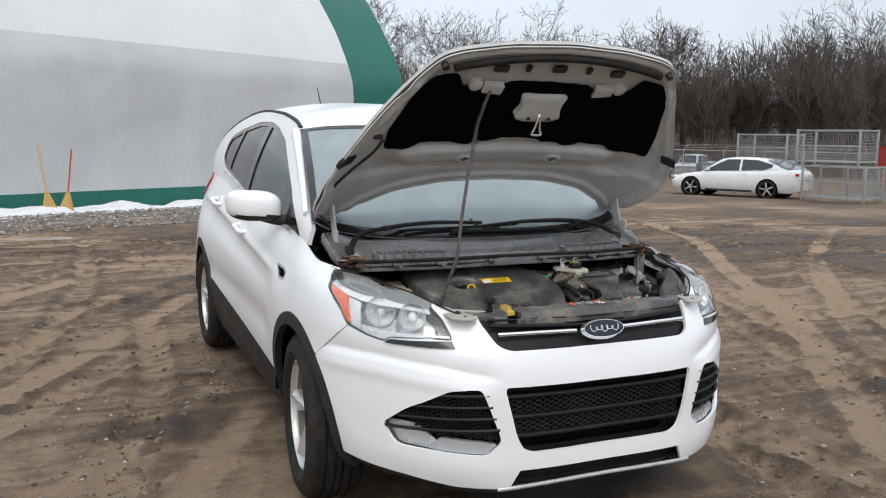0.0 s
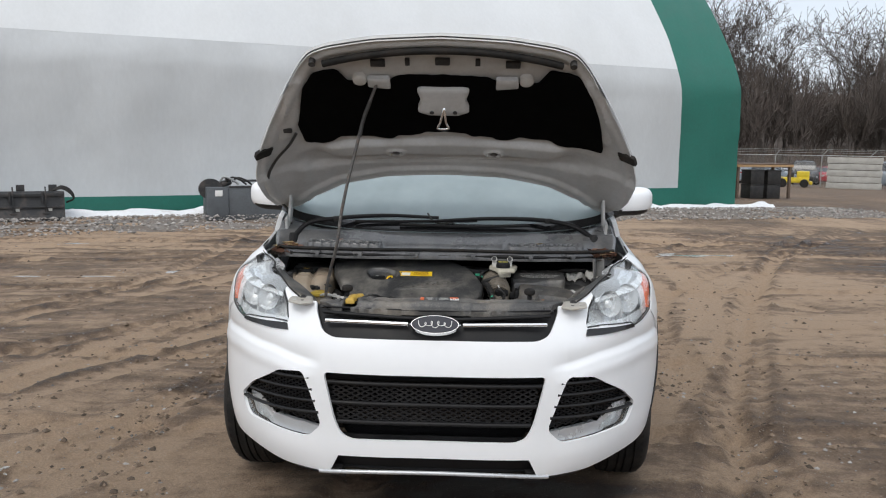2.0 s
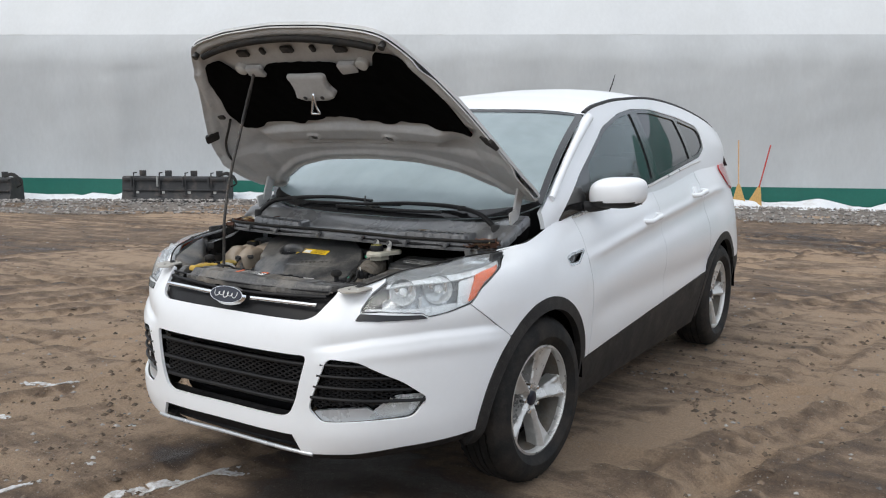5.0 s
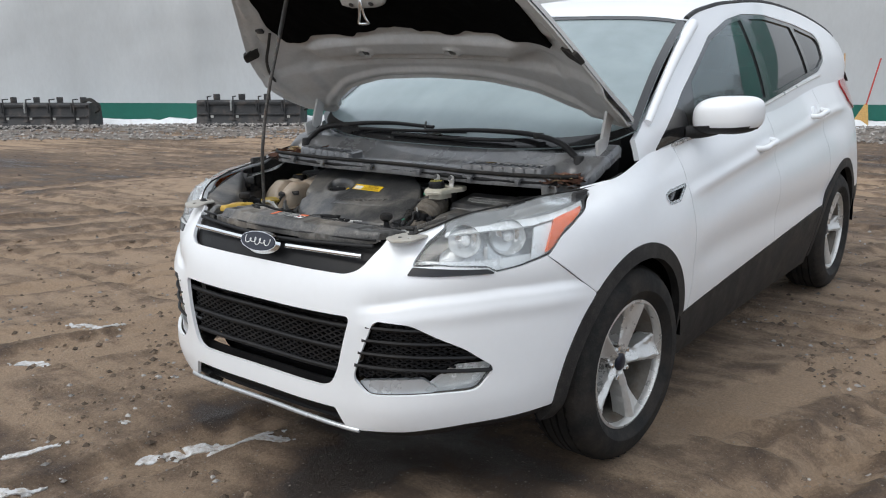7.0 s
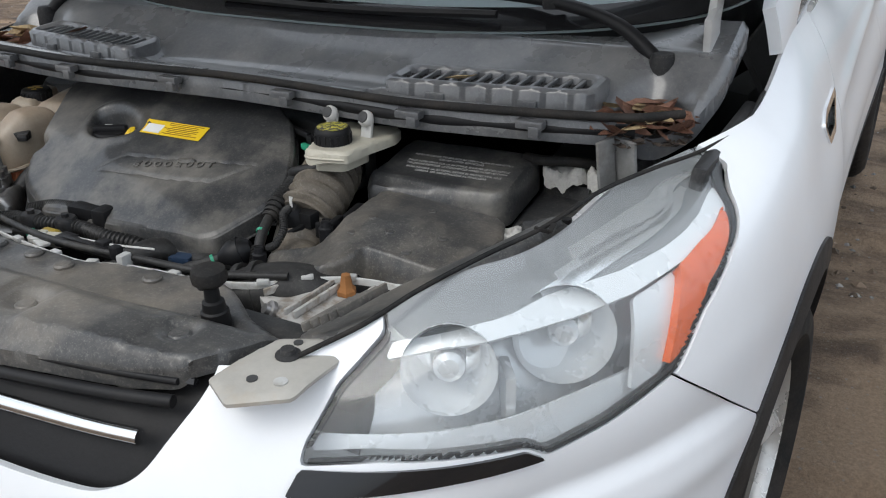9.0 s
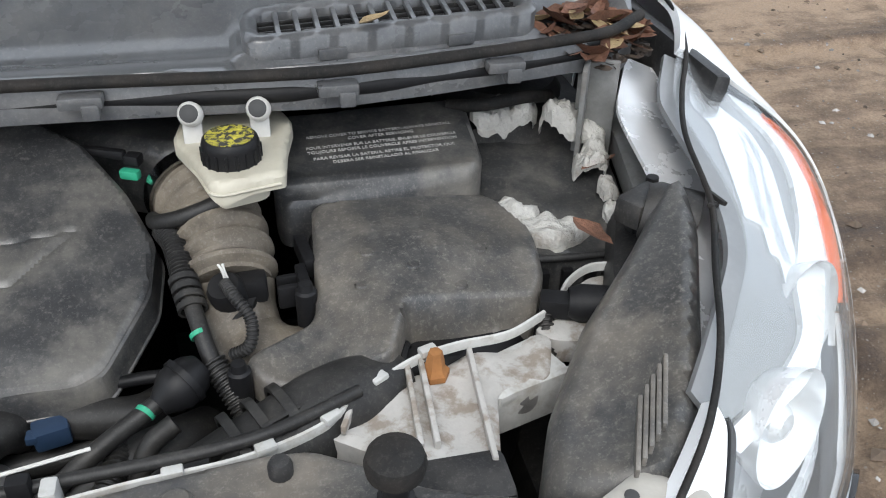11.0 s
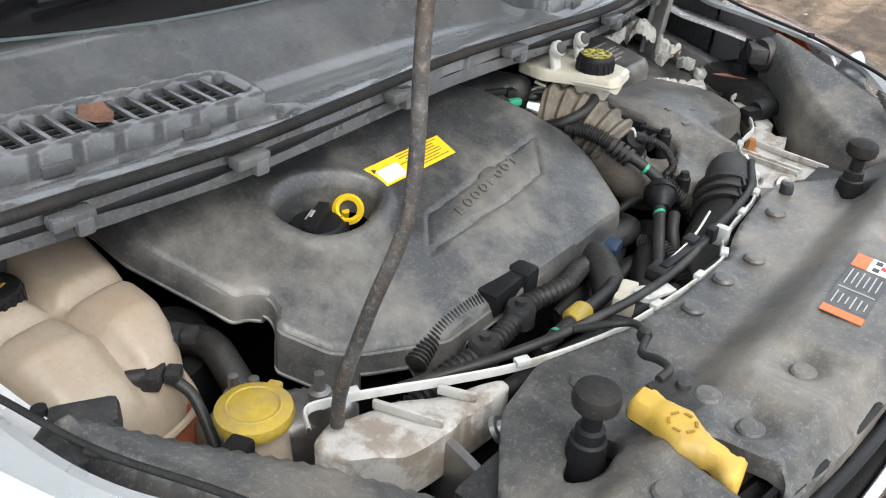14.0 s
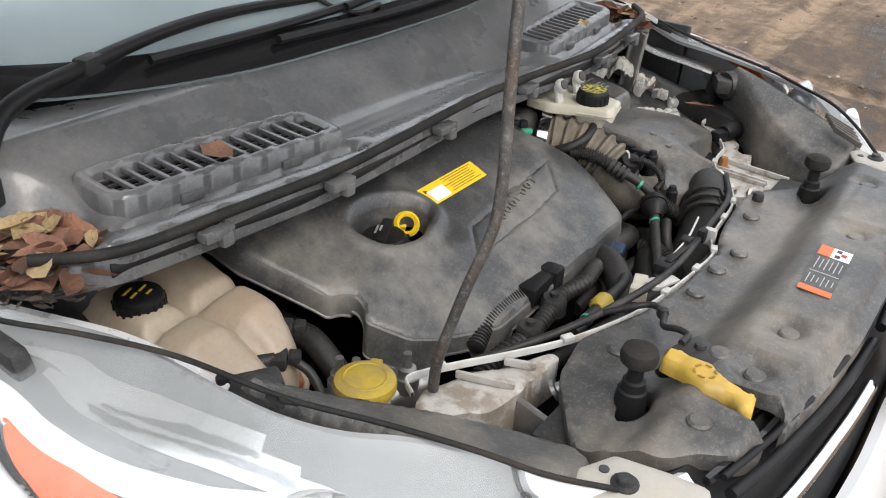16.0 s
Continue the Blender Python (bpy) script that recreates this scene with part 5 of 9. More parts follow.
def pane(y0, y1, k=0.0, inset=.012):
    """The part of the side window between two slanted lines."""
    def f(y, w):
        P = side_top(y, w)
        z = P[..., 2]
        return np.minimum.reduce([dlo(y, z) - inset, y - y0 - k * (z - 1.3), y1 + k * (z - 1.3) - y])
    return f


yy, ww = np.arange(1.22, 4.42, .016), np.linspace(0, 1, 60)
for mir in (False, True):
    sheet("roof_side", side_top, yy, ww, lambda y, w: -dlo(y, side_top(y, w)[..., 2]), M["paint"], car, mirror=mir, thick=.02)
    win = sheet("window_surround", side_top, yy, ww, lambda y, w: np.minimum(dlo(y, side_top(y, w)[..., 2]) - .001, np.maximum(np.maximum(.022 - dlo(y, side_top(y, w)[..., 2]), .055 - np.abs(y - 2.66 + .10 * (side_top(y, w)[..., 2] - 1.3))), np.maximum(.028 - np.abs(y - 3.42 + .35 * (side_top(y, w)[..., 2] - 1.3)), 1.74 + .25 * (side_top(y, w)[..., 2] - 1.1) - y))),
                M["gloss"], car, "gloss black window frames and pillars", mirror=mir, thick=.014, lift=-.003)
    for y0, y1, k, mt in ((1.72, 2.64, .15, "glass"), (2.68, 3.40, .0, "tint"), (3.42, 3.9, .0, "tint")):
        g = sheet("side_window", side_top, yy, ww, lambda y, w, y0=y0, y1=y1: np.minimum.reduce([dlo(y, side_top(y, w)[..., 2]) - .012, y - y0, y1 - y]), M[mt], car, mirror=mir, thick=.004, lift=-.010)
        g.visible_shadow = False
    sgn = -1 if mir else 1
    tube("belt_moulding", [tuple(side_top(np.array(y), np.array(float(np.clip((np.interp(y, [1.4, 2.0, 2.57, 3.62], [1.05, 1.093, 1.141, 1.257]) - skin(np.array(s_at(y=y)), np.array(1.0))[2]) / .5, 0, 1)))) * (sgn, 1, 1) + (sgn * .004, 0, 0)) for y in np.linspace(1.5, 3.6, 20)], .007, M["alloy"], car, "bright belt moulding", seg=6)
    tube("roof_moulding", [(sgn * (np.interp(y, RAIL[:, 1], RAIL[:, 0]) - .012), y, np.interp(y, RAIL[:, 1], RAIL[:, 2]) + .004) for y in np.linspace(1.97, 4.3, 24)], .012, M["trim"], car, seg=6)


def roof(x, y):
    zr = np.interp(y, RAIL[:, 1], RAIL[:, 2])
    xr = np.interp(y, RAIL[:, 1], RAIL[:, 0])
    crown = np.interp(y, [1.7, 2.1, 2.8, 3.4, 3.9, 4.4], [.004, .037, .065, .075, .09, .10])
    return np.stack([x * xr / .6, y - .17 * (1 - (x / .6) ** 2) * np.clip((2.3 - y) / .33, 0, 1), zr + crown * (1 - (np.abs(x) / .6) ** 2.4)], -1)


sheet("roof", roof, np.linspace(-.6, .6, 50), np.linspace(1.965, 4.42, 90), lambda x, y: np.ones_like(x), M["paint"], car, thick=.025)
WB, WT = spline([(0, 1.045, 1.05), (.3, 1.06, 1.052), (.55, 1.12, 1.066), (.70, 1.19, 1.092), (.765, 1.245, 1.125)], 60), spline([(0, 1.795, 1.533), (.3, 1.835, 1.532), (.5, 1.90, 1.525), (.632, 1.968, 1.508)], 60)


def screen(a, w):
    """The windscreen: a across (-1 to 1), w up."""
    i = np.abs(a) * 59
    lo = np.stack([np.interp(i, np.arange(60), WB[:, k]) for k in range(3)], -1)
    hi = np.stack([np.interp(i, np.arange(60), WT[:, k]) for k in range(3)], -1)
    P = lo + (hi - lo) * np.asarray(w)[..., None]
    P[..., 0] *= np.sign(a)
    bow = .028 * np.sin(np.pi * np.asarray(w))
    P[..., 1] -= bow * .5
    P[..., 2] += bow * .85
    return P


ws = sheet("windscreen", screen, np.linspace(-1, 1, 60), np.linspace(0, 1, 40), lambda a, w: np.ones_like(a), M["screen"], car, "clear windscreen", thick=.005)
ws.visible_shadow = False
sheet("screen_surround", screen, np.linspace(-1, 1, 160), np.linspace(0, 1, 100), lambda a, w: np.maximum(np.maximum(.055 - w, w - .965), np.abs(a) - .935) * .5, M["gloss"], car, "black ceramic band round the windscreen", thick=.002, lift=.0035)
for sg in (-1, 1):
    V = []
    a, b = np.array(WB), np.array(WT)
    P0, P1 = (WB[-1], WT[-1])
    tube("pillar", [(sg * (P0[0] + (P1[0] - P0[0]) * t + .012), P0[1] + (P1[1] - P0[1]) * t + .03, P0[2] + (P1[2] - P0[2]) * t + .024 * math.sin(math.pi * t) - .012) for t in np.linspace(.07, 1.0, 9)], (.015, .024), M["paint"], car, seg=12)


def tailgate(x, w):
    return np.stack([x * (1 + .15 * (1 - w)), 4.63 - .26 * w ** 1.3 - .05 * (x / .6) ** 2, 1.16 + .36 * w - .04 * (x / .6) ** 2 * w], -1)


sheet("rear_window", tailgate, np.linspace(-.6, .6, 30), np.linspace(0, 1, 20), lambda x, w: np.ones_like(x), M["tint"], car, thick=.005, flip=True)
part("roof_spoiler", box((0, 4.41, 1.488), (1.00, .20, .03), .012, (-9, 0, 0)), M["paint"], car)
tube("antenna", [(0, 3.86, 1.66), (0, 3.95, 1.77), (0, 3.995, 1.83)], (.006, .003), M["black"], car, seg=6)
# mirrors
for sg in (-1, 1):
    mr = new("door_mirror")
    mr.parent = car
    bm = bmesh.new()
    bmesh.ops.create_uvsphere(bm, u_segments=32, v_segments=20, radius=1)
    for v in bm.verts:
        x, y, z = v.co
        sq = lambda q, p: math.copysign(abs(q) ** p, q)
        yy_ = sq(y, .9) * .085
        v.co = (sg * (.915 + sq(x, .62) * .125), 1.735 + (yy_ if yy_ < 0 else yy_ * .35) + .03 * x, 1.152 + sq(z, .66) * .072 + .012 * x)
    low = [f for f in bm.faces if f.calc_center_median().z < 1.112]
    bmesh.ops.recalc_face_normals(bm, faces=bm.faces[:])
    bm2 = bm.copy()
    bmesh.ops.delete(bm, geom=low, context="FACES")
    bmesh.ops.delete(bm2, geom=[f for f in bm2.faces if f.calc_center_median().z >= 1.1125], context="FACES")
    part("mirror_cap", bm, M["paint"], mr)
    part("mirror_base", bm2, M["trim"], mr, "black lower mirror shell")
    part("mirror_glass", box((sg * .915, 1.772, 1.152), (.20, .006, .105), .003), M["chrome"], mr)
    tube("mirror_arm", [(sg * .77, 1.66, 1.085), (sg * .82, 1.70, 1.088), (sg * .87, 1.73, 1.10)], .026, M["trim"], mr, seg=10)
# cabin
cab = new("cabin")
cab.parent = car
part("dashboard", box((0, 1.62, .985), (1.36, .62, .22), .07, (-6, 0, 0)), M["black"], cab)
part("cabin_floor", box((0, 2.9, .42), (1.5, 2.9, .06), .02), M["seat"], cab)
part("headliner", box((0, 3.1, 1.545), (1.05, 1.9, .03), .01), M["beige"], cab)
for sx in (-.37, .37):
    part("seat_cushion", box((sx, 2.45, .62), (.50, .52, .2), .07), M["seat"], cab)
    part("seat_back", box((sx, 2.75, .95), (.50, .16, .68), .07, (-14, 0, 0), .85), M["seat"], cab)
    part("headrest", box((sx, 2.86, 1.37), (.27, .11, .19), .05, (-8, 0, 0)), M["seat"], cab)
    part("rear_seat_back", box((sx * .95, 3.65, .98), (.66, .16, .62), .07, (-14, 0, 0), .95), M["seat"], cab)
part("steering_wheel", join(*[lathe([(.182, -.014), (.196, 0), (.182, .014), (.168, 0), (.182, -.014)], 32, upright((.37, 1.98, 1.03), (0, .85, .5)), False), box((.37, 1.985, 1.03), (.34, .04, .07), .02, (-30, 0, 0))]), M["black"], cab)
part("rear_view_mirror", box((0, 1.86, 1.44), (.24, .03, .07), .012), M["black"], cab)
sheet("door_card", skin_in(.10), np.linspace(s_at(y=1.4), s_at(y=4.4), 40), np.linspace(0, 1, 20), lambda s, v: np.ones_like(s), M["seat"], cab, thick=.01)
sheet("door_card", skin_in(.10), np.linspace(s_at(y=1.4), s_at(y=4.4), 40), np.linspace(0, 1, 20), lambda s, v: np.ones_like(s), M["seat"], cab, thick=.01, mirror=True)


# ---- wheels ----
def wheel(x, y, turn, sg):
    w = new("wheel")
    w.parent = car
    m = pose(x, y, .345, 0, 0, turn) @ pose(0, 0, 0, 0, 90 * sg, 0)
    W, R = .118, .345
    prof = [(.222, .085), (.232, .100), (.262, .117), (.300, .114), (.322, .100), (.334, .085)]
    prof += [(.341, .070), (.343, .056), (.333, .055), (.333, .048), (.344, .047), (.345, .018), (.335, .017), (.335, .010), (.345, .009)]
    prof = prof + [(r, -z) for r, z in prof[::-1]]
    part("tyre", lathe(prof, 64, m, False), M["rubber"], w, "black road tyre with dusty tread", 30)
    V, Fc = [], []
    for k in range(56):
        a = 2 * math.pi * k / 56
        for s_ in (1, -1):
            n0 = len(V)
            for dz, dr in ((.054, .0025), (.086, -.006)):
                for da in (0, .055):
                    V.append(m @ Vector(((.3445 + dr) * math.cos(a + da), (.3445 + dr) * math.sin(a + da), s_ * dz)))
            Fc.append((n0, n0 + 1, n0 + 3, n0 + 2))
    tagged(mesh("tread_blocks", [tuple(v) for v in V], Fc, M["rubber"], w, sharp=0), kind="stuff")
    part("rim", lathe([(.212, .070), (.213, .086), (.218, .096), (.226, .094), (.231, .086), (.226, .070), (.212, .066), (.212, .070)], 60, m, False), M["alloy"], w, "silver alloy rim")
    part("rim_barrel", lathe([(.211, .068), (.204, .04), (.200, .0), (.206, -.07), (.226, -.09), (.232, -.085), (.214, -.06), (.208, 0), (.214, .066), (.211, .068)], 48, m, False), M["barrel"], w, "dirty inner barrel of the rim")
    # added black disc, the shade seen between the spokes
    part("wheel_gap_dark", lathe([(.001, -.035), (.20, -.035), (.20, -.045), (.001, -.045)], 32, m), M["felt"], w)
    part("brake_disc", lathe([(.15, -.02), (.15, -.005), (.05, -.004), (.05, -.02)], 40, m), M["rustdisc"], w)
    part("hub", lathe([(.001, .052), (.048, .050), (.062, .042), (.070, .02), (.06, -.03), (.001, -.03)], 40, m), M["alloy"], w)
    part("centre_cap", lathe([(.001, .062), (.026, .061), (.031, .057), (.031, .045)], 28, m), M["blue"], w, "dark blue centre cap")
    poly = rounded([(-.022, .035), (-.024, .09), (-.036, .15), (-.060, .216), (.046, .216), (.032, .15), (.024, .09), (.024, .035)], .014)
    for k in range(5):
        fr = m @ pose(0, 0, 0, 0, 0, 72 * k)
        blade = lambda a, b: .050 + .030 * np.clip((b - .04) / .17, 0, 1) + .014 * np.clip(1 - np.abs(a - .012 - .08 * (b - .1)) / .022, 0, 1) - .010 * np.clip((-.004 - a) / .02, 0, 1) * np.clip((b - .06) / .06, 0, 1)
        pillow("spoke", poly, blade, M["alloy"], w, r=.007, depth=.05, res=.006, frame_=fr, sharp=25)
        a = radians(72 * k + 36 + 90)
        part("wheel_nut", lathe([(.001, .062), (.008, .060), (.011, .055), (.011, .035)], 6, m @ Matrix.Translation((.056 * math.cos(a), .056 * math.sin(a), 0))), M["chrome"], w)


wheel(.775, 1.06, -4, 1)
wheel(-.775, 1.06, -4, -1)
wheel(.775, 3.75, 0, 1)
wheel(-.775, 3.75, 0, -1)


# ---- the open hood ----
HB, HN = Vector((0, .788, -.615)), Vector((0, .615, .788))
H0 = Vector((0, .508, 1.742))
hood_edge = [(0, -.105), (.25, -.09), (.42, -.058), (.49, -.03), (.535, .03), (.60, .14), (.70, .33), (.765, .47), (.80, .60), (.795, .78), (.765, .93), (.72, .968), (.665, .95), (.60, .87), (.45, .775), (.25, .725), (0, .712)]
hood_poly = rounded(hood_edge + [(-x, b) for x, b in hood_edge[-2:0:-1]], .03, 3)
hood_in = inside(hood_poly)


def hood_c(a, b):
    """Height of the hood's inner face over its plane; the sides curl down."""
    return .02 * (1 - (a / .7) ** 2) - .088 * (np.abs(a) / .775) ** 5 * np.sin(np.pi * np.clip((b + .1) / 1.12, 0, 1))


def on_hood(lift, bumps=False):
    def fn(a, b):
        c = hood_c(a, b) + lift
        if bumps:
            d = hood_in(a, b)
            step = lambda q, w: np.clip(q / w + .5, 0, 1) ** 2 * (3 - 2 * np.clip(q / w + .5, 0, 1))
            c = c - .014 * step(.050 - d, .02) + .006 * np.exp(-((d - .018) / .006) ** 2)
            wide = step(.50 - np.abs(a), .10)
            c = c - .032 * step(b - .485 - .06 * a * a, .03) * step(.566 + .02 * a * a - b, .02) * wide
            c = c - .012 * np.exp(-((b - .612 - .02 * a * a) / .0065) ** 2) * step(.40 - np.abs(a), .03)
            c = c - .013 * step(b - .628 - .06 * a * a, .02) * step(.60 - np.abs(a), .10)
            c = c - .012 * np.exp(-((np.hypot((np.abs(a) - .205) / 1.4, b - .545) - .020) / .006) ** 2)
            c = c + .016 * np.exp(-(((np.abs(a) - .53) / .09) ** 2 + ((b - .60) / .055) ** 2) ** 2)
            c = c - .016 * step(np.abs(a) - .60 - .08 * (b - .75), .05) * step(b - .62, .05) * step(.90 - b, .05)
            c = c - .010 * step(np.abs(a) - (.50 + .26 * b), .02) * step(.56 + .26 * b - np.abs(a), .02) * step(b - .10, .04) * step(.44 - b, .04)
        return np.stack([a, H0.y + b * HB.y + c * HN.y, H0.z + b * HB.z + c * HN.z], -1)
    return fn


def hpt(a, b, c=0.0):
    return tuple(on_hood(c)(np.array(float(a)), np.array(float(b))))


hood = new("hood")
hood.parent = car
tagged(hood, "raised white hood with black insulation underneath")
ha, hb = np.arange(-.83, .831, .0105), np.arange(-.14, 1.0, .0062)
def hood_outer(a, b):
    return on_hood(0.0)(a, b) + np.asarray(HN) * (.010 + .030 * np.clip(hood_in(a, b) / .14, 0, 1) ** .8)[..., None]


sheet("outer_panel", hood_outer, ha, hb, lambda a, b: hood_in(a, b) - .003, M["paint"], hood, thick=.004)
holes = [inside([(sx * .205 + .017 * math.cos(t), .545 + .014 * math.sin(t)) for t in np.linspace(0, 6.28, 13)[:-1]]) for sx in (-1, 1)]
sheet("inner_panel", on_hood(.0, True), ha, hb, lambda a, b: np.minimum.reduce([hood_in(a, b) - .004] + [-h(a, b) for h in holes]), M["hoodpaint"], hood, "dusty grey-white inner panel", thick=-.006, flip=False)
HE = spline([(*p,) for p in hood_poly] + [hood_poly[0]], 260)
V, Fc = [], []
for x, b in HE:
    V += [hpt(x, b, .0115), hpt(x, b, -.004)]
for i in range(len(HE) - 1):
    Fc.append((2 * i, 2 * i + 1, 2 * i + 3, 2 * i + 2))
mesh("hem", V, Fc, M["hoodpaint"], hood)
felt = rounded([(-.49, .075), (-.54, .16), (-.585, .36), (-.575, .475), (-.46, .475), (-.43, .450), (-.30, .452), (-.275, .465), (-.215, .468), (-.19, .448), (-.10, .446), (-.08, .432), (.09, .432), (.11, .447), (.19, .449), (.215, .470), (.275, .467), (.30, .452), (.43, .462), (.46, .485), (.645, .490), (.625, .36), (.565, .16), (.50, .075), (.40, .055), (.36, .125), (.20, .125), (.17, .10), (-.17, .10), (-.20, .125), (-.36, .125), (-.40, .06)], .015)
f_felt = inside(felt)
sheet("insulation", lambda a, b: on_hood(-.016)(a, b) + (np.asarray(HN) * (.010 * fbm(a * 14, b * 14, 9, 3))[..., None]), np.arange(-.66, .66, .011), np.arange(.04, .51, .011), f_felt, M["felt"], hood, "black felt insulation", thick=-.012, flip=False)
flip_h = Matrix(((1, 0, 0, 0), (0, HB.y, -HN.y, H0.y), (0, HB.z, -HN.z, H0.z), (0, 0, 0, 1)))
plate = pillow("latch_plate", rounded([(-.105, .155), (.105, .155), (.085, .21), (.105, .265), (.05, .285), (-.05, .285), (-.105, .265), (-.085, .21)], .02), lambda a, b: .012 + .022 * np.clip((b - .16) / .1, 0, 1) + 0 * a, M["hoodpaint"], hood, "pale steel latch plate", r=.008, depth=.03, frame_=flip_h)
tube("striker", [hpt(.0, .235, -.03), hpt(.0, .243, -.05), hpt(-.014, .285, -.085), hpt(-.022, .302, -.096), hpt(.0, .305, -.098), hpt(.020, .302, -.096), hpt(.012, .285, -.085), hpt(.004, .243, -.05), hpt(.004, .235, -.03)], .005, M["chrome"], plate, seg=8)
for sx in (-1, 1):
    # dark disc laid on the plate for the shade in its hole
    part("plate_hole", lathe([(.001, .002), (.009, .001), (.009, -.002)], 14, upright(hpt(sx * .045, .255, -.058), -HN)), M["ink"], plate)
    part("bump_seat", lathe([(.001, .012), (.020, .012), (.026, .008), (.028, 0), (.028, -.02)], 24, upright(hpt(sx * .315, .114, -.012), -HN)), M["white"], hood, "round white bump seat")
    pillow("seat_bracket", rounded([(sx * .20, .10), (sx * .285, .10), (sx * .285, .145), (sx * .20, .155)][::sx], .008), lambda a, b: .012 + 0 * a, M["hoodpaint"], hood, r=.004, depth=.02, frame_=flip_h)
    tube("corner_buffer", [hpt(sx * .478, .005, -.004), hpt(sx * .478, .005, -.035)], .013, M["plastic"], hood, seg=10)
    sheet("side_buffer", on_hood(-.021), np.arange(-.81, .811, .008), np.arange(.42, .52, .008), lambda a, b: np.minimum.reduce([hood_in(a, b) + .006, .052 - hood_in(a, b), .020 - np.abs(b - .468), sx * a]), M["rubber"], hood, "black rubber side buffer", thick=-.016)
    part("hinge", join(box((sx * .700, 1.150, 1.150), (.012, .05, .16), .004, (-18, 0, 0)), box((sx * .690, 1.185, 1.205), (.05, .11, .010), .004, (-38, 0, 0)), box((sx * .705, 1.105, 1.055), (.012, .06, .10), .004, (12, 0, 0))), M["hoodpaint"], hood, "grey steel hood hinge")
    for k in range(5):
        # dark discs for the shade in the panel's holes, none is cut
        part("panel_hole", lathe([(.001, .0015), (.0045, .001), (.0045, -.002)], 10, upright(hpt(sx * (.535 + .045 * k), .10 + .085 * k, -.010), -HN)), M["ink"], hood)
tube("front_seal", [hpt(x, .018 - .07 * (1 - (x / .46) ** 2), -.026) for x in np.linspace(-.440, .440, 15)], .0135, M["rubber"], hood, "black rubber seal along the hood's leading edge", seg=8)
for x in (-.24, -.13, 0, .13, .26):
    part("seal_clip", box(hpt(x, .05 - .03 * (1 - (x / .46) ** 2), -.010), (.055 if abs(x) in (0, .24, .26) else .018, .030, .014), .003, (-38, 0, 0)), M["plastic"], hood)
tube("washer_hose", [hpt(-.60, .40, -.014), hpt(-.63, .44, -.03), hpt(-.70, .52, -.03), hpt(-.75, .62, -.02), hpt(-.765, .75, -.014), hpt(-.75, .90, -.012), (-.715, 1.17, 1.12), (-.69, 1.12, 1.05)], .006, M["hose"], hood, seg=8)
part("hose_clip", box(hpt(-.63, .375, -.014), (.035, .02, .012), .003, (-38, 0, 0)), M["plastic"], hood)
prop = tube("prop_rod", [(-.446, .593, .838), (-.443, .592, .87), (-.424, .578, .95), (-.400, .560, 1.035), (-.392, .560, 1.08), (-.382, .566, 1.16), (-.355, .580, 1.30), (-.330, .594, 1.406), (-.303, .608, 1.52), (-.277, .609, 1.593), (-.248, .605, 1.667)], .0062, surf("rusty_rod", (.095, .092, .09), .55, .5, vary=.3, scale=30, fine=160, bump=.2, dirt=(.20, .11, .06), amount=.25, dscale=40, dlow=.5, dhigh=.6, bdist=.003, speck=.5, sscale=160), car, "weathered steel prop rod with a worn grip", seg=10, n=70)
tube("rod_grip", [(-.315, .599, 1.46), (-.303, .608, 1.52), (-.277, .609, 1.593)], .0075, M["hose"], prop, seg=10)

# ---- engine bay ----
part("bay_floor", box((0, .80, .44), (1.16, .66, .04), .01), M["plastic"], car)
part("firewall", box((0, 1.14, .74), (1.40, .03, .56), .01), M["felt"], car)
part("crossmember", box((0, .40, .62), (1.10, .06, .40), .02), M["plastic"], car)
part("radiator", box((0, .455, .66), (.86, .05, .34), .01), M["plastic"], car)
for sg in (-1, 1):
    part("inner_fender", box((sg * .735, .98, .74), (.02, .34, .46), .008, (0, sg * 8, 0)), M["plastic"], car)
    part("strut_tower", join(box((sg * .60, 1.02, .70), (.24, .24, .36), .05, taper=.8), lathe([(.001, .02), (.07, .015), (.08, 0), (.08, -.03)], 24, Matrix.Translation((sg * .58, 1.02, .885)))), M["plastic"], car)
    part("frame_rail", box((sg * .56, .74, .56), (.10, .56, .12), .02), M["plastic"], car)
    tube("fender_flange", [(sg * .500, .352, .884), (sg * .545, .400, .906), (sg * .577, .452, .926), (sg * .612, .530, .938), (sg * .645, .602, .946), (sg * .676, .72, .956), (sg * .712, .80, .962), (sg * .755, .88, .968), (sg * .785, .97, .980), (sg * .790, 1.09, .997)], .0028, M["rubber"], car, "black rubber seal along the headlight's upper edge", seg=8)
    pillow("lamp_shield", rounded([(sg * .485, .385), (sg * .520, .385), (sg * .545, .41), (sg * .575, .46), (sg * .640, .605), (sg * .655, .66), (sg * .640, .675), (sg * .585, .615), (sg * .515, .55), (sg * .462, .475), (sg * .440, .42), (sg * .455, .395)][::sg], .012), lambda x, y: .892 + .19 * (y - .40) - .42 * np.clip(np.interp(y, [.38, .45, .60, .66], [.52, .570, .638, .655]) - np.abs(x) - .015, 0, .14), M["shroud"], car, "grey plastic shield behind the headlight", r=.016, depth=.08)
    part("shield_tab", join(box((sg * .647, .603, .945), (.018, .006, .004), .001, (0, 20, sg * 40)), box((sg * .655, .612, .946), (.006, .022, .004), .001, (0, 20, sg * 10))), M["rubber"], car)
    part("lamp_rear_housing", box((sg * .66, .68, .80), (.12, .18, .12), .03, (0, 0, -sg * 24)), M["plastic"], car)
    part("fender_liner", box((sg * .765, .98, .86), (.012, .30, .20), .004, (0, sg * 6, -sg * 4)), M["plastic"], car)
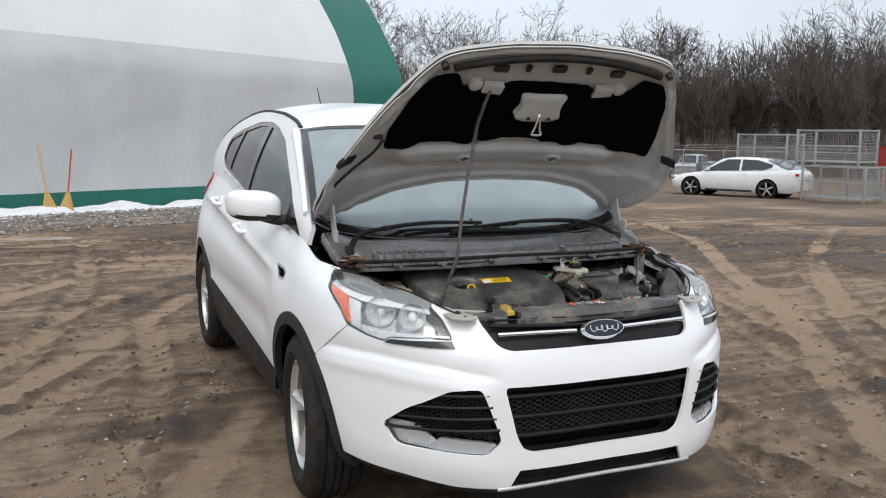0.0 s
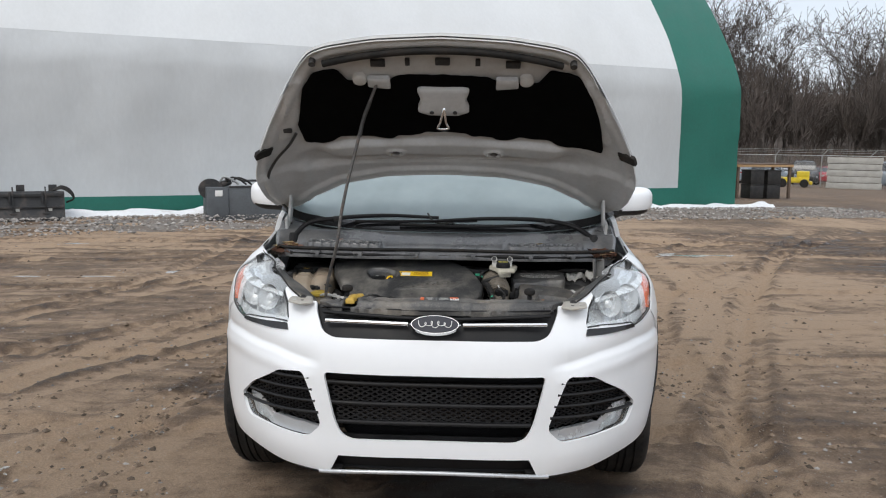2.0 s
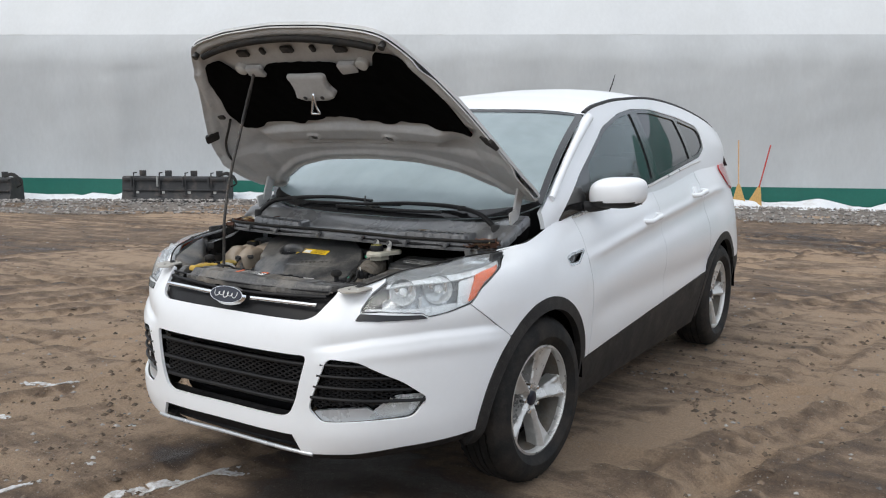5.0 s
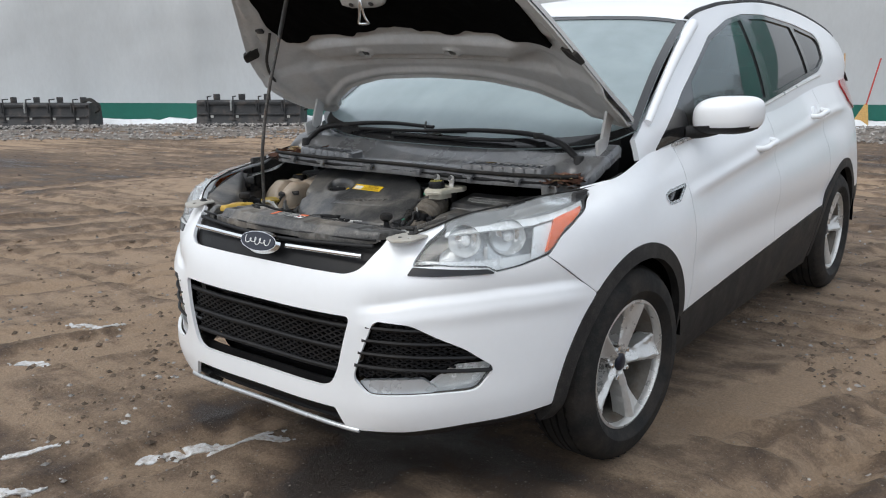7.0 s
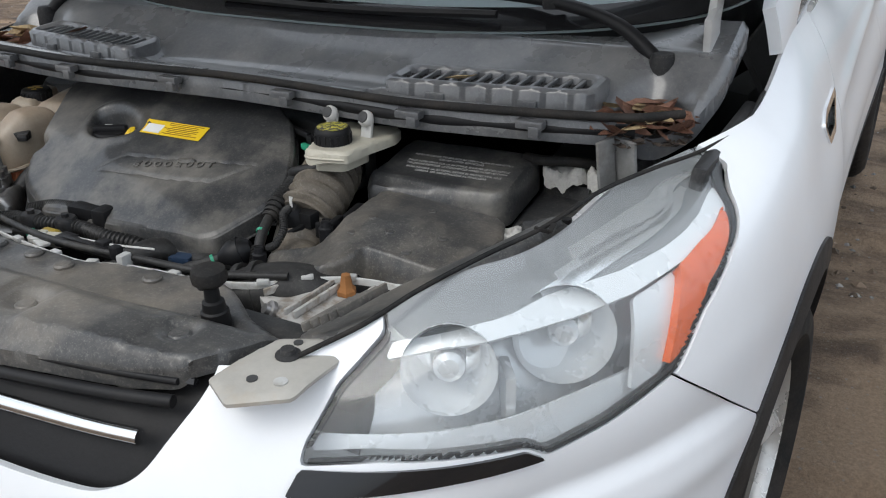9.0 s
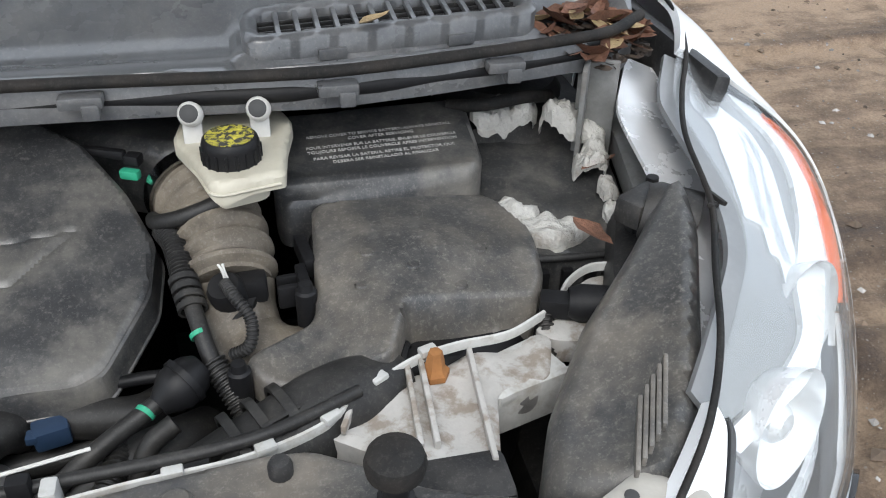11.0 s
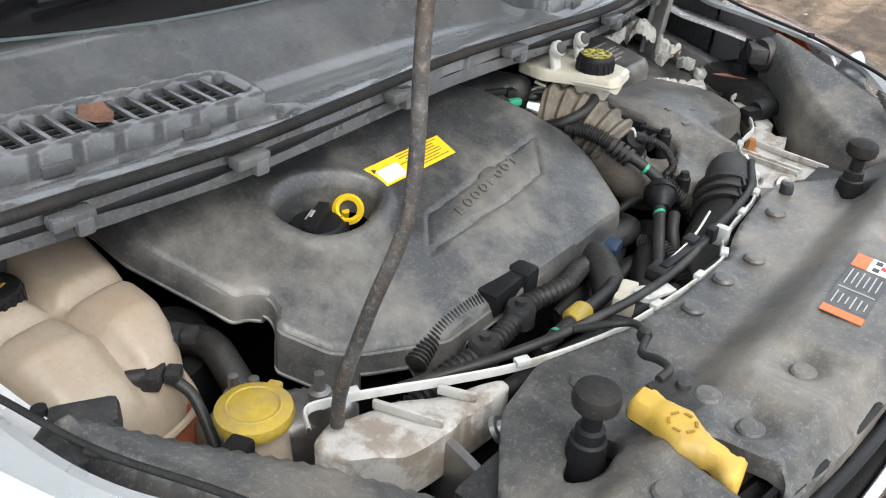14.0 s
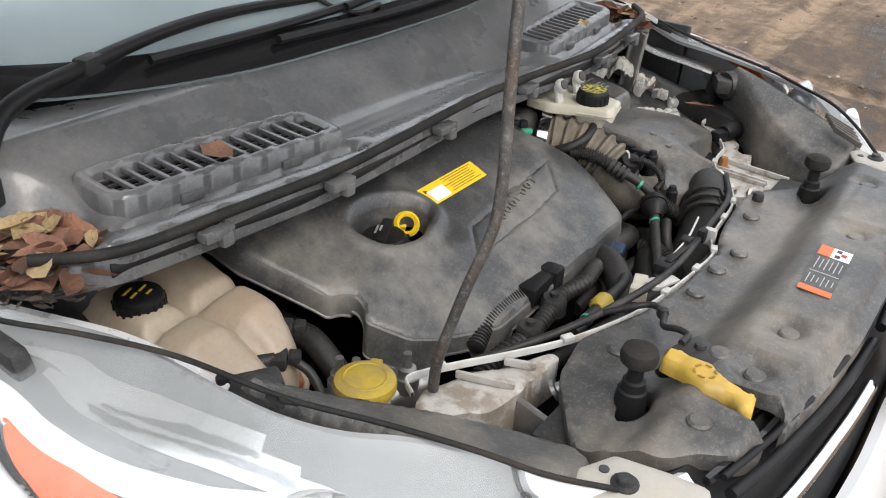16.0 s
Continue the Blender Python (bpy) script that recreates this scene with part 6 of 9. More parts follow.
    part("lamp_socket", join(lathe([(.001, .03), (.026, .03), (.03, .02), (.03, -.02)], 18, upright((sg * .645, .655, .90), (-sg, .6, .1))), box((sg * .62, .675, .905), (.05, .03, .028), .006, (0, 0, sg * 30))), M["plastic"], car)
    for k in range(5 if sg > 0 else 0):
        part("shield_rib", box((sg * (.497 + .007 * k), .405 + .006 * k, .902 + .003 * k), (.0035, .060, .010), .001, (10, 0, -sg * 24)), M["shroud"], car)
    part("lamp_connector", join(box((sg * .528, .630, .835), (.036, .022, .020), .004, (0, 0, sg * -20)), lathe([(.001, .02), (.014, .02), (.018, .010), (.018, -.02)], 16, upright((sg * .555, .622, .838), (-1, .3, 0)))), M["black"], car)
    tube("lamp_lead", [(sg * .515, .628, .828), (sg * .512, .60, .80), (sg * .515, .575, .76), (sg * .52, .56, .70)], .007, M["hose"], car, seg=8, ribs=30)
    part("adjuster", join(lathe([(.001, .03), (.006, .03), (.007, .01), (.011, .008), (.012, -.03)], 12, Matrix.Translation((sg * .640, .700, .890))), box((sg * .640, .705, .862), (.03, .02, .03), .005)), M["black"], car)

# cowl
cowl = new("cowl")
cowl.parent = car
tagged(cowl, "faded black plastic cowl below the windscreen")
front = [(-.70, .90), (-.64, .853), (-.505, .836), (-.353, .824), (-.20, .832), (0, .846), (.11, .842), (.35, .828), (.46, .842), (.587, .865), (.66, .885), (.715, .93)]
cowl_poly = rounded(front + [(.745, 1.04), (.745, 1.19), (.60, 1.155), (.3, 1.085), (0, 1.065), (-.3, 1.085), (-.60, 1.155), (-.745, 1.19), (-.745, 1.04)], .02)


def cowl_z(x, y):
    base = 1.000 + .05 * np.clip((y - .965) / .10, 0, 1) ** 1.3 + .03 * np.clip((np.abs(x) - .55) / .15, 0, 1) * np.clip((y - 1.08) / .08, 0, 1)
    scoop = .018 * np.exp(-((y - .935) / .045) ** 2) * np.clip((.66 - np.abs(x)) * 12, 0, 1)
    tray = .05 * np.exp(-(((np.abs(x) - .655) / .055) ** 2 + ((y - .96) / .07) ** 2) ** 2)
    trough = .024 * np.exp(-((y - .125 * (np.abs(x) - .265) - .862) / .013) ** 2) * np.clip((np.abs(x) - .255) / .012, 0, 1) * np.clip((.605 - np.abs(x)) / .012, 0, 1)
    return base - scoop * np.where(np.abs(x) < .26, 1, .4) - tray - trough


pillow("cowl_panel", cowl_poly, cowl_z, M["cowl"], cowl, r=.012, depth=.03, res=.008)
tube("cowl_seal", [(x, y - .003, .998) for x, y in front], .0065, M["rubber"], cowl, seg=8)
tube("cowl_channel", [(x, y + .010, .975) for x, y in front[1:-1]], .011, M["black"], cowl, seg=8)
for x in (-.53, -.35, -.116, .118, .354, .53):
    y = float(np.interp(x, [p[0] for p in front], [p[1] for p in front]))
    part("seal_clip", join(box((x, y - .012, .984), (.040, .018, .012), .003), box((x + .008, y - .016, .975), (.016, .014, .016), .003)), M["cowl"], cowl)
for x in (-.455, -.40):
    part("cowl_tab", join(box((x, .845, .972), (.028, .006, .030), .003), lathe([(.001, .002), (.006, .001), (.006, -.001)], 12, upright((x, .8415, .970), (0, -1, 0)))), M["cowl"], cowl)
for sg, x0, x1, yf, yb in ((1, .268, .592, .876, .968), (-1, -.588, -.262, .876, .968)):
    vent = new("cowl_vent")
    vent.parent = cowl
    tagged(vent, "raised black vent grille on the cowl")
    slope = lambda x: .125 * (abs(x) - .265)
    at = lambda x, y: (x, y + slope(x))
    outer = rounded([at(x0, yf), at(x1, yf), at(x1, yb), at(x0, yb)], .026, 5)
    inner = rounded([at(x0 + .017, yf + .018), at(x1 - .017, yf + .018), at(x1 - .017, yb - .016), at(x0 + .017, yb - .016)], .016, 5)
    zt = lambda x, y: 1.017 + .06 * (y - .94) + 0 * x
    pillow("vent_frame", outer, zt, M["cowl"], vent, r=.005, depth=.045, res=.005, holes=[inner])
    # black sheet for the shade inside the vent opening
    pillow("vent_gap_dark", inner, lambda x, y: zt(x, y) - .018, M["felt"], vent, r=.002, depth=.002, res=.012)
    for k in range(1, 14):
        x = x0 + .017 + (x1 - x0 - .034) * k / 14
        part("vent_bar", box((x, (yf + yb) / 2 + slope(x), zt(0, (yf + yb) / 2) - .0065), (.0055, yb - yf - .032, .007), .0015, (3.4, 0, 0)), M["cowl"], vent)
    for q in (.22, .38, .54, .70, .84):
        xm = (x0 + x1) / 2
        part("cross_bar", box((xm, yf + (yb - yf) * q + slope(xm), zt(0, .94) - .011), (x1 - x0 - .034, .0024, .005), .001, (0, 0, sg * 7.1)), M["plastic"], vent)
    for k in range(2):
        part("frame_tab", box((*at(x0 + .09 + .14 * k, yf - .002), .992), (.03, .006, .012), .002, (0, 0, sg * 7)), M["cowl"], vent)
# wipers
for pts, blade in (([(-.665, 1.035, 1.02), (-.612, 1.070, 1.075), (-.482, 1.096, 1.099), (-.28, 1.125, 1.113), (-.03, 1.115, 1.108)], [(-.40, 1.090, 1.088), (-.15, 1.083, 1.092), (.14, 1.10, 1.10)]),
                   ([(.648, 1.055, 1.03), (.575, 1.075, 1.078), (.455, 1.105, 1.102), (.2, 1.10, 1.109), (-.04, 1.08, 1.096)], [(.37, 1.075, 1.082), (.1, 1.06, 1.076), (-.20, 1.065, 1.079)])):
    wp = new("wiper")
    wp.parent = car
    tube("wiper_arm", pts, (.012, .007), M["black"], wp, seg=8, n=30)
    tube("wiper_blade", blade, .007, M["black"], wp, seg=6)
    part("arm_joint", box(pts[2], (.035, .022, .022), .005, (0, 0, 20)), M["trim"], wp)
    part("pivot_cap", lathe([(.001, .02), (.016, .018), (.02, .006), (.02, -.02)], 16, Matrix.Translation(pts[0])), M["trim"], wp)
tube("washer_tube", [(.05, 1.09, 1.075), (.03, 1.07, 1.09), (-.02, 1.075, 1.085), (-.06, 1.10, 1.10), (-.08, 1.13, 1.125)], .004, M["hose"], car, seg=6)

# engine cover
eng = new("engine")
eng.parent = car
tagged(eng, "dusty engine under a black plastic cover")
cover_poly = rounded([(-.46, .905), (-.455, .880), (-.407, .778), (-.392, .774), (-.376, .762), (-.378, .748), (-.392, .736), (-.361, .692), (-.330, .672), (-.244, .634), (-.09, .626), (.10, .630), (.122, .640), (.160, .710), (.166, .76), (.140, .815), (.10, .87), (.0, .94), (-.2, .965), (-.42, .975), (-.465, .95)], .008)
cover_in = inside(cover_poly)
oil_hole = rounded([(-.310, .829), (-.285, .843), (-.244, .840), (-.195, .817), (-.188, .792), (-.237, .770), (-.290, .786)], .022)
hole_in = inside(oil_hole)
badge_panel = inside([(-.193, .707), (-.156, .743), (-.072, .752), (.098, .771), (.046, .723), (-.037, .713)])


def cover_z(x, y):
    x, y = np.asarray(x, float), np.asarray(y, float)
    ramp = .895 + .42 * (y - .80)
    ramp = np.minimum(ramp, .943 + .1 * (y - .915))
    z = ramp - .14 * np.clip(.722 - .28 * (x + .16) - y, 0, 1) - .10 * np.clip(-.20 - x - .55 * (y - .735), 0, .3) - .10 * np.clip(x - .06 - .4 * np.clip(y - .70, 0, .1), 0, .2)
    rim = hole_in(x, y)
    z = z + .005 * np.exp(-((rim + .012) / .010) ** 2) - .008 * np.exp(-(rim / .005) ** 2)
    d = badge_panel(x, y)
    return z - .0022 * np.exp(-(d / .0024) ** 2) + .0008 * np.clip(d / .004, 0, 1)


def on_cover(x, y, lift=0.0, turn=0.0):
    """The pose of something lying on the cover's slope."""
    e = .004
    z0 = float(cover_z(x, y))
    zx, zy = float(cover_z(x + e, y)) - float(cover_z(x - e, y)), float(cover_z(x, y + e)) - float(cover_z(x, y - e))
    n = Vector((-zx / (2 * e), -zy / (2 * e), 1)).normalized()
    return Matrix.Translation(Vector((x, y, z0)) + n * lift) @ Vector((0, 0, 1)).rotation_difference(n).to_matrix().to_4x4() @ Matrix.Rotation(radians(turn), 4, "Z")


cover = pillow("engine_cover", cover_poly, cover_z, M["cover"], eng, "dusty black engine cover", r=.0035, depth=.002, res=.0033, holes=[oil_hole], sharp=24)


def skirt_depth(x, y):
    """How far the skirt hangs: shallow along the side, deep in front, cut out over hoses."""
    if y > .765:
        return .030
    if x < -.365:
        return .050 if y < .74 else .024
    if -.335 < x < -.285:
        return .026
    if -.226 < x < -.088:
        return .020
    return .048 if x < -.2 else .030


rim_pts = [tuple(p) for a, b in zip(cover_poly, cover_poly[1:] + cover_poly[:1]) for p in (np.array(a) + (np.array(b) - np.array(a)) * k / 8 for k in range(8))]
mid = np.array(cover_poly).mean(0)
V, Fc = [], []
for x, y in rim_pts:
    o_ = (np.array((x, y)) - mid) / np.linalg.norm(np.array((x, y)) - mid)
    z, dp = float(cover_z(x, y)) - .0035, skirt_depth(x, y)
    for out, dz in ((-.0006, 0), (.0022, -.003), (.0022 + .10 * dp, -dp + .003), (.0042 + .10 * dp, -dp + .002), (.0042 + .10 * dp, -dp), (-.002 + .10 * dp, -dp)):
        V.append((x + o_[0] * out, y + o_[1] * out, z + dz))
m_ = len(rim_pts)
for i in range(m_):
    for k in range(5):
        Fc.append((6 * i + k, 6 * i + k + 1, 6 * ((i + 1) % m_) + k + 1, 6 * ((i + 1) % m_) + k))
mesh("cover_skirt", V, Fc, M["cover"], cover, sharp=30)
hole_wall = [(x, y, float(cover_z(x, y)) - .003) for x, y in oil_hole]
V = [p for x, y, z in hole_wall for p in ((x, y, z), (x + (x + .245) * -.06, y + (y - .807) * -.06, z - .030))]
mesh("hole_wall", V, [(2 * i, 2 * i + 1, (2 * i + 3) % len(V), (2 * i + 2) % len(V)) for i in range(len(oil_hole))], M["cover"], cover)
stick = Matrix.Translation((-.110, .811, .9016)) @ Matrix.Rotation(radians(1.5), 4, "Z") @ Matrix.Rotation(radians(23), 4, "X")


def flat_card(w, h, m, t=.0008):
    bm = bmesh.new()
    bmesh.ops.create_cube(bm, size=1)
    bmesh.ops.scale(bm, verts=bm.verts[:], vec=(w, h, t))
    bm.transform(m)
    return bm


sticker = part("warning_sticker", flat_card(.136, .0345, stick), M["yellow"], cover, "yellow warning sticker with a white field")
part("white_field", flat_card(.036, .021, stick @ Matrix.Translation((-.040, -.004, .0009))), M["label"], sticker)
part("warning_triangle", lathe([(.001, .0008), (.004, .0006), (.004, -.0004)], 3, stick @ Matrix.Translation((-.060, .008, .0009))), M["ink"], sticker)
for k in range(7):
    part("print_line", flat_card(.074 - .010 * (k % 3), .0011, stick @ Matrix.Translation((.022 - .004 * (k % 2), .0135 - .0042 * k, .0009))), M["brownprint"], sticker)
for k in range(8):
    x, y = -.118 + .0195 * k, .728 + .0036 * k
    m = on_cover(x, y, .0012, 8)
    if k in (0, 4):
        bits = [box((0, 0, 0), (.003, .013, .003), .0008), box((.005, .005, 0), (.009, .003, .003), .0008), box((.005, 0, 0), (.007, .003, .003), .0008), box((.005, -.005, 0), (.009, .003, .003), .0008)]
    elif k == 7:
        bits = [box((.004, .005, 0), (.013, .003, .003), .0008), box((.004, -.001, 0), (.003, .011, .003), .0008)]
    else:
        bits = [lathe([(.0042, -.001), (.0042, .0015), (.0068, .0015), (.0068, -.001), (.0042, -.001)], 14, Matrix.Translation((.004, 0, 0)), False)]
    bm = join(*bits)
    bm.transform(m)
    part("raised_letter", bm, M["cover"], cover)
part("raised_badge", join(oval_bm(.017, .0085, .0028, on_cover(-.030, .7535, .0004, 8), .001), oval_bm(.0135, .006, .0016, on_cover(-.030, .7535, .0026, 8), .0006)), M["cover"], cover)
oil_cap = part("oil_cap", join(lathe([(.001, .018), (.028, .017), (.033, .010), (.035, -.03)], 28, Matrix.Translation((-.266, .812, .862))), box((-.266, .812, .883), (.060, .015, .013), .004, (0, 0, 28))), M["black"], eng, "black oil filler cap with pale print")
for a in np.linspace(0, 6.28, 13)[:-1]:
    part("cap_rib", box((-.266 + .034 * math.cos(a), .812 + .034 * math.sin(a), .862), (.006, .006, .02), .001, (0, 0, math.degrees(a))), M["black"], oil_cap)
for k in range(3):
    part("cap_print", flat_card(.024 - .005 * k, .0028, pose(-.262 - .004 * k, .828 - .007 * k, .8802 if k < 2 else .8898, 0, 0, 28)), M["print_"], eng)
part("dipstick_ring", lathe([(.0145, -.0045), (.0185, 0), (.0145, .0045), (.0105, 0), (.0145, -.0045)], 28, upright((-.219, .810, .877), (-.45, -.55, .6)), False), M["yellow"], eng, "yellow dipstick ring")
tube("dipstick", [(-.212, .822, .868), (-.210, .826, .855), (-.208, .83, .83)], .005, M["yellow"], eng, seg=8)
# block and hole floor near-black: the shade below the cover as colour
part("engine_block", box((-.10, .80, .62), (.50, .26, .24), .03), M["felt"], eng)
part("hole_dark", box((-.25, .808, .838), (.14, .10, .012), .004), M["felt"], eng)
# wiring and hoses between the cover and the radiator support
tube("front_harness", [(-.40, .63, .755), (-.33, .608, .775), (-.282, .606, .786), (-.228, .597, .792), (-.18, .600, .796), (-.135, .609, .796), (-.064, .602, .795), (-.02, .612, .79), (.03, .625, .775)], .0115, M["hose"], eng, "corrugated black wiring conduit", seg=10, ribs=56)
tube("upper_harness", [(-.29, .640, .785), (-.245, .652, .797), (-.20, .652, .803), (-.165, .645, .806)], .012, M["hose"], eng, seg=10, ribs=26)
part("harness_plug", join(box((-.145, .640, .806), (.062, .030, .030), .006, (0, 0, 4)), box((-.105, .640, .806), (.030, .036, .036), .007, (0, 0, 4)), box((-.12, .62, .792), (.045, .02, .014), .004)), M["black"], eng)
for x, y, z in ((-.228, .597, .794), (-.155, .604, .798)):
    part("harness_elbow", join(lathe([(.001, .014), (.015, .014), (.018, .008), (.018, -.012)], 16, Matrix.Translation((x, y, z))), lathe([(.001, .020), (.006, .020), (.006, .012)], 10, Matrix.Translation((x, y, z)))), M["plastic"], eng)
tube("coolant_hose", [(.05, .66, .72), (.045, .64, .765), (.03, .618, .785), (.005, .585, .780), (-.025, .555, .755), (-.06, .53, .70), (-.07, .52, .62)], .021, M["hose"], eng, "black rubber coolant hose", seg=16)
tube("upper_hose", [(.17, .66, .76), (.145, .631, .772), (.10, .632, .775), (.05, .65, .765)], .018, M["hose"], eng, seg=14)
tube("lower_hose", [(.20, .63, .74), (.17, .60, .757), (.11, .575, .752), (.06, .55, .735), (.02, .53, .70)], .024, M["hose"], eng, seg=14)
tube("breather_tube", [(-.20, .548, .80), (-.16, .549, .803), (-.125, .549, .806), (-.09, .548, .806), (-.05, .553, .80), (-.01, .565, .79)], .0085, M["hose"], eng, seg=10)
part("quick_coupling", join(lathe([(.001, .016), (.010, .016), (.014, .010), (.014, -.010), (.010, -.016), (.001, -.016)], 16, upright((-.122, .549, .806), (1, 0, 0)))), M["cap"], eng, "pale green-yellow hose coupling")
for p, ax in (((-.165, .549, .803), (1, 0, .05)), ((.157, .596, .806), (.6, .7, .3)), ((.205, .650, .838), (-.3, .8, .5))):
    part("green_band", lathe([(.0084, .0024), (.0090, .002), (.0090, -.002), (.0084, -.0024)], 14, upright(p, ax), False), M["teal"], eng, "green hose band")
# vacuum line with its valve, over the intake
tube("vacuum_conduit", [(.176, .770, .872), (.186, .745, .872), (.192, .715, .866), (.196, .690, .856)], .0105, M["hose"], eng, seg=10, ribs=22)
part("conduit_cuff", join(*[lathe([(.011, -.003), (.0135, -.003), (.0135, .003), (.011, .003), (.011, -.003)], 16, upright((.194 + .002 * k, .700 - .008 * k, .860 - .004 * k), (.15, -.9, -.4)), False) for k in range(4)]), M["hose"], eng)
tube("vacuum_hose", [(.196, .692, .857), (.202, .668, .848), (.208, .645, .836), (.214, .628, .822), (.222, .614, .806)], .0078, M["hose"], eng, seg=10)
tube("valve_conduit", [(.214, .628, .824), (.228, .606, .806), (.240, .588, .785), (.246, .574, .765)], .0105, M["hose"], eng, seg=10, ribs=20)
part("valve", join(lathe([(.001, .024), (.012, .024), (.018, .016), (.021, .006), (.021, -.006), (.016, -.014), (.010, -.024), (.001, -.024)], 18, upright((.186, .612, .816), (.75, .55, .3))), lathe([(.0225, -.003), (.0225, .003), (.001, .003)], 18, upright((.190, .615, .818), (.75, .55, .3)))), M["black"], eng)
tube("valve_hose", [(.176, .606, .813), (.157, .596, .806), (.125, .578, .795), (.095, .560, .782), (.07, .545, .765), (.055, .530, .73)], .0082, M["hose"], eng, seg=10)
tube("cross_pipe", [(.21, .64, .79), (.17, .645, .80), (.13, .65, .795), (.08, .66, .78)], .006, M["black"], eng, seg=8)
part("coil_plug", join(box((.075, .618, .778), (.030, .022, .020), .004, (0, 0, 14)), box((.062, .610, .783), (.010, .012, .008), .002)), M["blueplug"], eng, "dark blue wiring plug")
for pts_, r_ in (([(-.06, .615, .74), (.0, .615, .745), (.08, .62, .745), (.15, .64, .75)], .012), ([(.06, .62, .70), (.11, .60, .74), (.14, .575, .745), (.15, .54, .72)], .016), ([(-.35, .60, .73), (-.25, .575, .745), (-.15, .56, .75), (.0, .54, .745), (.1, .53, .74)], .011), ([(.13, .55, .70), (.145, .56, .76), (.16, .575, .79), (.18, .585, .80)], .009)):
    tube("engine_hose", pts_, r_, M["hose"], eng, seg=10)
tube("small_conduit", [(.115, .52, .74), (.12, .545, .765), (.13, .572, .775), (.128, .605, .772)], .010, M["hose"], eng, seg=10, ribs=24)
# near-black again, for the shade in front of the engine
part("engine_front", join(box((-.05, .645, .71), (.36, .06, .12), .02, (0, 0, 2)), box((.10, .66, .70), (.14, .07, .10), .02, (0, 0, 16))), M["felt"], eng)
part("alternator_bracket", box((-.30, .60, .745), (.05, .03, .05), .008, (10, 0, 20)), M["steel"], eng)
part("pump_bracket", box((.02, .595, .745), (.03, .04, .03), .006, (0, 20, 0)), M["steel"], eng)
# rear of the engine, under the cowl
pillow("rear_plenum", rounded([(-.02, .93), (.10, .90), (.165, .865), (.21, .845), (.235, .875), (.21, .95), (.10, 1.0), (-.05, 1.0)], .02), lambda x, y: .912 - .5 * np.clip((.87 - y) / 1, 0, .03) + 0 * x, M["cover"], eng, "dusty black plenum", r=.02, depth=.06)
part("plenum_clip", join(box((.115, .868, .912), (.060, .009, .010), .003, (0, 0, -24)), box((.075, .883, .914), (.010, .020, .016), .003, (0, 0, -24)), box((.150, .853, .908), (.016, .014, .012), .003, (0, 0, -24))), M["black"], eng)
part("plenum_tab", box((.146, .841, .898), (.020, .010, .010), .003, (0, 0, -24)), M["teal"], eng)
# intake
bel = tube("intake_bellows", [(.200, .842, .872), (.212, .815, .872), (.224, .780, .866), (.231, .745, .853), (.233, .715, .838)], .0425, M["bellows"], eng, "dusty corrugated intake hose", seg=28, ribs=7, depth=.085)
part("hose_clamp", lathe([(.0445, -.009), (.0475, -.009), (.0475, .009), (.0445, .009), (.0445, -.009)], 32, upright((.203, .836, .873), (.35, -.93, -.05)), False), M["chrome"], bel, "bright steel hose clamp")
tube("intake_elbow", [(.233, .722, .834), (.234, .700, .812), (.242, .678, .795), (.262, .655, .790), (.29, .65, .785), (.33, .655, .785)], (.041, .036), M["bellows"], eng, "dusty brown rubber elbow", seg=22)
part("air_sensor", join(lathe([(.001, .018), (.014, .018), (.017, .012), (.019, -.02)], 18, upright((.232, .688, .848), (-.2, -.35, .9))), lathe([(.024, -.010), (.024, -.004), (.012, -.002)], 22, upright((.232, .688, .848), (-.2, -.35, .9))), box((.252, .694, .850), (.03, .024, .024), .005)), M["black"], eng)
tube("sensor_wire", [(.230, .682, .866), (.238, .660, .866), (.250, .642, .852), (.246, .628, .836), (.230, .630, .826)], .0055, M["hose"], eng, seg=8, ribs=28)
for k in range(2):
    tube("bare_wire", [(.231 + .003 * k, .686, .864), (.229 + .002 * k, .688, .876), (.226 + .004 * k, .692, .880)], .0013, M["white"], eng, seg=6)
tube("breather_hose", [(.165, .800, .868), (.172, .770, .882), (.195, .756, .893), (.225, .758, .902), (.252, .772, .908), (.262, .795, .905), (.255, .82, .895)], .0078, M["hose"], eng, "black rubber breather hose", seg=12)
# air filter box
air = new("air_filter_box")
air.parent = car
tagged(air, "dusty grey plastic air filter box")
lid_poly = rounded([(.318, .792), (.40, .812), (.512, .806), (.535, .74), (.525, .665), (.500, .622), (.392, .632), (.383, .626), (.362, .578), (.262, .590), (.240, .612), (.246, .626), (.306, .650)], .012)
notch_in = inside([(.383, .632), (.60, .632), (.60, .55), (.36, .55)])


def lid_z(x, y):
    z = .872 - .10 * np.clip(x - .33, 0, 1) - .16 * np.clip(.79 - y, 0, .20) * np.clip((.36 - x) / .06, 0, 1) - .02 * np.clip((.70 - y) / .1, 0, 1) + .006 * np.exp(-((x - .42) / .05) ** 2 - ((y - .72) / .06) ** 2)
    return z - .032 * np.clip((.640 - y) / .006, 0, 1) * np.clip((x - .382) / .006, 0, 1)


pillow("lid", lid_poly, lid_z, M["shroud"], air, "dusty grey lid", r=.005, depth=.024, res=.004)
tube("lid_rim", [(x, y, float(lid_z(np.array(x), np.array(y))) - .034) for x, y in lid_poly[::2] + lid_poly[:1]], .0045, M["black"], air, seg=6, n=150)
pillow("filter_housing", rounded([(.322, .785), (.505, .80), (.525, .74), (.515, .66), (.49, .61), (.36, .585), (.26, .595), (.31, .66)], .012), lambda x, y: .812 + 0 * x, M["black"], air, r=.01, depth=.15, res=.010)
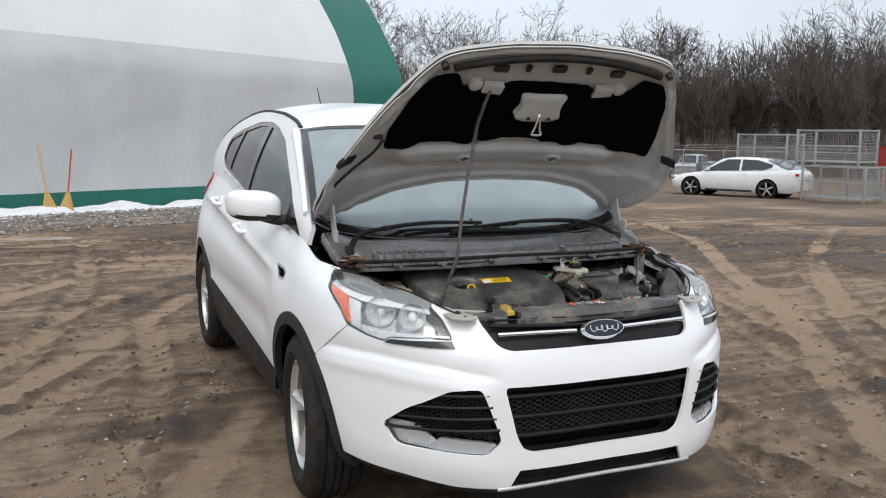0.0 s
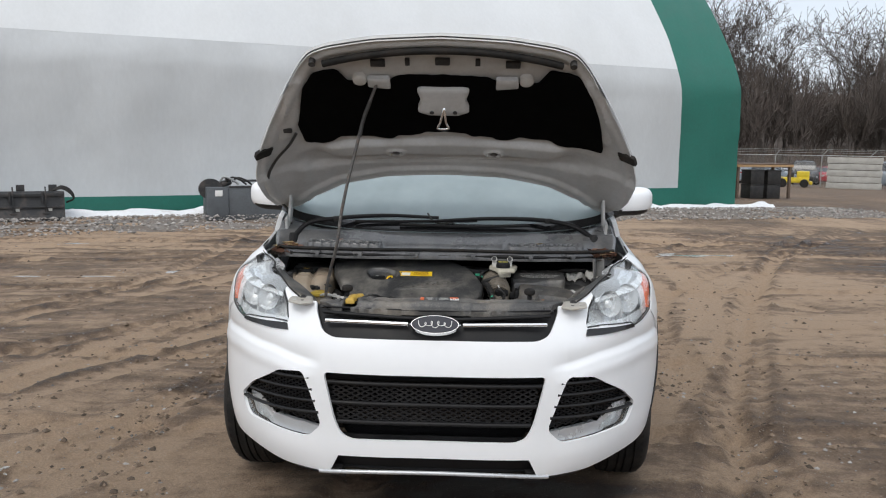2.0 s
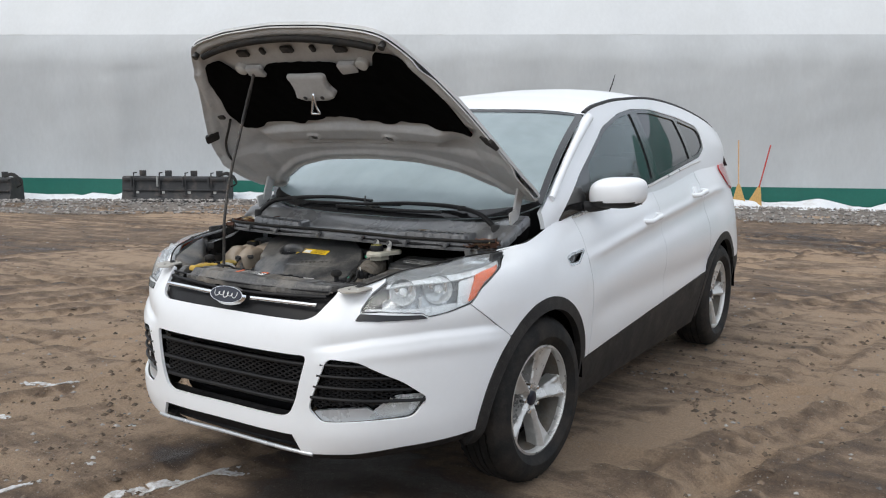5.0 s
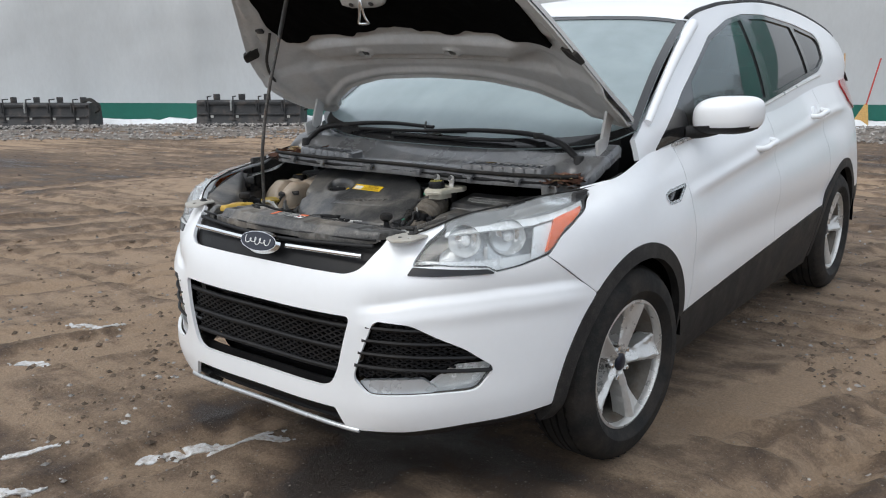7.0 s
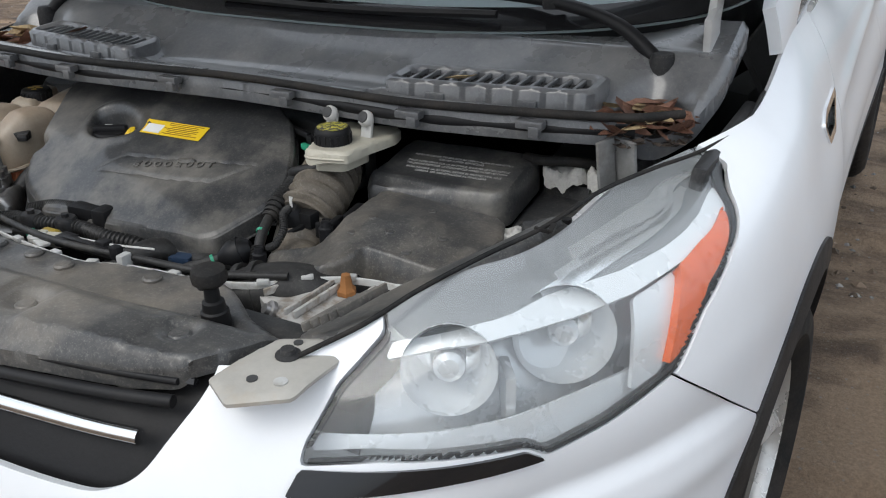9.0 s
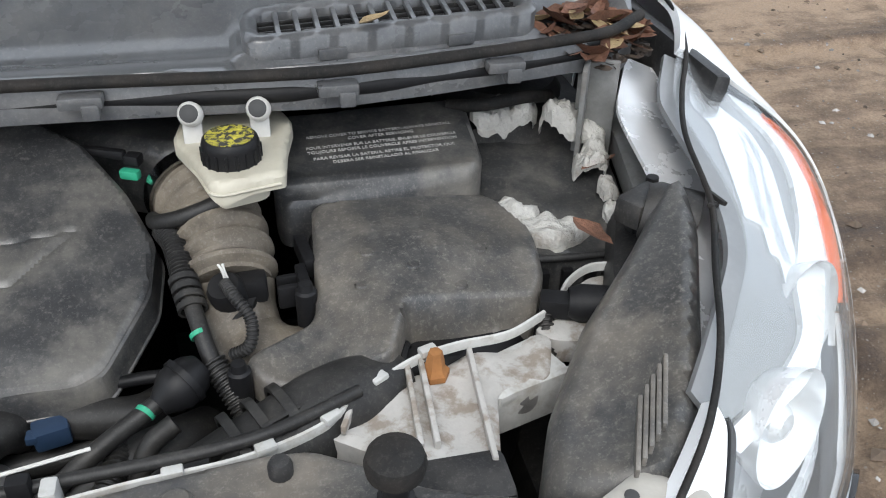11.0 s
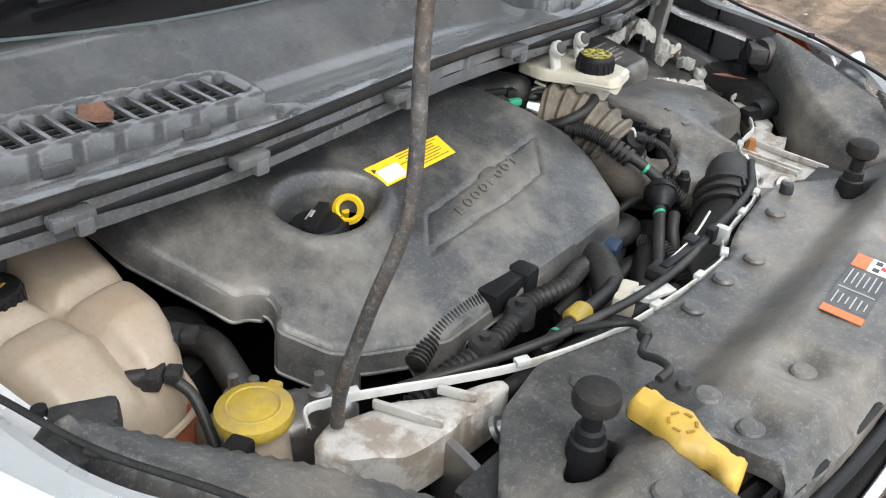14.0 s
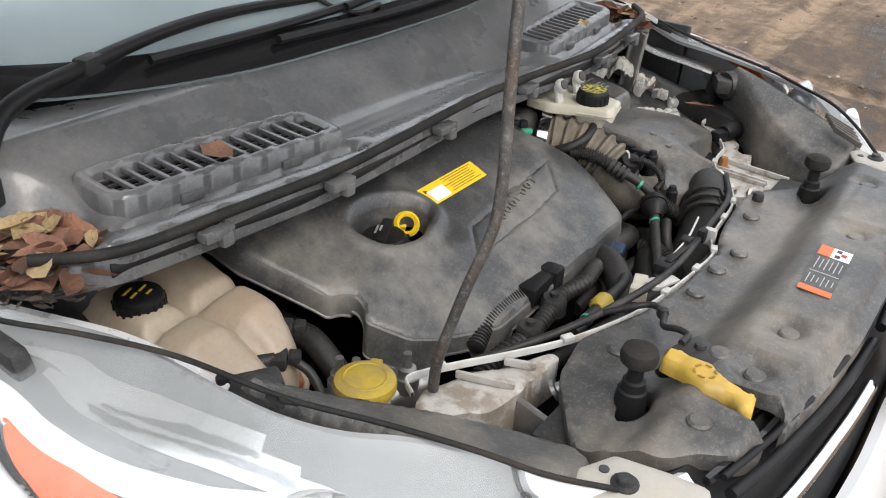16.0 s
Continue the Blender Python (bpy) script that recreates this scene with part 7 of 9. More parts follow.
for p in ((.236, .604, .826), (.300, .672, .850), (.33, .80, .85)):
    part("lid_screw", lathe([(.001, .014), (.006, .013), (.0075, .006), (.010, .004), (.010, -.05)], 12, Matrix.Translation(p)), M["black"], air)
for c_, s_, r_ in (((.300, .690, .845), (.010, .045, .026), 6), ((.288, .700, .842), (.026, .007, .024), 6), ((.286, .684, .842), (.022, .007, .024), 6), ((.305, .735, .850), (.012, .05, .02), 8)):
    part("housing_clip", box(c_, s_, .003, (0, 0, r_)), M["black"], air)
for k, (x, y) in enumerate(((.36, .70), (.40, .68), (.44, .655), (.35, .665), (.47, .70), (.42, .76))):
    part("moulding_mark", lathe([(.001, .0012), (.006, .0010), (.007, -.001)], 16, Matrix.Translation((x, y, float(lid_z(np.array(x), np.array(y)))))), M["shroud"], air)
tube("snorkel", [(.365, .585, .798), (.335, .575, .808), (.300, .560, .808), (.265, .542, .798), (.225, .530, .78), (.18, .522, .75), (.15, .52, .70)], (.034, .050), M["hose"], air, "dusty rubber air duct", seg=22, n=30)
for q in (.30, .48, .66):
    part("snorkel_rib", lathe([(.041, -.004), (.046, -.004), (.046, .004), (.041, .004), (.041, -.004)], 26, upright((.312 - .115 * q, .566 - .045 * q, .808 - .025 * q), (1, .42, .22)), False), M["hose"], air)
for k in range(3):
    part("duct_web", box((.270 - .020 * k, .535 - .005 * k, .838 - .006 * k), (.004, .045, .010), .001, (0, 12, -60)), M["hose"], air)
# battery
bat = new("battery_box")
bat.parent = car
tagged(bat, "black battery box with torn insulation and debris")
bc_z = lambda x, y: .888 + .20 * np.clip(y - .83, 0, .10) + .012 * np.clip((y - .815) / .012, -1, 0)
cov = pillow("battery_cover", rounded([(.292, .93), (.512, .94), (.508, .83), (.496, .806), (.292, .790), (.282, .81)], .016), bc_z, M["cover"], bat, "dusty black battery cover with raised lettering", r=.008, depth=.045, res=.005)
for k, (line, w) in enumerate((("REMOVE COVER TO SERVICE BATTERY, ALWAYS REINSTALL", .165), ("COVER AFTER SERVICING", .075), ("POUR INTERVENIR SUR LA BATTERIE, ENLEVER LE COUVERCLE", .175), ("TOUJOURS REPOSER LE COUVERCLE APRES INTERVENTION", .165), ("PARA REVISAR LA BATERIA, RETIRE EL PROTECTOR QUE", .165), ("DEBERA SER REINSTALADO AL FINALIZAR", .12))):
    cu = bpy.data.curves.new("moulded_text", "FONT")
    cu.body, cu.extrude, cu.align_x, cu.size = line, .0003, "CENTER", w / (len(line) * .56)
    ob = new("moulded_text", cu)
    cu.materials.append(M["print_"])
    y = .885 - .0075 * k - .003 * (k // 2)
    ob.matrix_world = pose(.405, y, float(bc_z(np.array(.4), np.array(y))) + .0006, 11 if y > .835 else 2, 0, 3)
    ob.parent = cov
case_z = lambda x, y: .824 + .12 * np.clip(y - .74, 0, .25) + .003 * np.sin(x * 60) + .004 * fbm(x * 30, y * 30, 7, 3)
pillow("battery_case", rounded([(.525, .722), (.640, .716), (.655, .74), (.690, .93), (.69, 1.0), (.50, 1.0), (.505, .83)], .010), case_z, M["cover"], bat, r=.006, depth=.14, res=.007)
tube("case_edge", [(.527, .722, .822), (.58, .718, .822), (.645, .716, .822)], .004, M["plastic"], bat, seg=8)
part("case_front", join(*[box((.545 + .026 * k, .716, .785), (.012, .010, .05), .003) for k in range(4)]), M["black"], bat)


def rag(name, cx, cy, cz, rx, ry, h, seed, material, parent, label=""):
    """A ragged lump: a torn piece of soft padding with an uneven outline."""
    n = 40
    rim = [(cx + rx * math.cos(t) * (1 + .5 * float(fbm(np.array(2 * math.cos(t) + seed), np.array(2 * math.sin(t)), seed, 3))), cy + ry * math.sin(t) * (1 + .5 * float(fbm(np.array(2 * math.cos(t) + seed), np.array(2 * math.sin(t) + 9), seed, 3)))) for t in np.linspace(0, 2 * math.pi, n, endpoint=False)]
    return pillow(name, rim, lambda x, y: cz + h * (.6 + fbm(x * 45 + seed, y * 45, seed, 4)), material, parent, label, r=min(rx, ry) * .45, depth=.015, res=min(rx, ry) / 9)


for i, (x, y, z, rx, ry, h) in enumerate(((.530, .792, .836, .030, .020, .014), (.560, .757, .836, .042, .024, .012), (.640, .735, .832, .012, .018, .016), (.645, .770, .836, .013, .018, .018), (.648, .805, .842, .012, .018, .018), (.640, .845, .858, .020, .022, .028), (.625, .900, .885, .028, .03, .035), (.56, .925, .888, .045, .022, .025), (.655, .885, .872, .018, .02, .03))):
    rag("torn_padding", x, y, z, rx, ry, h, 100 + i, M["foil"], bat, "torn pale insulation")
tube("battery_cable", [(.49, .925, .905), (.53, .905, .912), (.575, .91, .915), (.615, .93, .905)], .008, M["rubber"], bat, seg=8)
# painted rail and post beside the battery
pillow("side_rail", rounded([(.655, .70), (.690, .715), (.715, .90), (.715, .985), (.690, .985), (.685, .90)], .006), lambda x, y: .842 + .18 * np.clip(y - .70, 0, .3), M["railgrey"], car, "dirty grey painted rail beside the battery", r=.003, depth=.03, res=.006)
part("cowl_post", join(box((.655, .885, .895), (.045, .006, .15), .002, (8, 0, -28)), box((.634, .872, .895), (.006, .03, .15), .002, (8, 0, -28))), M["railgrey"], car, "grey painted post under the cowl")
# brake fluid reservoir
rsv = new("brake_reservoir")
rsv.parent = car
tagged(rsv, "cream brake fluid reservoir with a black cap")
res_poly = rounded([(.200, .880), (.192, .83), (.214, .775), (.226, .734), (.236, .728), (.286, .740), (.294, .742), (.300, .80), (.310, .85), (.30, .885)], .010)
rsv_z = lambda x, y: .938 - .012 * np.clip((.735 - y) / .012, 0, 1) * np.clip((y - .6) * 9, 0, 1) + .002 * np.exp(-(((x - .25) / .05) ** 2 + ((y - .776) / .05) ** 2) ** 2)
pillow("reservoir_body", res_poly, rsv_z, M["reservoir"], rsv, r=.004, depth=.012, res=.004)
pillow("reservoir_bowl", rounded([(.232, .745), (.278, .758), (.284, .82), (.225, .82)], .01), lambda x, y: .924 + 0 * x, M["reservoir"], rsv, r=.003, depth=.018, res=.006)
tube("reservoir_seam", [(p[0], p[1], .928) for p in res_poly[10:30]], .0018, M["reservoir"], rsv, seg=6)
capm = Matrix.Translation((.248, .776, .943))
rc = part("reservoir_cap", lathe([(.001, .0200), (.0235, .0200), (.0255, .018), (.0268, .013), (.0272, -.006)], 28, capm), M["black"], rsv)
part("cap_print", lathe([(.001, .0210), (.0225, .0208), (.0225, .0198)], 24, capm), surf("worn_yellow_print", (.50, .45, .06), .6, vary=.5, scale=120, fine=300, bump=0, dirt=(.03, .03, .03), amount=1, dscale=160, dlow=.48, dhigh=.52), rc, "worn yellow print on the cap")
for k in range(18):
    a = 2 * math.pi * k / 18
    part("cap_rib", box((.248 + .0270 * math.cos(a), .776 + .0270 * math.sin(a), .946), (.0024, .0028, .017), .001, (0, 0, math.degrees(a))), M["black"], rc)
for x in (.2135, .277):
    part("ear", join(box((x, .823, .950), (.019, .008, .036), .004, (-14, 0, 0)), lathe([(.001, .006), (.0095, .006), (.0118, .003), (.0118, -.004), (.001, -.004)], 22, upright((x, .820, .967), (-.15, -.85, .5)))), M["white"], rsv, "white mounting ear")
    part("ear_screw", lathe([(.001, .0105), (.0045, .010), (.0085, .008), (.0088, .005)], 16, upright((x, .820, .967), (-.15, -.85, .5))), M["ink"], rsv)
# radiator support: painted steel with a raised lip
sup = new("radiator_support")
sup.parent = car
tagged(sup, "white painted radiator support with rust and peeling paint")
LIP = [(-.470, .602, .842), (-.455, .622, .844), (-.430, .616, .842), (-.385, .595, .838), (-.338, .567, .836), (-.26, .524, .835), (-.157, .487, .836), (-.071, .474, .836), (.0, .468, .836), (.062, .468, .836), (.096, .484, .834), (.147, .494, .833), (.24, .504, .833), (.296, .524, .833), (.338, .557, .833), (.385, .587, .832), (.423, .597, .832), (.470, .602, .832), (.500, .617, .832), (.527, .636, .831), (.552, .668, .831), (.58, .686, .831), (.615, .685, .831), (.656, .690, .831)]
L = spline(LIP, 220)
V, Fc = [], []
T_ = np.gradient(L, axis=0)
Nn = np.c_[-T_[:, 1], T_[:, 0], 0 * T_[:, 0]]
Nn /= np.linalg.norm(Nn, axis=1)[:, None]
for p, n in zip(L, Nn):
    for d, z in ((-.0024, -.005), (-.0022, .0), (-.0012, .003), (.0006, .004), (.0019, .0025), (.0019, -.005)):
        V.append(tuple(p + n * d + np.array((0, 0, z))))
for i in range(219):
    for k in range(5):
        Fc.append((6 * i + k, 6 * i + k + 1, 6 * i + 7 + k, 6 * i + 6 + k))
mesh("support_lip", V, Fc, M["lippaint"], sup, "white painted lip")
for k in (16, 44, 70, 84, 96, 118, 128, 138, 148, 158, 186):
    part("edge_clip", box(tuple(L[k] + np.array((0, 0, .004))), (.016, .010, .007), .002, (0, 0, math.degrees(math.atan2(T_[k][1], T_[k][0])))), M["lippaint"], sup)
deck = lambda x, y: .822 + .003 * np.sin(x * 90) + .004 * fbm(x * 25, y * 25, 9, 3)
pillow("support_end", rounded([(.300, .522), (.338, .553), (.385, .583), (.423, .593), (.470, .598), (.500, .612), (.512, .600), (.495, .555), (.445, .545), (.424, .462), (.372, .482), (.33, .505)], .008), deck, M["support"], sup, "painted steel end with rusty peeling paint", r=.004, depth=.04, res=.006)
pillow("support_wing", rounded([(.500, .615), (.527, .634), (.552, .665), (.58, .683), (.656, .687), (.640, .672), (.60, .655), (.575, .62), (.54, .592), (.515, .598)], .006), lambda x, y: .823 + 0 * x, M["support"], sup, "painted steel end with rusty peeling paint", r=.003, depth=.025, res=.006)
pillow("support_end", rounded([(-.468, .602), (-.432, .612), (-.385, .591), (-.338, .563), (-.285, .532), (-.290, .520), (-.345, .530), (-.374, .523), (-.42, .538), (-.455, .560), (-.470, .585)], .008), lambda x, y: .826 + .003 * np.sin(x * 80) + .004 * fbm(x * 25, y * 25, 9, 3), M["support"], sup, "painted steel end with rusty peeling paint", r=.004, depth=.05, res=.005)
for a_, b_ in (((.375, .585), (.368, .49)), ((.388, .59), (.381, .49)), ((.432, .592), (.420, .465)), ((.325, .55), (.312, .52))):
    part("stiffening_rib", box(((a_[0] + b_[0]) / 2, (a_[1] + b_[1]) / 2, .828), (.005, math.dist(a_, b_), .010), .002, (0, 0, math.degrees(math.atan2(b_[0] - a_[0], a_[1] - b_[1])))), M["support"], sup)
for a_, b_ in (((-.345, .565), (-.330, .530)), ((-.400, .595), (-.378, .530))):
    part("stiffening_rib", box(((a_[0] + b_[0]) / 2, (a_[1] + b_[1]) / 2, .832), (.005, math.dist(a_, b_), .010), .002, (0, 0, math.degrees(math.atan2(b_[0] - a_[0], a_[1] - b_[1])))), M["support"], sup)
for sg in (-1, 1):
    part("support_leg", box((sg * .385, .485, .775), (.010, .12, .085), .004, (0, 0, sg * 14)), M["steel"], sup)
    part("support_bolt", lathe([(.001, .012), (.007, .012), (.008, .006), (.013, .005), (.013, 0)], 12, upright((sg * .340, .500, .818), (-sg * .4, -.6, .5))), M["steel"], sup)
part("side_bracket_plate", join(box((.472, .575, .812), (.075, .050, .012), .004, (0, 0, 22)), box((.478, .553, .795), (.085, .008, .045), .003, (0, 0, 16))), M["lippaint"], sup, "grey painted side bracket")
part("bracket_washer", lathe([(.001, .006), (.005, .006), (.006, .003), (.014, .002), (.014, -.002)], 22, upright((.470, .552, .802), (0, -.9, .4))), M["steel"], sup)
part("rust_bolt", lathe([(.001, .022), (.006, .021), (.008, .012), (.009, .004), (.013, 0), (.013, -.006)], 6, Matrix.Translation((.398, .576, .826))), surf("rusty_steel", (.30, .13, .04), .8, vary=.3), sup)
part("white_connector", join(box((-.070, .520, .824), (.034, .020, .018), .004, (0, 0, 18)), box((-.092, .512, .824), (.016, .024, .022), .004, (0, 0, 18))), M["reservoir"], sup, "cream wiring connector")
part("support_eye", join(lathe([(.006, .002), (.013, .002), (.013, -.004), (.006, -.004), (.006, .002)], 18, Matrix.Translation((-.075, .496, .838)), False), box((-.055, .487, .836), (.03, .016, .005), .002, (0, 0, -20))), M["lippaint"], sup)
part("latch_post", box((.105, .49, .838), (.012, .018, .026), .003), M["lippaint"], sup)
tube("latch_cable", [(-.19, .515, .842), (-.175, .485, .856), (-.165, .465, .862), (-.18, .445, .866), (-.215, .430, .872), (-.225, .410, .882), (-.235, .395, .886), (-.255, .395, .886)], .0042, M["hose"], car, seg=8, n=40)
part("cable_ball", lathe([(.001, .008), (.006, .006), (.008, 0), (.006, -.006), (.001, -.008)], 12, Matrix.Translation((-.180, .446, .866))), M["hose"], car)
tube("latch_cable", [(.33, .548, .842), (.25, .515, .842), (.10, .500, .842), (-.02, .492, .842), (-.12, .502, .842), (-.25, .540, .836), (-.36, .60, .822)], .0052, M["hose"], car, seg=8, n=60)
part("cable_splitter", join(box((.02, .502, .842), (.09, .012, .012), .003, (0, 0, -2)), box((-.025, .506, .838), (.03, .024, .016), .004), box((.05, .506, .846), (.02, .016, .014), .003), box((.085, .496, .846), (.016, .012, .02), .003)), M["black"], car)
tube("bonnet_wire", [(.13, .52, .85), (.06, .508, .848), (-.02, .505, .846)], .0016, M["white"], car, seg=6)
# grey shroud over the radiator
shr = new("radiator_shroud")
shr.parent = car
tagged(shr, "dusty grey plastic shroud behind the grille")
shroud_poly = rounded([(-.338, .497), (-.432, .431), (-.428, .400), (-.424, .341), (-.395, .318), (-.375, .286), (-.31, .262), (-.20, .246), (-.08, .238), (.08, .238), (.20, .246), (.32, .268), (.405, .290), (.440, .345), (.462, .395), (.445, .412), (.36, .440), (.320, .470), (.285, .492), (.24, .494), (.147, .484), (.096, .474), (.062, .460), (-.071, .464), (-.157, .477), (-.26, .512)], .014)


def shroud_z(x, y):
    k = np.clip((.400 + .10 * x * x - y) / .060, 0, 1)
    z = .846 + .040 * k * k * (3 - 2 * k) - .020 * np.clip((.262 + .22 * x * x - y) / .016, 0, 1)
    # pads stand proud between the fixing points
    for cx, hw in ((0, .125), (.26, .075), (-.20, .022)):
        d = np.minimum((hw - np.abs(x - cx)) / .006, (.345 - y) / .008)
        z = z + .004 * np.clip(d, 0, 1)
    z = z - .012 * np.clip((-.335 - x) / .008, 0, 1) * np.clip((.40 - y) / .02, 0, 1)
    for cx, cy in DIMPLES:
        z = z - .009 * np.exp(-(((x - cx) / .019) ** 2 + ((y - cy - .004) / .020) ** 2) ** 2)
    for cx, cy in LOW_PINS:
        z = z + .003 * np.exp(-(((x - cx) / .016) ** 2 + ((y - cy) / .016) ** 2) ** 2)
    return z + .0025 * fbm(x * 9, y * 14, 77, 3)


DIMPLES = [(.160, .306), (-.145, .307), (.360, .335), (-.250, .312)]
LOW_PINS = [(-.006, .440), (-.080, .440), (.19, .458), (-.262, .462), (.06, .432)]
BACK_PINS = [(-.242, .355), (-.356, .332)]
lever_slot = rounded([(-.335, .262), (-.278, .268), (-.282, .330), (-.300, .345), (-.318, .345)], .008)
hook_slot = rounded([(-.262, .418), (-.225, .40), (-.24, .385), (-.275, .400)], .004)
stop_hole = [rounded([(sx * .338 + .036 * math.cos(t), .405 + .018 * math.sin(t)) for t in np.linspace(0, 6.28, 9)[:-1]], .01) for sx in (-1, 1)]
pillow("shroud_panel", shroud_poly, shroud_z, M["shroud"], shr, r=.004, depth=.02, res=.005, holes=[lever_slot, hook_slot, *stop_hole])
for cx, cy in DIMPLES + LOW_PINS + BACK_PINS:
    part("push_pin", lathe([(.001, .004), (.010, .0035), (.0125, .001), (.0125, -.004)], 20, Matrix.Translation((cx, cy, float(shroud_z(np.array(cx), np.array(cy))) + .001))), M["shroud"], shr)
part("locating_stud", lathe([(.001, .008), (.007, .007), (.009, .003), (.009, -.006)], 14, Matrix.Translation((.262, .472, .852))), M["plastic"], shr)
for sg in (-1, 1):
    st = new("bump_stop")
    st.parent = shr
    sm = upright((sg * .334, .413, .852), (0, -.02, 1))
    part("stem", lathe([(.001, .040), (.0085, .040), (.009, .024), (.0125, .022), (.0135, .012), (.016, .010), (.0165, .004), (.020, -.03)], 20, sm), M["black"], st)
    part("rubber_head", lathe([(.001, .066), (.012, .0655), (.0185, .062), (.0205, .055), (.0195, .048), (.014, .043), (.001, .042)], 24, sm), M["rubber"], st, "dusty rubber buffer head")
    br = pillow("hood_bracket", rounded([(sg * .456, .375), (sg * .498, .397), (sg * .535, .370), (sg * .530, .300), (sg * .478, .268), (sg * .438, .290)][::sg], .004), lambda x, y: .881 - .10 * np.clip(.325 - y, 0, 1), M["bracket"], car, "cream painted hood bracket with bolts", r=.003, depth=.004, res=.005)
    part("bracket_bolt", lathe([(.001, .006), (.007, .006), (.008, .001), (.013, .0), (.013, -.004)], 16, Matrix.Translation((sg * .487, .351, .883))), M["plastic"], br)
    # bracket holes and slot are discs, the dark ones painted as their shade
    part("bracket_hole", lathe([(.001, .001), (.0055, .0008), (.0055, -.002)], 14, Matrix.Translation((sg * .480, .305, .8795))), M["ink"], br)
    part("bracket_hole", lathe([(.001, .001), (.007, .0008), (.007, -.002)], 14, Matrix.Translation((sg * .508, .312, .8802))), M["lippaint"], br)
    part("bracket_slot", lathe([(.001, .001), (.005, .0008), (.005, -.002)], 14, Matrix.Translation((sg * .482, .374, .8815))), M["ink"], br)
lev = pillow("release_lever", rounded([(-.301, .400), (-.272, .404), (-.269, .384), (-.278, .372), (-.276, .350), (-.290, .334), (-.296, .306), (-.290, .298), (-.322, .292), (-.326, .304), (-.312, .318), (-.322, .345), (-.310, .366), (-.302, .378)], .006), lambda x, y: .893 - .10 * np.clip(.335 - y, 0, .04) - .003 * np.clip((y - .37) / .01, 0, 1), M["lever"], car, "yellow hood release lever", r=.006, depth=.012, res=.0035)
for k in range(6):
    a = 2 * math.pi * k / 6
    # brown cards laid on the lever, groove shade as colour
    part("lever_groove", flat_card(.007, .0022, pose(-.299 + .011 * math.cos(a), .352 + .011 * math.sin(a), .8945, 0, 0, math.degrees(a) + 90)), M["brownprint"], lev)
part("latch_body", join(box((-.252, .372, .878), (.045, .05, .012), .004, (0, 0, -20)), lathe([(.001, .004), (.006, .003), (.007, -.002)], 14, Matrix.Translation((-.246, .376, .886)))), M["plastic"], car)
lab = Matrix.Translation((.0095, .3105, float(shroud_z(np.array(.0), np.array(.31))) + .0022)) @ Matrix.Rotation(radians(2), 4, "Z") @ Matrix.Rotation(radians(3), 4, "X")
lb = part("service_label", flat_card(.136, .040, lab), M["labelgrey"], shr, "dark service label with orange and white fields")
part("label_orange", flat_card(.030, .016, lab @ Matrix.Translation((.0525, .012, .0009))), M["orange"], lb)
part("label_white", flat_card(.030, .024, lab @ Matrix.Translation((.0525, -.008, .0009))), M["label"], lb)
part("label_orange", flat_card(.013, .040, lab @ Matrix.Translation((-.0615, 0, .0009))), M["orange"], lb)
for k in range(6):
    part("print_line", flat_card(.026 - .006 * (k % 3), .0012, lab @ Matrix.Translation((-.034, .015 - .006 * k, .0009))), M["print_"], lb)
    part("print_line", flat_card(.034 - .008 * (k % 2), .0012, lab @ Matrix.Translation((.014, .015 - .006 * k, .0009))), M["print_"], lb)
part("label_rule", flat_card(.0012, .036, lab @ Matrix.Translation((-.012, 0, .0009))), M["print_"], lb)
for k in range(3):
    part("pictogram", flat_card(.0075, .0065, lab @ Matrix.Translation((.044 + .008 * k, -.004 - .007 * (k % 2), .0016))), M["ink" if k != 1 else "redpaint"], lb)
tube("grille_top_lip", [(x, .240 + .30 * x * x, .862) for x in np.linspace(-.40, .40, 15)], .004, M["black"], shr, "black lip over the upper grille", seg=8)
# coolant tank and washer filler
tk = new("coolant_tank")
tk.parent = car
tagged(tk, "aged cream coolant tank with a black cap")


def tank_z(x, y):
    """Swelling lobes parted by two crossing grooves."""
    u, v = x + .545 + (y - .86) * .10, y - .862 - (x + .545) * .12
    seam = np.maximum(np.exp(-(u / .010) ** 2), np.exp(-(v / .010) ** 2))
    third = np.exp(-((u + .075) / .009) ** 2) * (v > 0)
    z = .882 - .014 * np.maximum(seam, third) + .008 * np.cos(np.clip((np.abs(u) - .04) / .05, -1, 1) * 1.5) * np.cos(np.clip((np.abs(v) - .05) / .06, -1, 1) * 1.5)
    return z - .030 * np.clip((.80 - y) / .06, 0, 1) - .020 * np.clip((-.60 - x) / .06, 0, 1) + .012 * np.clip((y - .9) / .06, 0, 1)


pillow("tank_body", rounded([(-.665, .97), (-.655, .86), (-.615, .745), (-.580, .733), (-.525, .737), (-.486, .752), (-.470, .80), (-.462, .88), (-.455, .965), (-.47, .985), (-.60, .99)], .02), tank_z, M["tank"], tk, r=.026, depth=.055, res=.005)
tube("tank_seam", [(-.655, .86, .812), (-.617, .742, .790), (-.580, .729, .788), (-.525, .733, .788), (-.483, .749, .790), (-.466, .80, .795), (-.458, .88, .80)], .004, M["tank"], tk, seg=6)
part("tank_fluid", box((-.55, .84, .74), (.16, .19, .12), .03), surf("red_brown_tank", (.36, .12, .06), .4, vary=.2, scale=9, bump=.02), tk, "red-brown stained lower tank")
dc = part("tank_cap", lathe([(.001, .020), (.028, .020), (.032, .017), (.0335, .011), (.034, -.014)], 30, Matrix.Translation((-.582, .908, .884)) @ Matrix.Scale(.85, 4)), M["black"], tk, "black pressure cap with pale print")
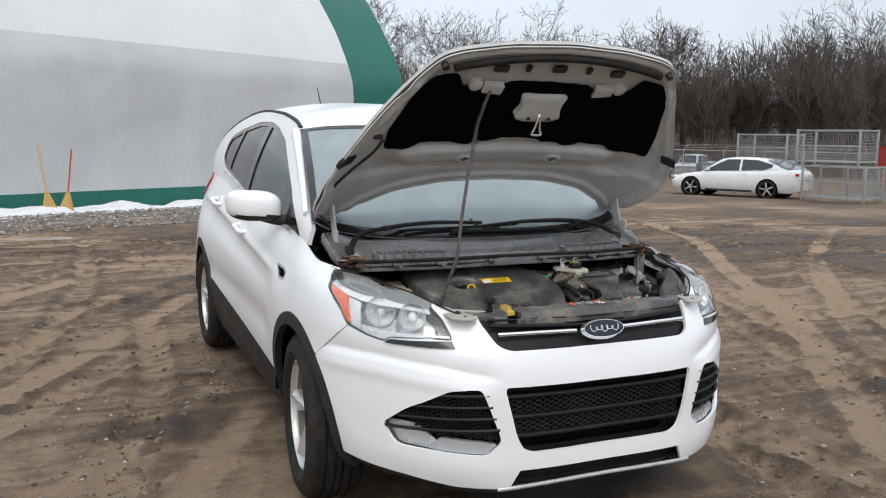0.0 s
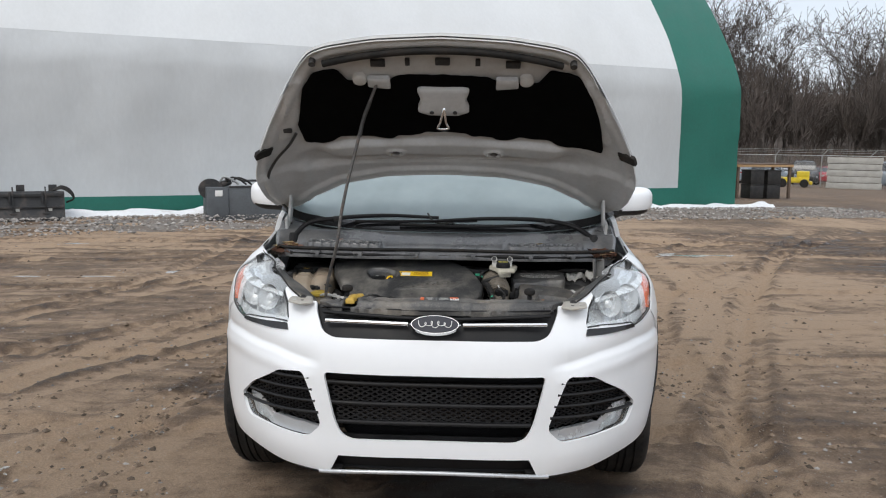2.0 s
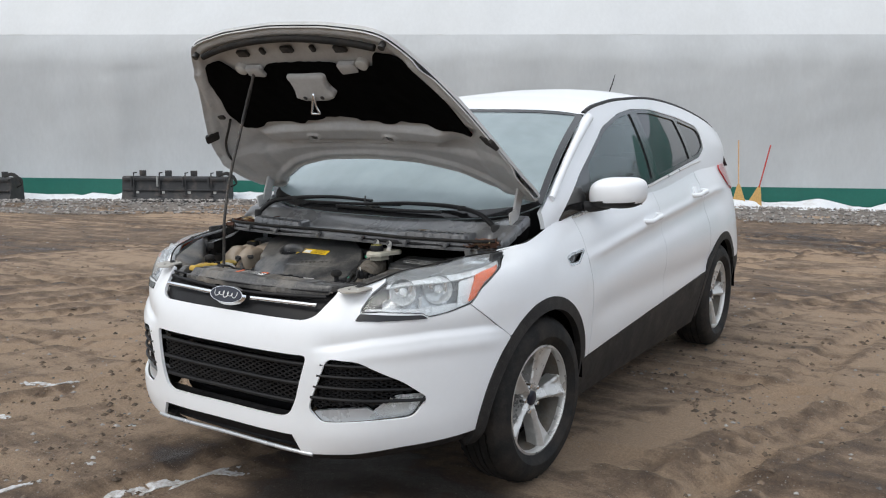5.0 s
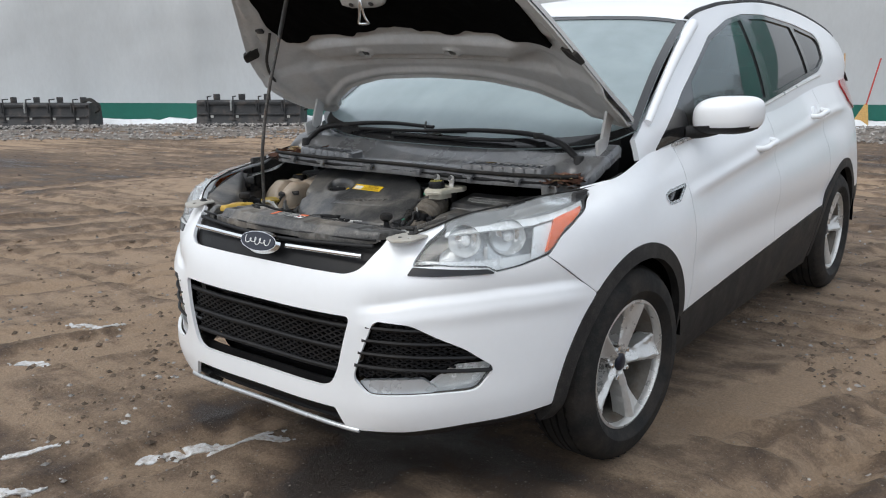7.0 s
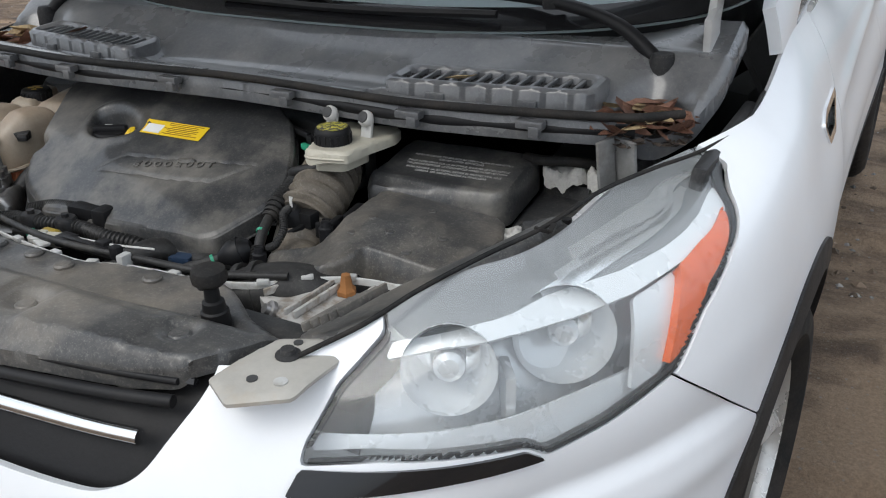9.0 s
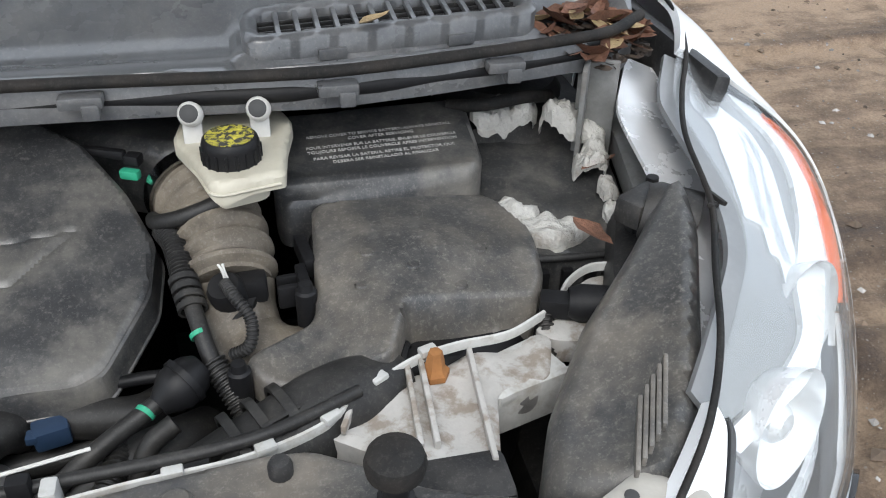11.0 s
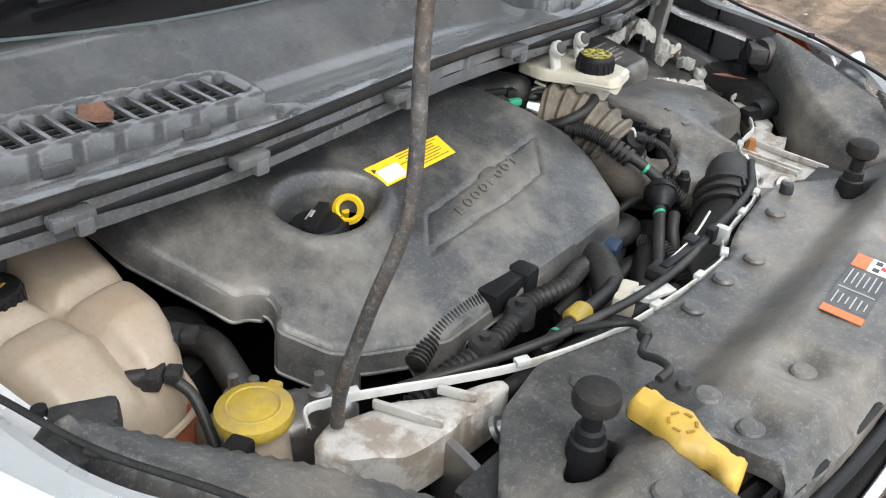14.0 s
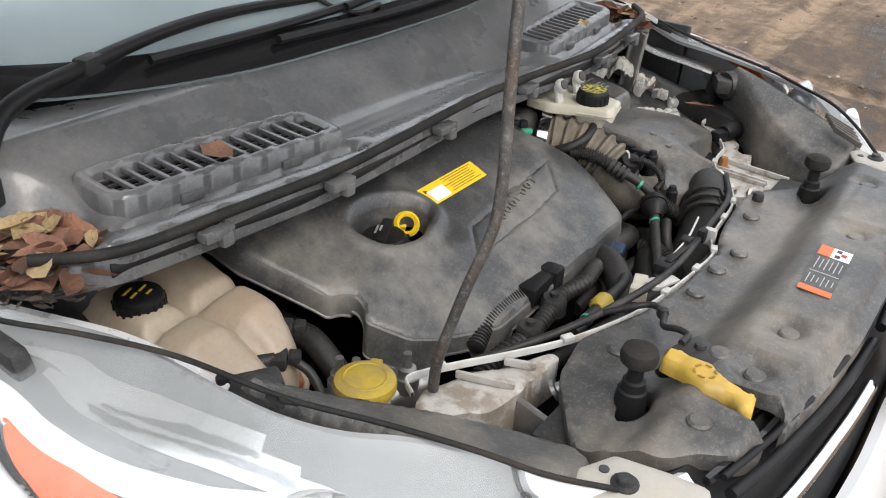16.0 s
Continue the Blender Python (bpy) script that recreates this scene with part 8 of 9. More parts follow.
for k in range(20):
    a = 2 * math.pi * k / 20
    part("cap_rib", box((-.582 + .0286 * math.cos(a), .908 + .0286 * math.sin(a), .885), (.003, .004, .018), .001, (0, 0, math.degrees(a))), M["black"], dc)
for k in range(4):
    part("cap_print", flat_card(.016 - .002 * k, .003, pose(-.590 + .008 * (k % 2) * 2, .917 - .006 * k, .9014, 0, 0, 25)), M["lever"], dc)
for p, tw in (((-.478, .785, .850), 35), ((-.520, .752, .846), 40)):
    part("tank_plug", join(box(p, (.028, .018, .016), .004, (0, 0, tw)), box((p[0] + .014, p[1] - .010, p[2]), (.018, .014, .012), .003, (0, 0, tw)), lathe([(.001, .012), (.008, .012), (.010, -.012), (.001, -.012)], 12, upright((p[0] - .014, p[1] + .010, p[2]), (-.7, .6, 0)))), M["plastic"], tk)
tube("level_wire", [(-.510, .742, .844), (-.502, .725, .832), (-.503, .705, .812), (-.508, .685, .79), (-.515, .67, .76)], .0055, M["hose"], tk, seg=8)
tube("overflow_hose", [(-.455, .90, .80), (-.440, .84, .80), (-.428, .80, .805), (-.432, .76, .79), (-.438, .72, .76), (-.44, .69, .70)], .0165, M["hose"], car, "black rubber coolant hose", seg=14)
part("hose_spring_clip", lathe([(.0170, -.006), (.0185, -.006), (.0185, .006), (.0170, .006), (.0170, -.006)], 18, upright((-.4385, .715, .755), (-.1, -.6, -.8)), False), M["steel"], car)
wf = new("washer_filler")
wf.parent = car
part("filler_neck", lathe([(.026, 0), (.029, -.03), (.032, -.08)], 22, Matrix.Translation((-.484, .657, .834))), M["tank"], wf)
part("washer_cap", join(lathe([(.001, .009), (.028, .009), (.034, .006), (.0355, 0), (.034, -.006)], 30, Matrix.Translation((-.484, .657, .838))), box((-.455, .667, .840), (.020, .014, .008), .003, (0, 0, 25)), lathe([(.022, .0095), (.024, .0105), (.026, .0095)], 26, Matrix.Translation((-.484, .657, .838)), False)), M["cap"], wf, "dirty yellow washer filler cap")
for x, y, z in ((-.462, .715, .80), (-.45, .70, .798), (-.405, .66, .80)):
    part("bracket_stud", lathe([(.001, .034), (.005, .033), (.006, .014), (.011, .012), (.011, 0), (.015, 0), (.015, -.02)], 12, Matrix.Translation((x, y, z))), M["steel"], car)
pillow("mount_bracket", rounded([(-.50, .735), (-.44, .74), (-.395, .70), (-.36, .65), (-.385, .635), (-.43, .66), (-.50, .70)], .01), lambda x, y: .786 + .008 * np.sin(x * 60), M["steel"], car, "dull cast engine mount", r=.01, depth=.05, res=.006)
part("pump_body", join(lathe([(.001, .04), (.045, .04), (.055, .02), (.055, -.05)], 24, upright((-.435, .86, .755), (-.3, -.3, .8))), lathe([(.001, .055), (.022, .055), (.026, .03)], 18, upright((-.435, .86, .755), (-.3, -.3, .8)))), M["black"], car)
for pts_, r_ in (([(-.40, .52, .70), (-.38, .50, .745), (-.375, .485, .76), (-.38, .46, .745), (-.39, .43, .70)], .011), ([(-.44, .50, .72), (-.42, .48, .755), (-.40, .455, .75), (-.40, .42, .71)], .007)):
    tube("lamp_wiring", pts_, r_, M["hose"], car, seg=8, ribs=24)
part("lamp_plug", join(box((-.43, .44, .755), (.05, .04, .035), .006, (0, 10, 25)), lathe([(.001, .012), (.010, .012), (.013, .004), (.013, -.02)], 8, Matrix.Translation((-.425, .425, .775)))), M["black"], car)


# ---- strip of snow and gravel along the fabric building ----
rng = np.random.default_rng(7)


def gz(x, y):
    return float(fall(np.array(float(x)), np.array(float(y))))


def strip_surface(name, u, off, height, material, label, category, seed):
    """A band along the building's wall: u along it from its end, off outwards from the wall, both as ranges."""
    U, O = np.meshgrid(np.arange(u[0], u[1], .16), np.linspace(0, 1, 26), indexing="ij")
    inner = off[0] + .25 * fbm(U * .6, U * 0, seed, 3)
    outer = off[1] + .4 * fbm(U * .45, U * 0 + 4, seed, 4)
    D = inner + (outer - inner) * O
    X = END.x - WD.x * U + WN.x * D
    Y = END.y - WD.y * U + WN.y * D
    edge = np.clip(np.minimum(O, 1 - O) * 5, 0, 1) ** .6
    Z = fall(X, Y) + height * (1.0 + 1.5 * fbm(U * 1.1, D * 1.1, seed + 3, 4)) * edge - .02
    nu, no = U.shape
    i, j = np.meshgrid(np.arange(nu - 1), np.arange(no - 1), indexing="ij")
    i, j = i.ravel(), j.ravel()
    F_ = np.stack([i * no + j, i * no + j + 1, (i + 1) * no + j + 1, (i + 1) * no + j], -1)
    ob = mesh(name, np.stack([X, Y, Z], -1).reshape(-1, 3), F_[:, ::-1], material, None, label)
    return tagged(ob, category=category, kind="structure")


strip_surface("gravel_bank", (-3, 40), (.4, 4.4), .03, surf("loose_gravel", (.23, .205, .18), .9, vary=.35, scale=2, fine=28, bump=.9, bdist=.03, dirt=(.14, .10, .07), amount=.7, dscale=1.4, dlow=.45, dhigh=.65), "grey gravel bank along the fabric building", "gravel", 205)
strip_surface("snow_bank", (-1, 40), (.05, .80), .13, M["snow"], "melting dirty snow against the fabric building", "snow", 211)


def rocks(name, n, place, size, material, label, category):
    """Many small angular stones as one scattered mass."""
    base = np.array([(1, 0, 0), (-1, 0, 0), (0, 1, 0), (0, -1, 0), (0, 0, 1), (0, 0, -1)], float)
    tri = np.array([(0, 2, 4), (2, 1, 4), (1, 3, 4), (3, 0, 4), (2, 0, 5), (1, 2, 5), (3, 1, 5), (0, 3, 5)])
    V, F_ = [], []
    for k in range(n):
        c = place()
        s = size * (.4 + 1.2 * rng.random() ** 2)
        q = base * (1 + .4 * (rng.random((6, 3)) - .5)) * s * (1, .8, .55)
        an = rng.random() * 6.28
        R = np.array(((math.cos(an), -math.sin(an), 0), (math.sin(an), math.cos(an), 0), (0, 0, 1)))
        V.append(q @ R.T + c)
        F_.append(tri + 6 * k)
    return tagged(mesh(name, np.concatenate(V), np.concatenate(F_), material, None, "", 0), label, category, kind="stuff")


def on_bank():
    u, o = rng.uniform(-2, 34), rng.uniform(1.3, 4.9)
    x, y = END.x - WD.x * u + WN.x * o, END.y - WD.y * u + WN.y * o
    return np.array((x, y, gz(x, y) + .09 * math.exp(-((o - 2.6) / 1.6) ** 2) + .02))


def yard_places(n):
    r, an = 1.4 + 11 * rng.random(n) ** 1.4, rng.random(n) * 6.28
    x, y = r * np.cos(an), 1.5 + r * np.sin(an)
    z = fall(x, y) + relief(x, y)[0] * np.clip(1.6 - np.hypot(x, y - 6) / 26, 0, 1)
    return iter(np.stack([x, y, z + .002], -1))


YARD = yard_places(4200)
rocks("gravel", 9000, on_bank, .034, M["stone"], "pale crushed stones spilled along the building", "gravel")
rocks("pebbles", 4200, lambda: next(YARD), .011, M["stone"], "small pale pebbles pressed into the mud", "pebbles")
CLODS = yard_places(6500)
rocks("mud_clods", 6500, lambda: next(CLODS), .017, surf("mud_clod", (.15, .108, .075), .9, vary=.3, scale=8, fine=80, bump=.3, island=True), "crumbled clods of brown mud", "mud")
# puddle sheets: reflected sky is put into their pale base colour
for i, (px, py, rx, ry) in enumerate(PUDDLES):
    n = 40
    rim = [(px + 1.25 * rx * math.cos(t) * (1 + .6 * float(fbm(np.array(1.5 * math.cos(t) + i * 7), np.array(1.5 * math.sin(t)), 300 + i, 3))), py + 1.25 * ry * math.sin(t) * (1 + .6 * float(fbm(np.array(1.5 * math.cos(t) + i * 7), np.array(1.5 * math.sin(t) + 5), 300 + i, 3)))) for t in np.linspace(0, 2 * math.pi, n, endpoint=False)]
    z0 = gz(px, py) - .019
    ob = pillow("puddle", rim, lambda x, y: z0 + .0 * x, surf("sky_pale_water", (.42, .40, .37), .22, vary=.25, scale=3, fine=30, bump=.15, coat=.5) if i == 0 else bpy.data.materials["sky_pale_water"], None, "", r=.004, depth=.01, res=min(rx, ry) / 8)
    tagged(ob, "shallow puddle in the mud, the sky's reflection given as pale colour", "puddle", "puddles in the yard", "structure")

frost = surf("thin_frost", (.56, .56, .56), .5, vary=.25, scale=12, fine=90, bump=.5, dirt=(.30, .25, .20), amount=.8, dscale=40, dlow=.46, dhigh=.62)
for i, (px, py, rx, ry, turn) in enumerate(((-.42, .24, .24, .055, .93), (-.91, -.18, .13, .030, 1.05), (-1.78, .25, .15, .035, .35), (-.67, -.35, .10, .028, 1.0), (-.83, .15, .07, .020, .8), (-1.06, .55, .08, .018, .7), (-.25, .40, .10, .030, .6), (-2.0, .75, .16, .035, .5))):
    spot = lambda u, w: np.stack([px + u * math.cos(turn) - w * math.sin(turn), py + u * math.sin(turn) + w * math.cos(turn)], -1)
    def on_mud(u, w):
        p = spot(u, w)
        return np.concatenate([p, (fall(p[..., 0], p[..., 1]) + relief(p[..., 0], p[..., 1])[0] + .004)[..., None]], -1)
    ragged = lambda u, w: .05 * (.55 - (u / rx) ** 2 - (w / ry) ** 2) + .10 * fbm(u * 14 + i * 9, w * 34, 330 + i, 4) + .05 * fbm(u * 70, w * 90, 350 + i, 2)
    ob = sheet("frost_patch", on_mud, np.arange(-rx * 1.3, rx * 1.3, .006), np.arange(-ry * 1.5, ry * 1.5, .004), ragged, frost, None, "", thick=.006)
    tagged(ob, "thin white crust of broken frost on the mud", "frost", "frost patches", "structure")

# ---- machine attachments by the wall ----
def turned(x, y, ang):
    return pose(x, y, gz(x, y) + .0, 0, 0, ang)


box_ = thing("loader_attachment", "dark grey steel loader attachment with hydraulic hoses on top", "machinery")
for a_, sz in (((0, 0, .38), (2.05, .62, .74)),):
    part("steel_case", box(a_, sz, .02), M["slate"], box_)
part("left_plate", box((-.82, -.335, .39), (.40, .03, .72), .008), M["slate"], box_)
part("right_plate", box((.86, -.335, .38), (.34, .03, .72), .008), M["slate"], box_)
part("top_edge", box((.05, -.30, .76), (1.30, .06, .03), .006), M["machine"], box_)
part("foot_rail", box((0, -.28, .02), (2.0, .10, .05), .01), M["machine"], box_)
part("end_drum", lathe([(.001, .06), (.20, .06), (.23, .03), (.23, -.06), (.001, -.06)], 22, upright((-.92, -.05, .70), (0, 1, 0))), M["machine"], box_)
for k, x in enumerate((-.80, .88)):
    lb_ = part("paper_label", box((x, -.354, .62), (.14, .006, .13), .002), M["label"], box_, "white paper label")
for x in (-.62, .30, .66):
    part("motor", lathe([(.001, .10), (.05, .10), (.07, .06), (.07, -.10), (.001, -.10)], 16, upright((x, -.05, .83), (1, .1, .3))), M["machine"], box_)
    part("valve", box((x + .02, -.12, .93), (.10, .10, .08), .02, (0, 20, 0)), M["machine"], box_)
for k in range(7):
    x = (-.75, -.6, -.5, .45, .6, .72, .82)[k]
    tube("hydraulic_hose", [(x, -.10, .86), (x + .08, -.16, .97 - .01 * k), (x + .24, -.18, .90), (x + .36, -.12, .80)], .022, M["hose"] if k % 3 else M["galv"], box_, seg=7, n=14)
tube("top_pipe", [(-.30, -.1, .88), (.5, -.1, .89)], .025, M["machine"], box_, seg=8)
box_.matrix_world = turned(-4.2, 14.25, 24) @ Matrix.Diagonal((1, 1, .88, 1))

scoop = thing("loader_bucket", "black steel loader bucket with hook brackets and hoses", "machinery", "black buckets by the wall")
SEC = [(-.42, 0), (.40, 0), (.44, .10), (.40, .62), (.30, .72), (-.20, .74), (-.30, .70), (-.34, .30), (-.44, .06)]
V = [(x, y, z) for x in (-1.55, 1.55) for y, z in SEC]
n = len(SEC)
mesh("bucket_shell", V, [(i, (i + 1) % n, n + (i + 1) % n, n + i) for i in range(n)] + [tuple(range(n))[::-1], tuple(range(n, 2 * n))], M["machine"], scoop, sharp=20)
part("lower_edge", box((0, -.45, .06), (3.1, .05, .12), .01), M["machine"], scoop)
part("upper_bar", box((0, -.34, .66), (3.0, .06, .08), .01), M["machine"], scoop)
part("middle_bar", box((0, -.36, .36), (3.0, .05, .05), .01), M["machine"], scoop)
for k in range(4):
    x = -1.18 + .76 * k
    hk = part("hook_bracket", join(box((x, -.38, .52), (.035, .03, .62), .006), box((x, -.25, .84), (.035, .28, .03), .006), box((x, -.40, .21), (.16, .03, .03), .006)), M["machine"], scoop)
    part("hook_plate", box((x + .18, -.10, .82), (.20, .04, .16), .01), M["machine"], scoop)
    part("spring", lathe([(.03, .14), (.035, .1), (.03, .05), (.035, 0), (.03, -.05), (.035, -.1), (.03, -.14)], 10, Matrix.Translation((x - .07, -.37, .60))), M["galv"] if k == 1 else M["machine"], hk)
    part("small_label", box((x + .10, -.372, .30), (.09, .004, .07), .001), M["print_"], scoop)
for k in range(3):
    tube("hydraulic_hose", [(1.25, -.1, .74), (1.5, -.14, .86 - .03 * k), (1.72, -.14, .74 - .04 * k), (1.78, -.10, .55), (1.6, -.05, .45)], .024, M["hose"], scoop, seg=7, n=16)
scoop.matrix_world = turned(-8.9, 13.2, 28) @ Matrix.Diagonal((.74, .74, .78, 1))
copy_thing(scoop, turned(-12.75, 10.85, 32))
copy_thing(scoop, turned(-17.0, 8.5, 30))

# ---- brooms leaning on the building ----
def broom(at, top, col, label):
    b_ = thing("broom", label, "broom", "brooms leaning on the building")
    a0, b0 = Vector(at), Vector(top)
    tube("handle", [tuple(a0 + (b0 - a0) * .3), tuple(b0)], .016, col, b_, seg=8)
    d_ = (b0 - a0).normalized()
    side = d_.cross(Vector((0, 1, 0))).normalized()
    fan = []
    for k in range(14):
        q = (k - 6.5) / 6.5
        V_, F_ = tube_data([tuple(a0 + (b0 - a0) * .32 + side * .02 * q), tuple(a0 + side * .15 * q)], (.010, .016), seg=5, n=3)
        fan.append((V_, F_))
    VV, FF, o = [], [], 0
    for V_, F_ in fan:
        VV.append(V_)
        FF += [tuple(i + o for i in f) for f in F_]
        o += len(V_)
    mesh("bristles", np.concatenate(VV), FF, M["straw"], b_, "straw bristles")


bz = gz(-2, 17.2)
broom((-2.15, 17.1, bz + .05), (-2.35, 17.62, bz + 1.45), M["wood"], "straw broom with a pale wooden handle")
broom((-1.85, 17.2, bz + .05), (-1.70, 17.78, bz + 1.35), M["redpaint"], "straw broom with a red handle")

# ---- parked cars ----
def loft(secs):
    n = len(secs[0])
    V = [p for s in secs for p in s]
    F_ = [(i * n + k, i * n + (k + 1) % n, (i + 1) * n + (k + 1) % n, (i + 1) * n + k) for i in range(len(secs) - 1) for k in range(n)]
    return V, F_ + [tuple(range(n))[::-1], tuple(range((len(secs) - 1) * n, len(secs) * n))]


def parked(name, label, at, ang, paint, L=4.8, W=.91, belt=((0, .55), (.06, .74), (.30, .93), (.80, 1.0), (.95, .98), (1, .80)), cabin=(.24, .43, .74, .92), roof=1.45, axle=(.195, .79), wr=.335, bed=False, group="parked cars"):
    c = thing(name, label, "pickup truck" if bed else "car", group)
    us = np.linspace(0, 1, 34)
    bs = spline([(u * 4, z) for u, z in belt], 60)
    secs = []
    for u in us:
        zt = float(np.interp(u * 4, bs[:, 0], bs[:, 1]))
        w = W * (1 - .30 * max(0, 1 - u / .07) ** 2 - .22 * max(0, (u - .93) / .07) ** 2)
        zb = .22 + .12 * max(0, 1 - u / .05) + .10 * max(0, (u - .94) / .06)
        half = [(w * .90, zb), (w * .985, zb + .12), (w, .55), (w * .985, max(zt - .16, .57)), (w * .93, zt - .03), (w * .80, zt + .012)]
        x = (u - .5) * -L
        secs.append([(x, y, z) for y, z in half] + [(x, 0, zt + .03)] + [(x, -y, z) for y, z in half[::-1]])
    mesh("body", *loft(secs), paint, c, sharp=50)
    a0, a1, a2, a3 = cabin
    side = spline([(a0, 0.0), ((a0 * .55 + a1 * .45), .52), (a1, .95), ((a1 + a2) / 2, 1.0), (a2, .93), ((a2 * .5 + a3 * .5), .55), (a3, 0)], 40)
    secs, gl = [], []
    for u, k in side:
        zt0 = float(np.interp(u * 4, bs[:, 0], bs[:, 1])) - .03
        z = zt0 + (roof - zt0) * max(k, 0)
        w0, w1 = W * .90, W * (.90 - .20 * k)
        x = (u - .5) * -L
        secs.append([(x, w0, zt0), (x, (w0 + w1) / 2 + .025 * k, (zt0 + z) / 2), (x, w1, z - .05 * k), (x, w1 * .85, z), (x, 0, z + .02 * k)] + [(x, -w1 * .85, z), (x, -w1, z - .05 * k), (x, -(w0 + w1) / 2 - .025 * k, (zt0 + z) / 2), (x, -w0, zt0)])
    mesh("cabin", *loft(secs), paint, c, sharp=40)
    # windows
    def cab(u, k, sgn, out=.012):
        zt0 = float(np.interp(u * 4, bs[:, 0], bs[:, 1])) - .03
        z = zt0 + (roof - zt0) * k
        return ((u - .5) * -L, sgn * (W * (.90 - .19 * k) + .022 * math.sin(math.pi * k) + out), z)
    split = (a1 + a2) / 2 - .01
    for sgn in (1, -1):
        for nm, poly in (("front_window", [(a0 + .035, .10), (a0 + .75 * (a1 - a0), .62), (a1 + .01, .86), (split - .008, .88), (split - .008, .10)]), ("rear_window", [(split + .008, .10), (split + .008, .88), (a2 - .01, .84), (a2 + .45 * (a3 - a2), .52), (a2 + .42 * (a3 - a2), .30), (a2 + .18 * (a3 - a2), .12)])):
            P = [cab(u, k, sgn) for u, k in poly]
            Q = [cab(u, k, sgn, -.03) for u, k in poly]
            m_ = len(P)
            mesh(nm, P + Q, [tuple(range(m_))[::sgn], tuple(range(m_, 2 * m_))[::-sgn]] + [(i, (i + 1) % m_, m_ + (i + 1) % m_, m_ + i) for i in range(m_)], M["darkglass"], c, sharp=0)
        part("door_handle", box(((split + .03 - .5) * -L, sgn * W * .99, .86), (.18, .02, .03), .008), paint, c)
        part("side_mirror", box(((a0 + .08 - .5) * -L, sgn * (W + .08), 1.02), (.12, .16, .11), .03), paint, c)
        part("headlight", box(((.035 - .5) * -L, sgn * W * .72, .68), (.20, .30, .10), .03, (0, 8, -sgn * 18)), M["reflector"], c)
        part("tail_light", box(((.975 - .5) * -L, sgn * W * .76, .88), (.14, .28, .10), .03, (0, -10, sgn * 12)), M["red"], c)
        part("sill", box(((sum(axle) / 2 - .5) * -L, sgn * W * .93, .25), (L * .36, .08, .07), .02), M["trim"], c)
        for u in axle:
            x = (u - .5) * -L
            wl = new("wheel")
            wl.parent = c
            m_ = upright((x, sgn * (W - .11), wr), (0, sgn, 0))
            # flat black disc on the body, painted shade of the wheel arch
            part("wheel_well_dark", lathe([(.001, .112), (wr + .05, .112), (wr + .05, -.1)], 26, m_), M["felt"], c)
            part("tyre", lathe([(wr - .10, .10), (wr - .09, .125), (wr - .03, .13), (wr, .10), (wr, -.09), (wr - .1, -.09)], 28, m_), M["rubber"], wl)
            part("rim", lathe([(.001, .10), (wr - .12, .095), (wr - .10, .118), (wr - .085, .12), (wr - .085, .09)], 26, m_), M["gloss"], wl)
            for k in range(5):
                part("spoke", box((0, 0, 0), (.052, wr - .09, .02), .006, m=m_ @ Matrix.Rotation(2 * math.pi * k / 5 + u, 4, "Z") @ Matrix.Translation((0, (wr - .09) / 2, .118))), M["carsilver"], wl)
    for nm, lo, hi, k0, k1 in (("windscreen", a0, a1, .10, .86), ("rear_screen", a3, a2, .12, .84)):
        P = []
        for k in (k0, (k0 + k1) / 2, k1):
            u = float(np.interp(k, side[:20, 1], side[:20, 0]) if nm == "windscreen" else np.interp(k, side[::-1][:20, 1], side[::-1][:20, 0]))
            zt0 = float(np.interp(u * 4, bs[:, 0], bs[:, 1])) - .03
            w_ = W * (.82 - .19 * k)
            o = .018 if nm == "windscreen" else -.018
            P += [((u - .5) * -L + o, w_, zt0 + (roof - zt0) * k + .02), ((u - .5) * -L + o, -w_, zt0 + (roof - zt0) * k + .02)]
        mesh(nm, P, [(0, 1, 3, 2), (2, 3, 5, 4)], M["darkglass"], c, sharp=0)
    part("grille", box(((.004 - .5) * -L, 0, .52), (.05, W * 1.0, .20 if not bed else .34), .02), M["trim"], c)
    part("number_plate", box(((1.0 - .5) * -L - .01, 0, .72), (.02, .32, .12), .005), M["print_"], c)
    c.matrix_world = pose(*at, gz(*at) + .0, 0, 0, ang)
    return c


def aim(x, y):
    return math.degrees(math.atan2(y, x))


parked("sedan", "clean white four-door sedan with dark alloy wheels parked on the yard", (21.1, 22.65), aim(-1.3, 2.6), M["carwhite"], L=4.85, axle=(.19, .775), cabin=(.25, .45, .70, .93), roof=1.44, belt=((0, .48), (.05, .68), (.28, .89), (.62, .96), (.85, 1.01), (.97, 1.0), (1, .86)))
TALL = dict(L=5.3, W=.98, belt=((0, .75), (.05, 1.0), (.28, 1.14), (.60, 1.18), (.97, 1.2), (1, 1.0)), cabin=(.26, .36, .93, .985), roof=1.85, wr=.38, axle=(.18, .76))
parked("large_suv", "dark grey full-size sport utility vehicle behind the fence", (27.9, 58.0), aim(1, -.55), M["cargrey"], **TALL)
parked("sedan", "white sedan parked behind the chain-link fence", (32.7, 59.6), aim(-1, .1), M["carwhite"])
parked("van", "long white van with dark windows behind the fence", (37.0, 60.6), aim(1, -.3), M["carwhite"], **{**TALL, "L": 5.8})
parked("pickup", "black pickup truck behind the chain-link fence", (25.8, 65.4), aim(-.3, -1), M["carblack"], bed=True, **{**TALL, "cabin": (.28, .36, .56, .61)})
parked("sedan", "grey-blue sedan behind the chain-link fence", (21.9, 62.6), aim(1, .2), M["cargrey"])
parked("sedan", "red sedan partly hidden by a black pickup", (30.3, 72.0), aim(.6, 1), M["carred"])
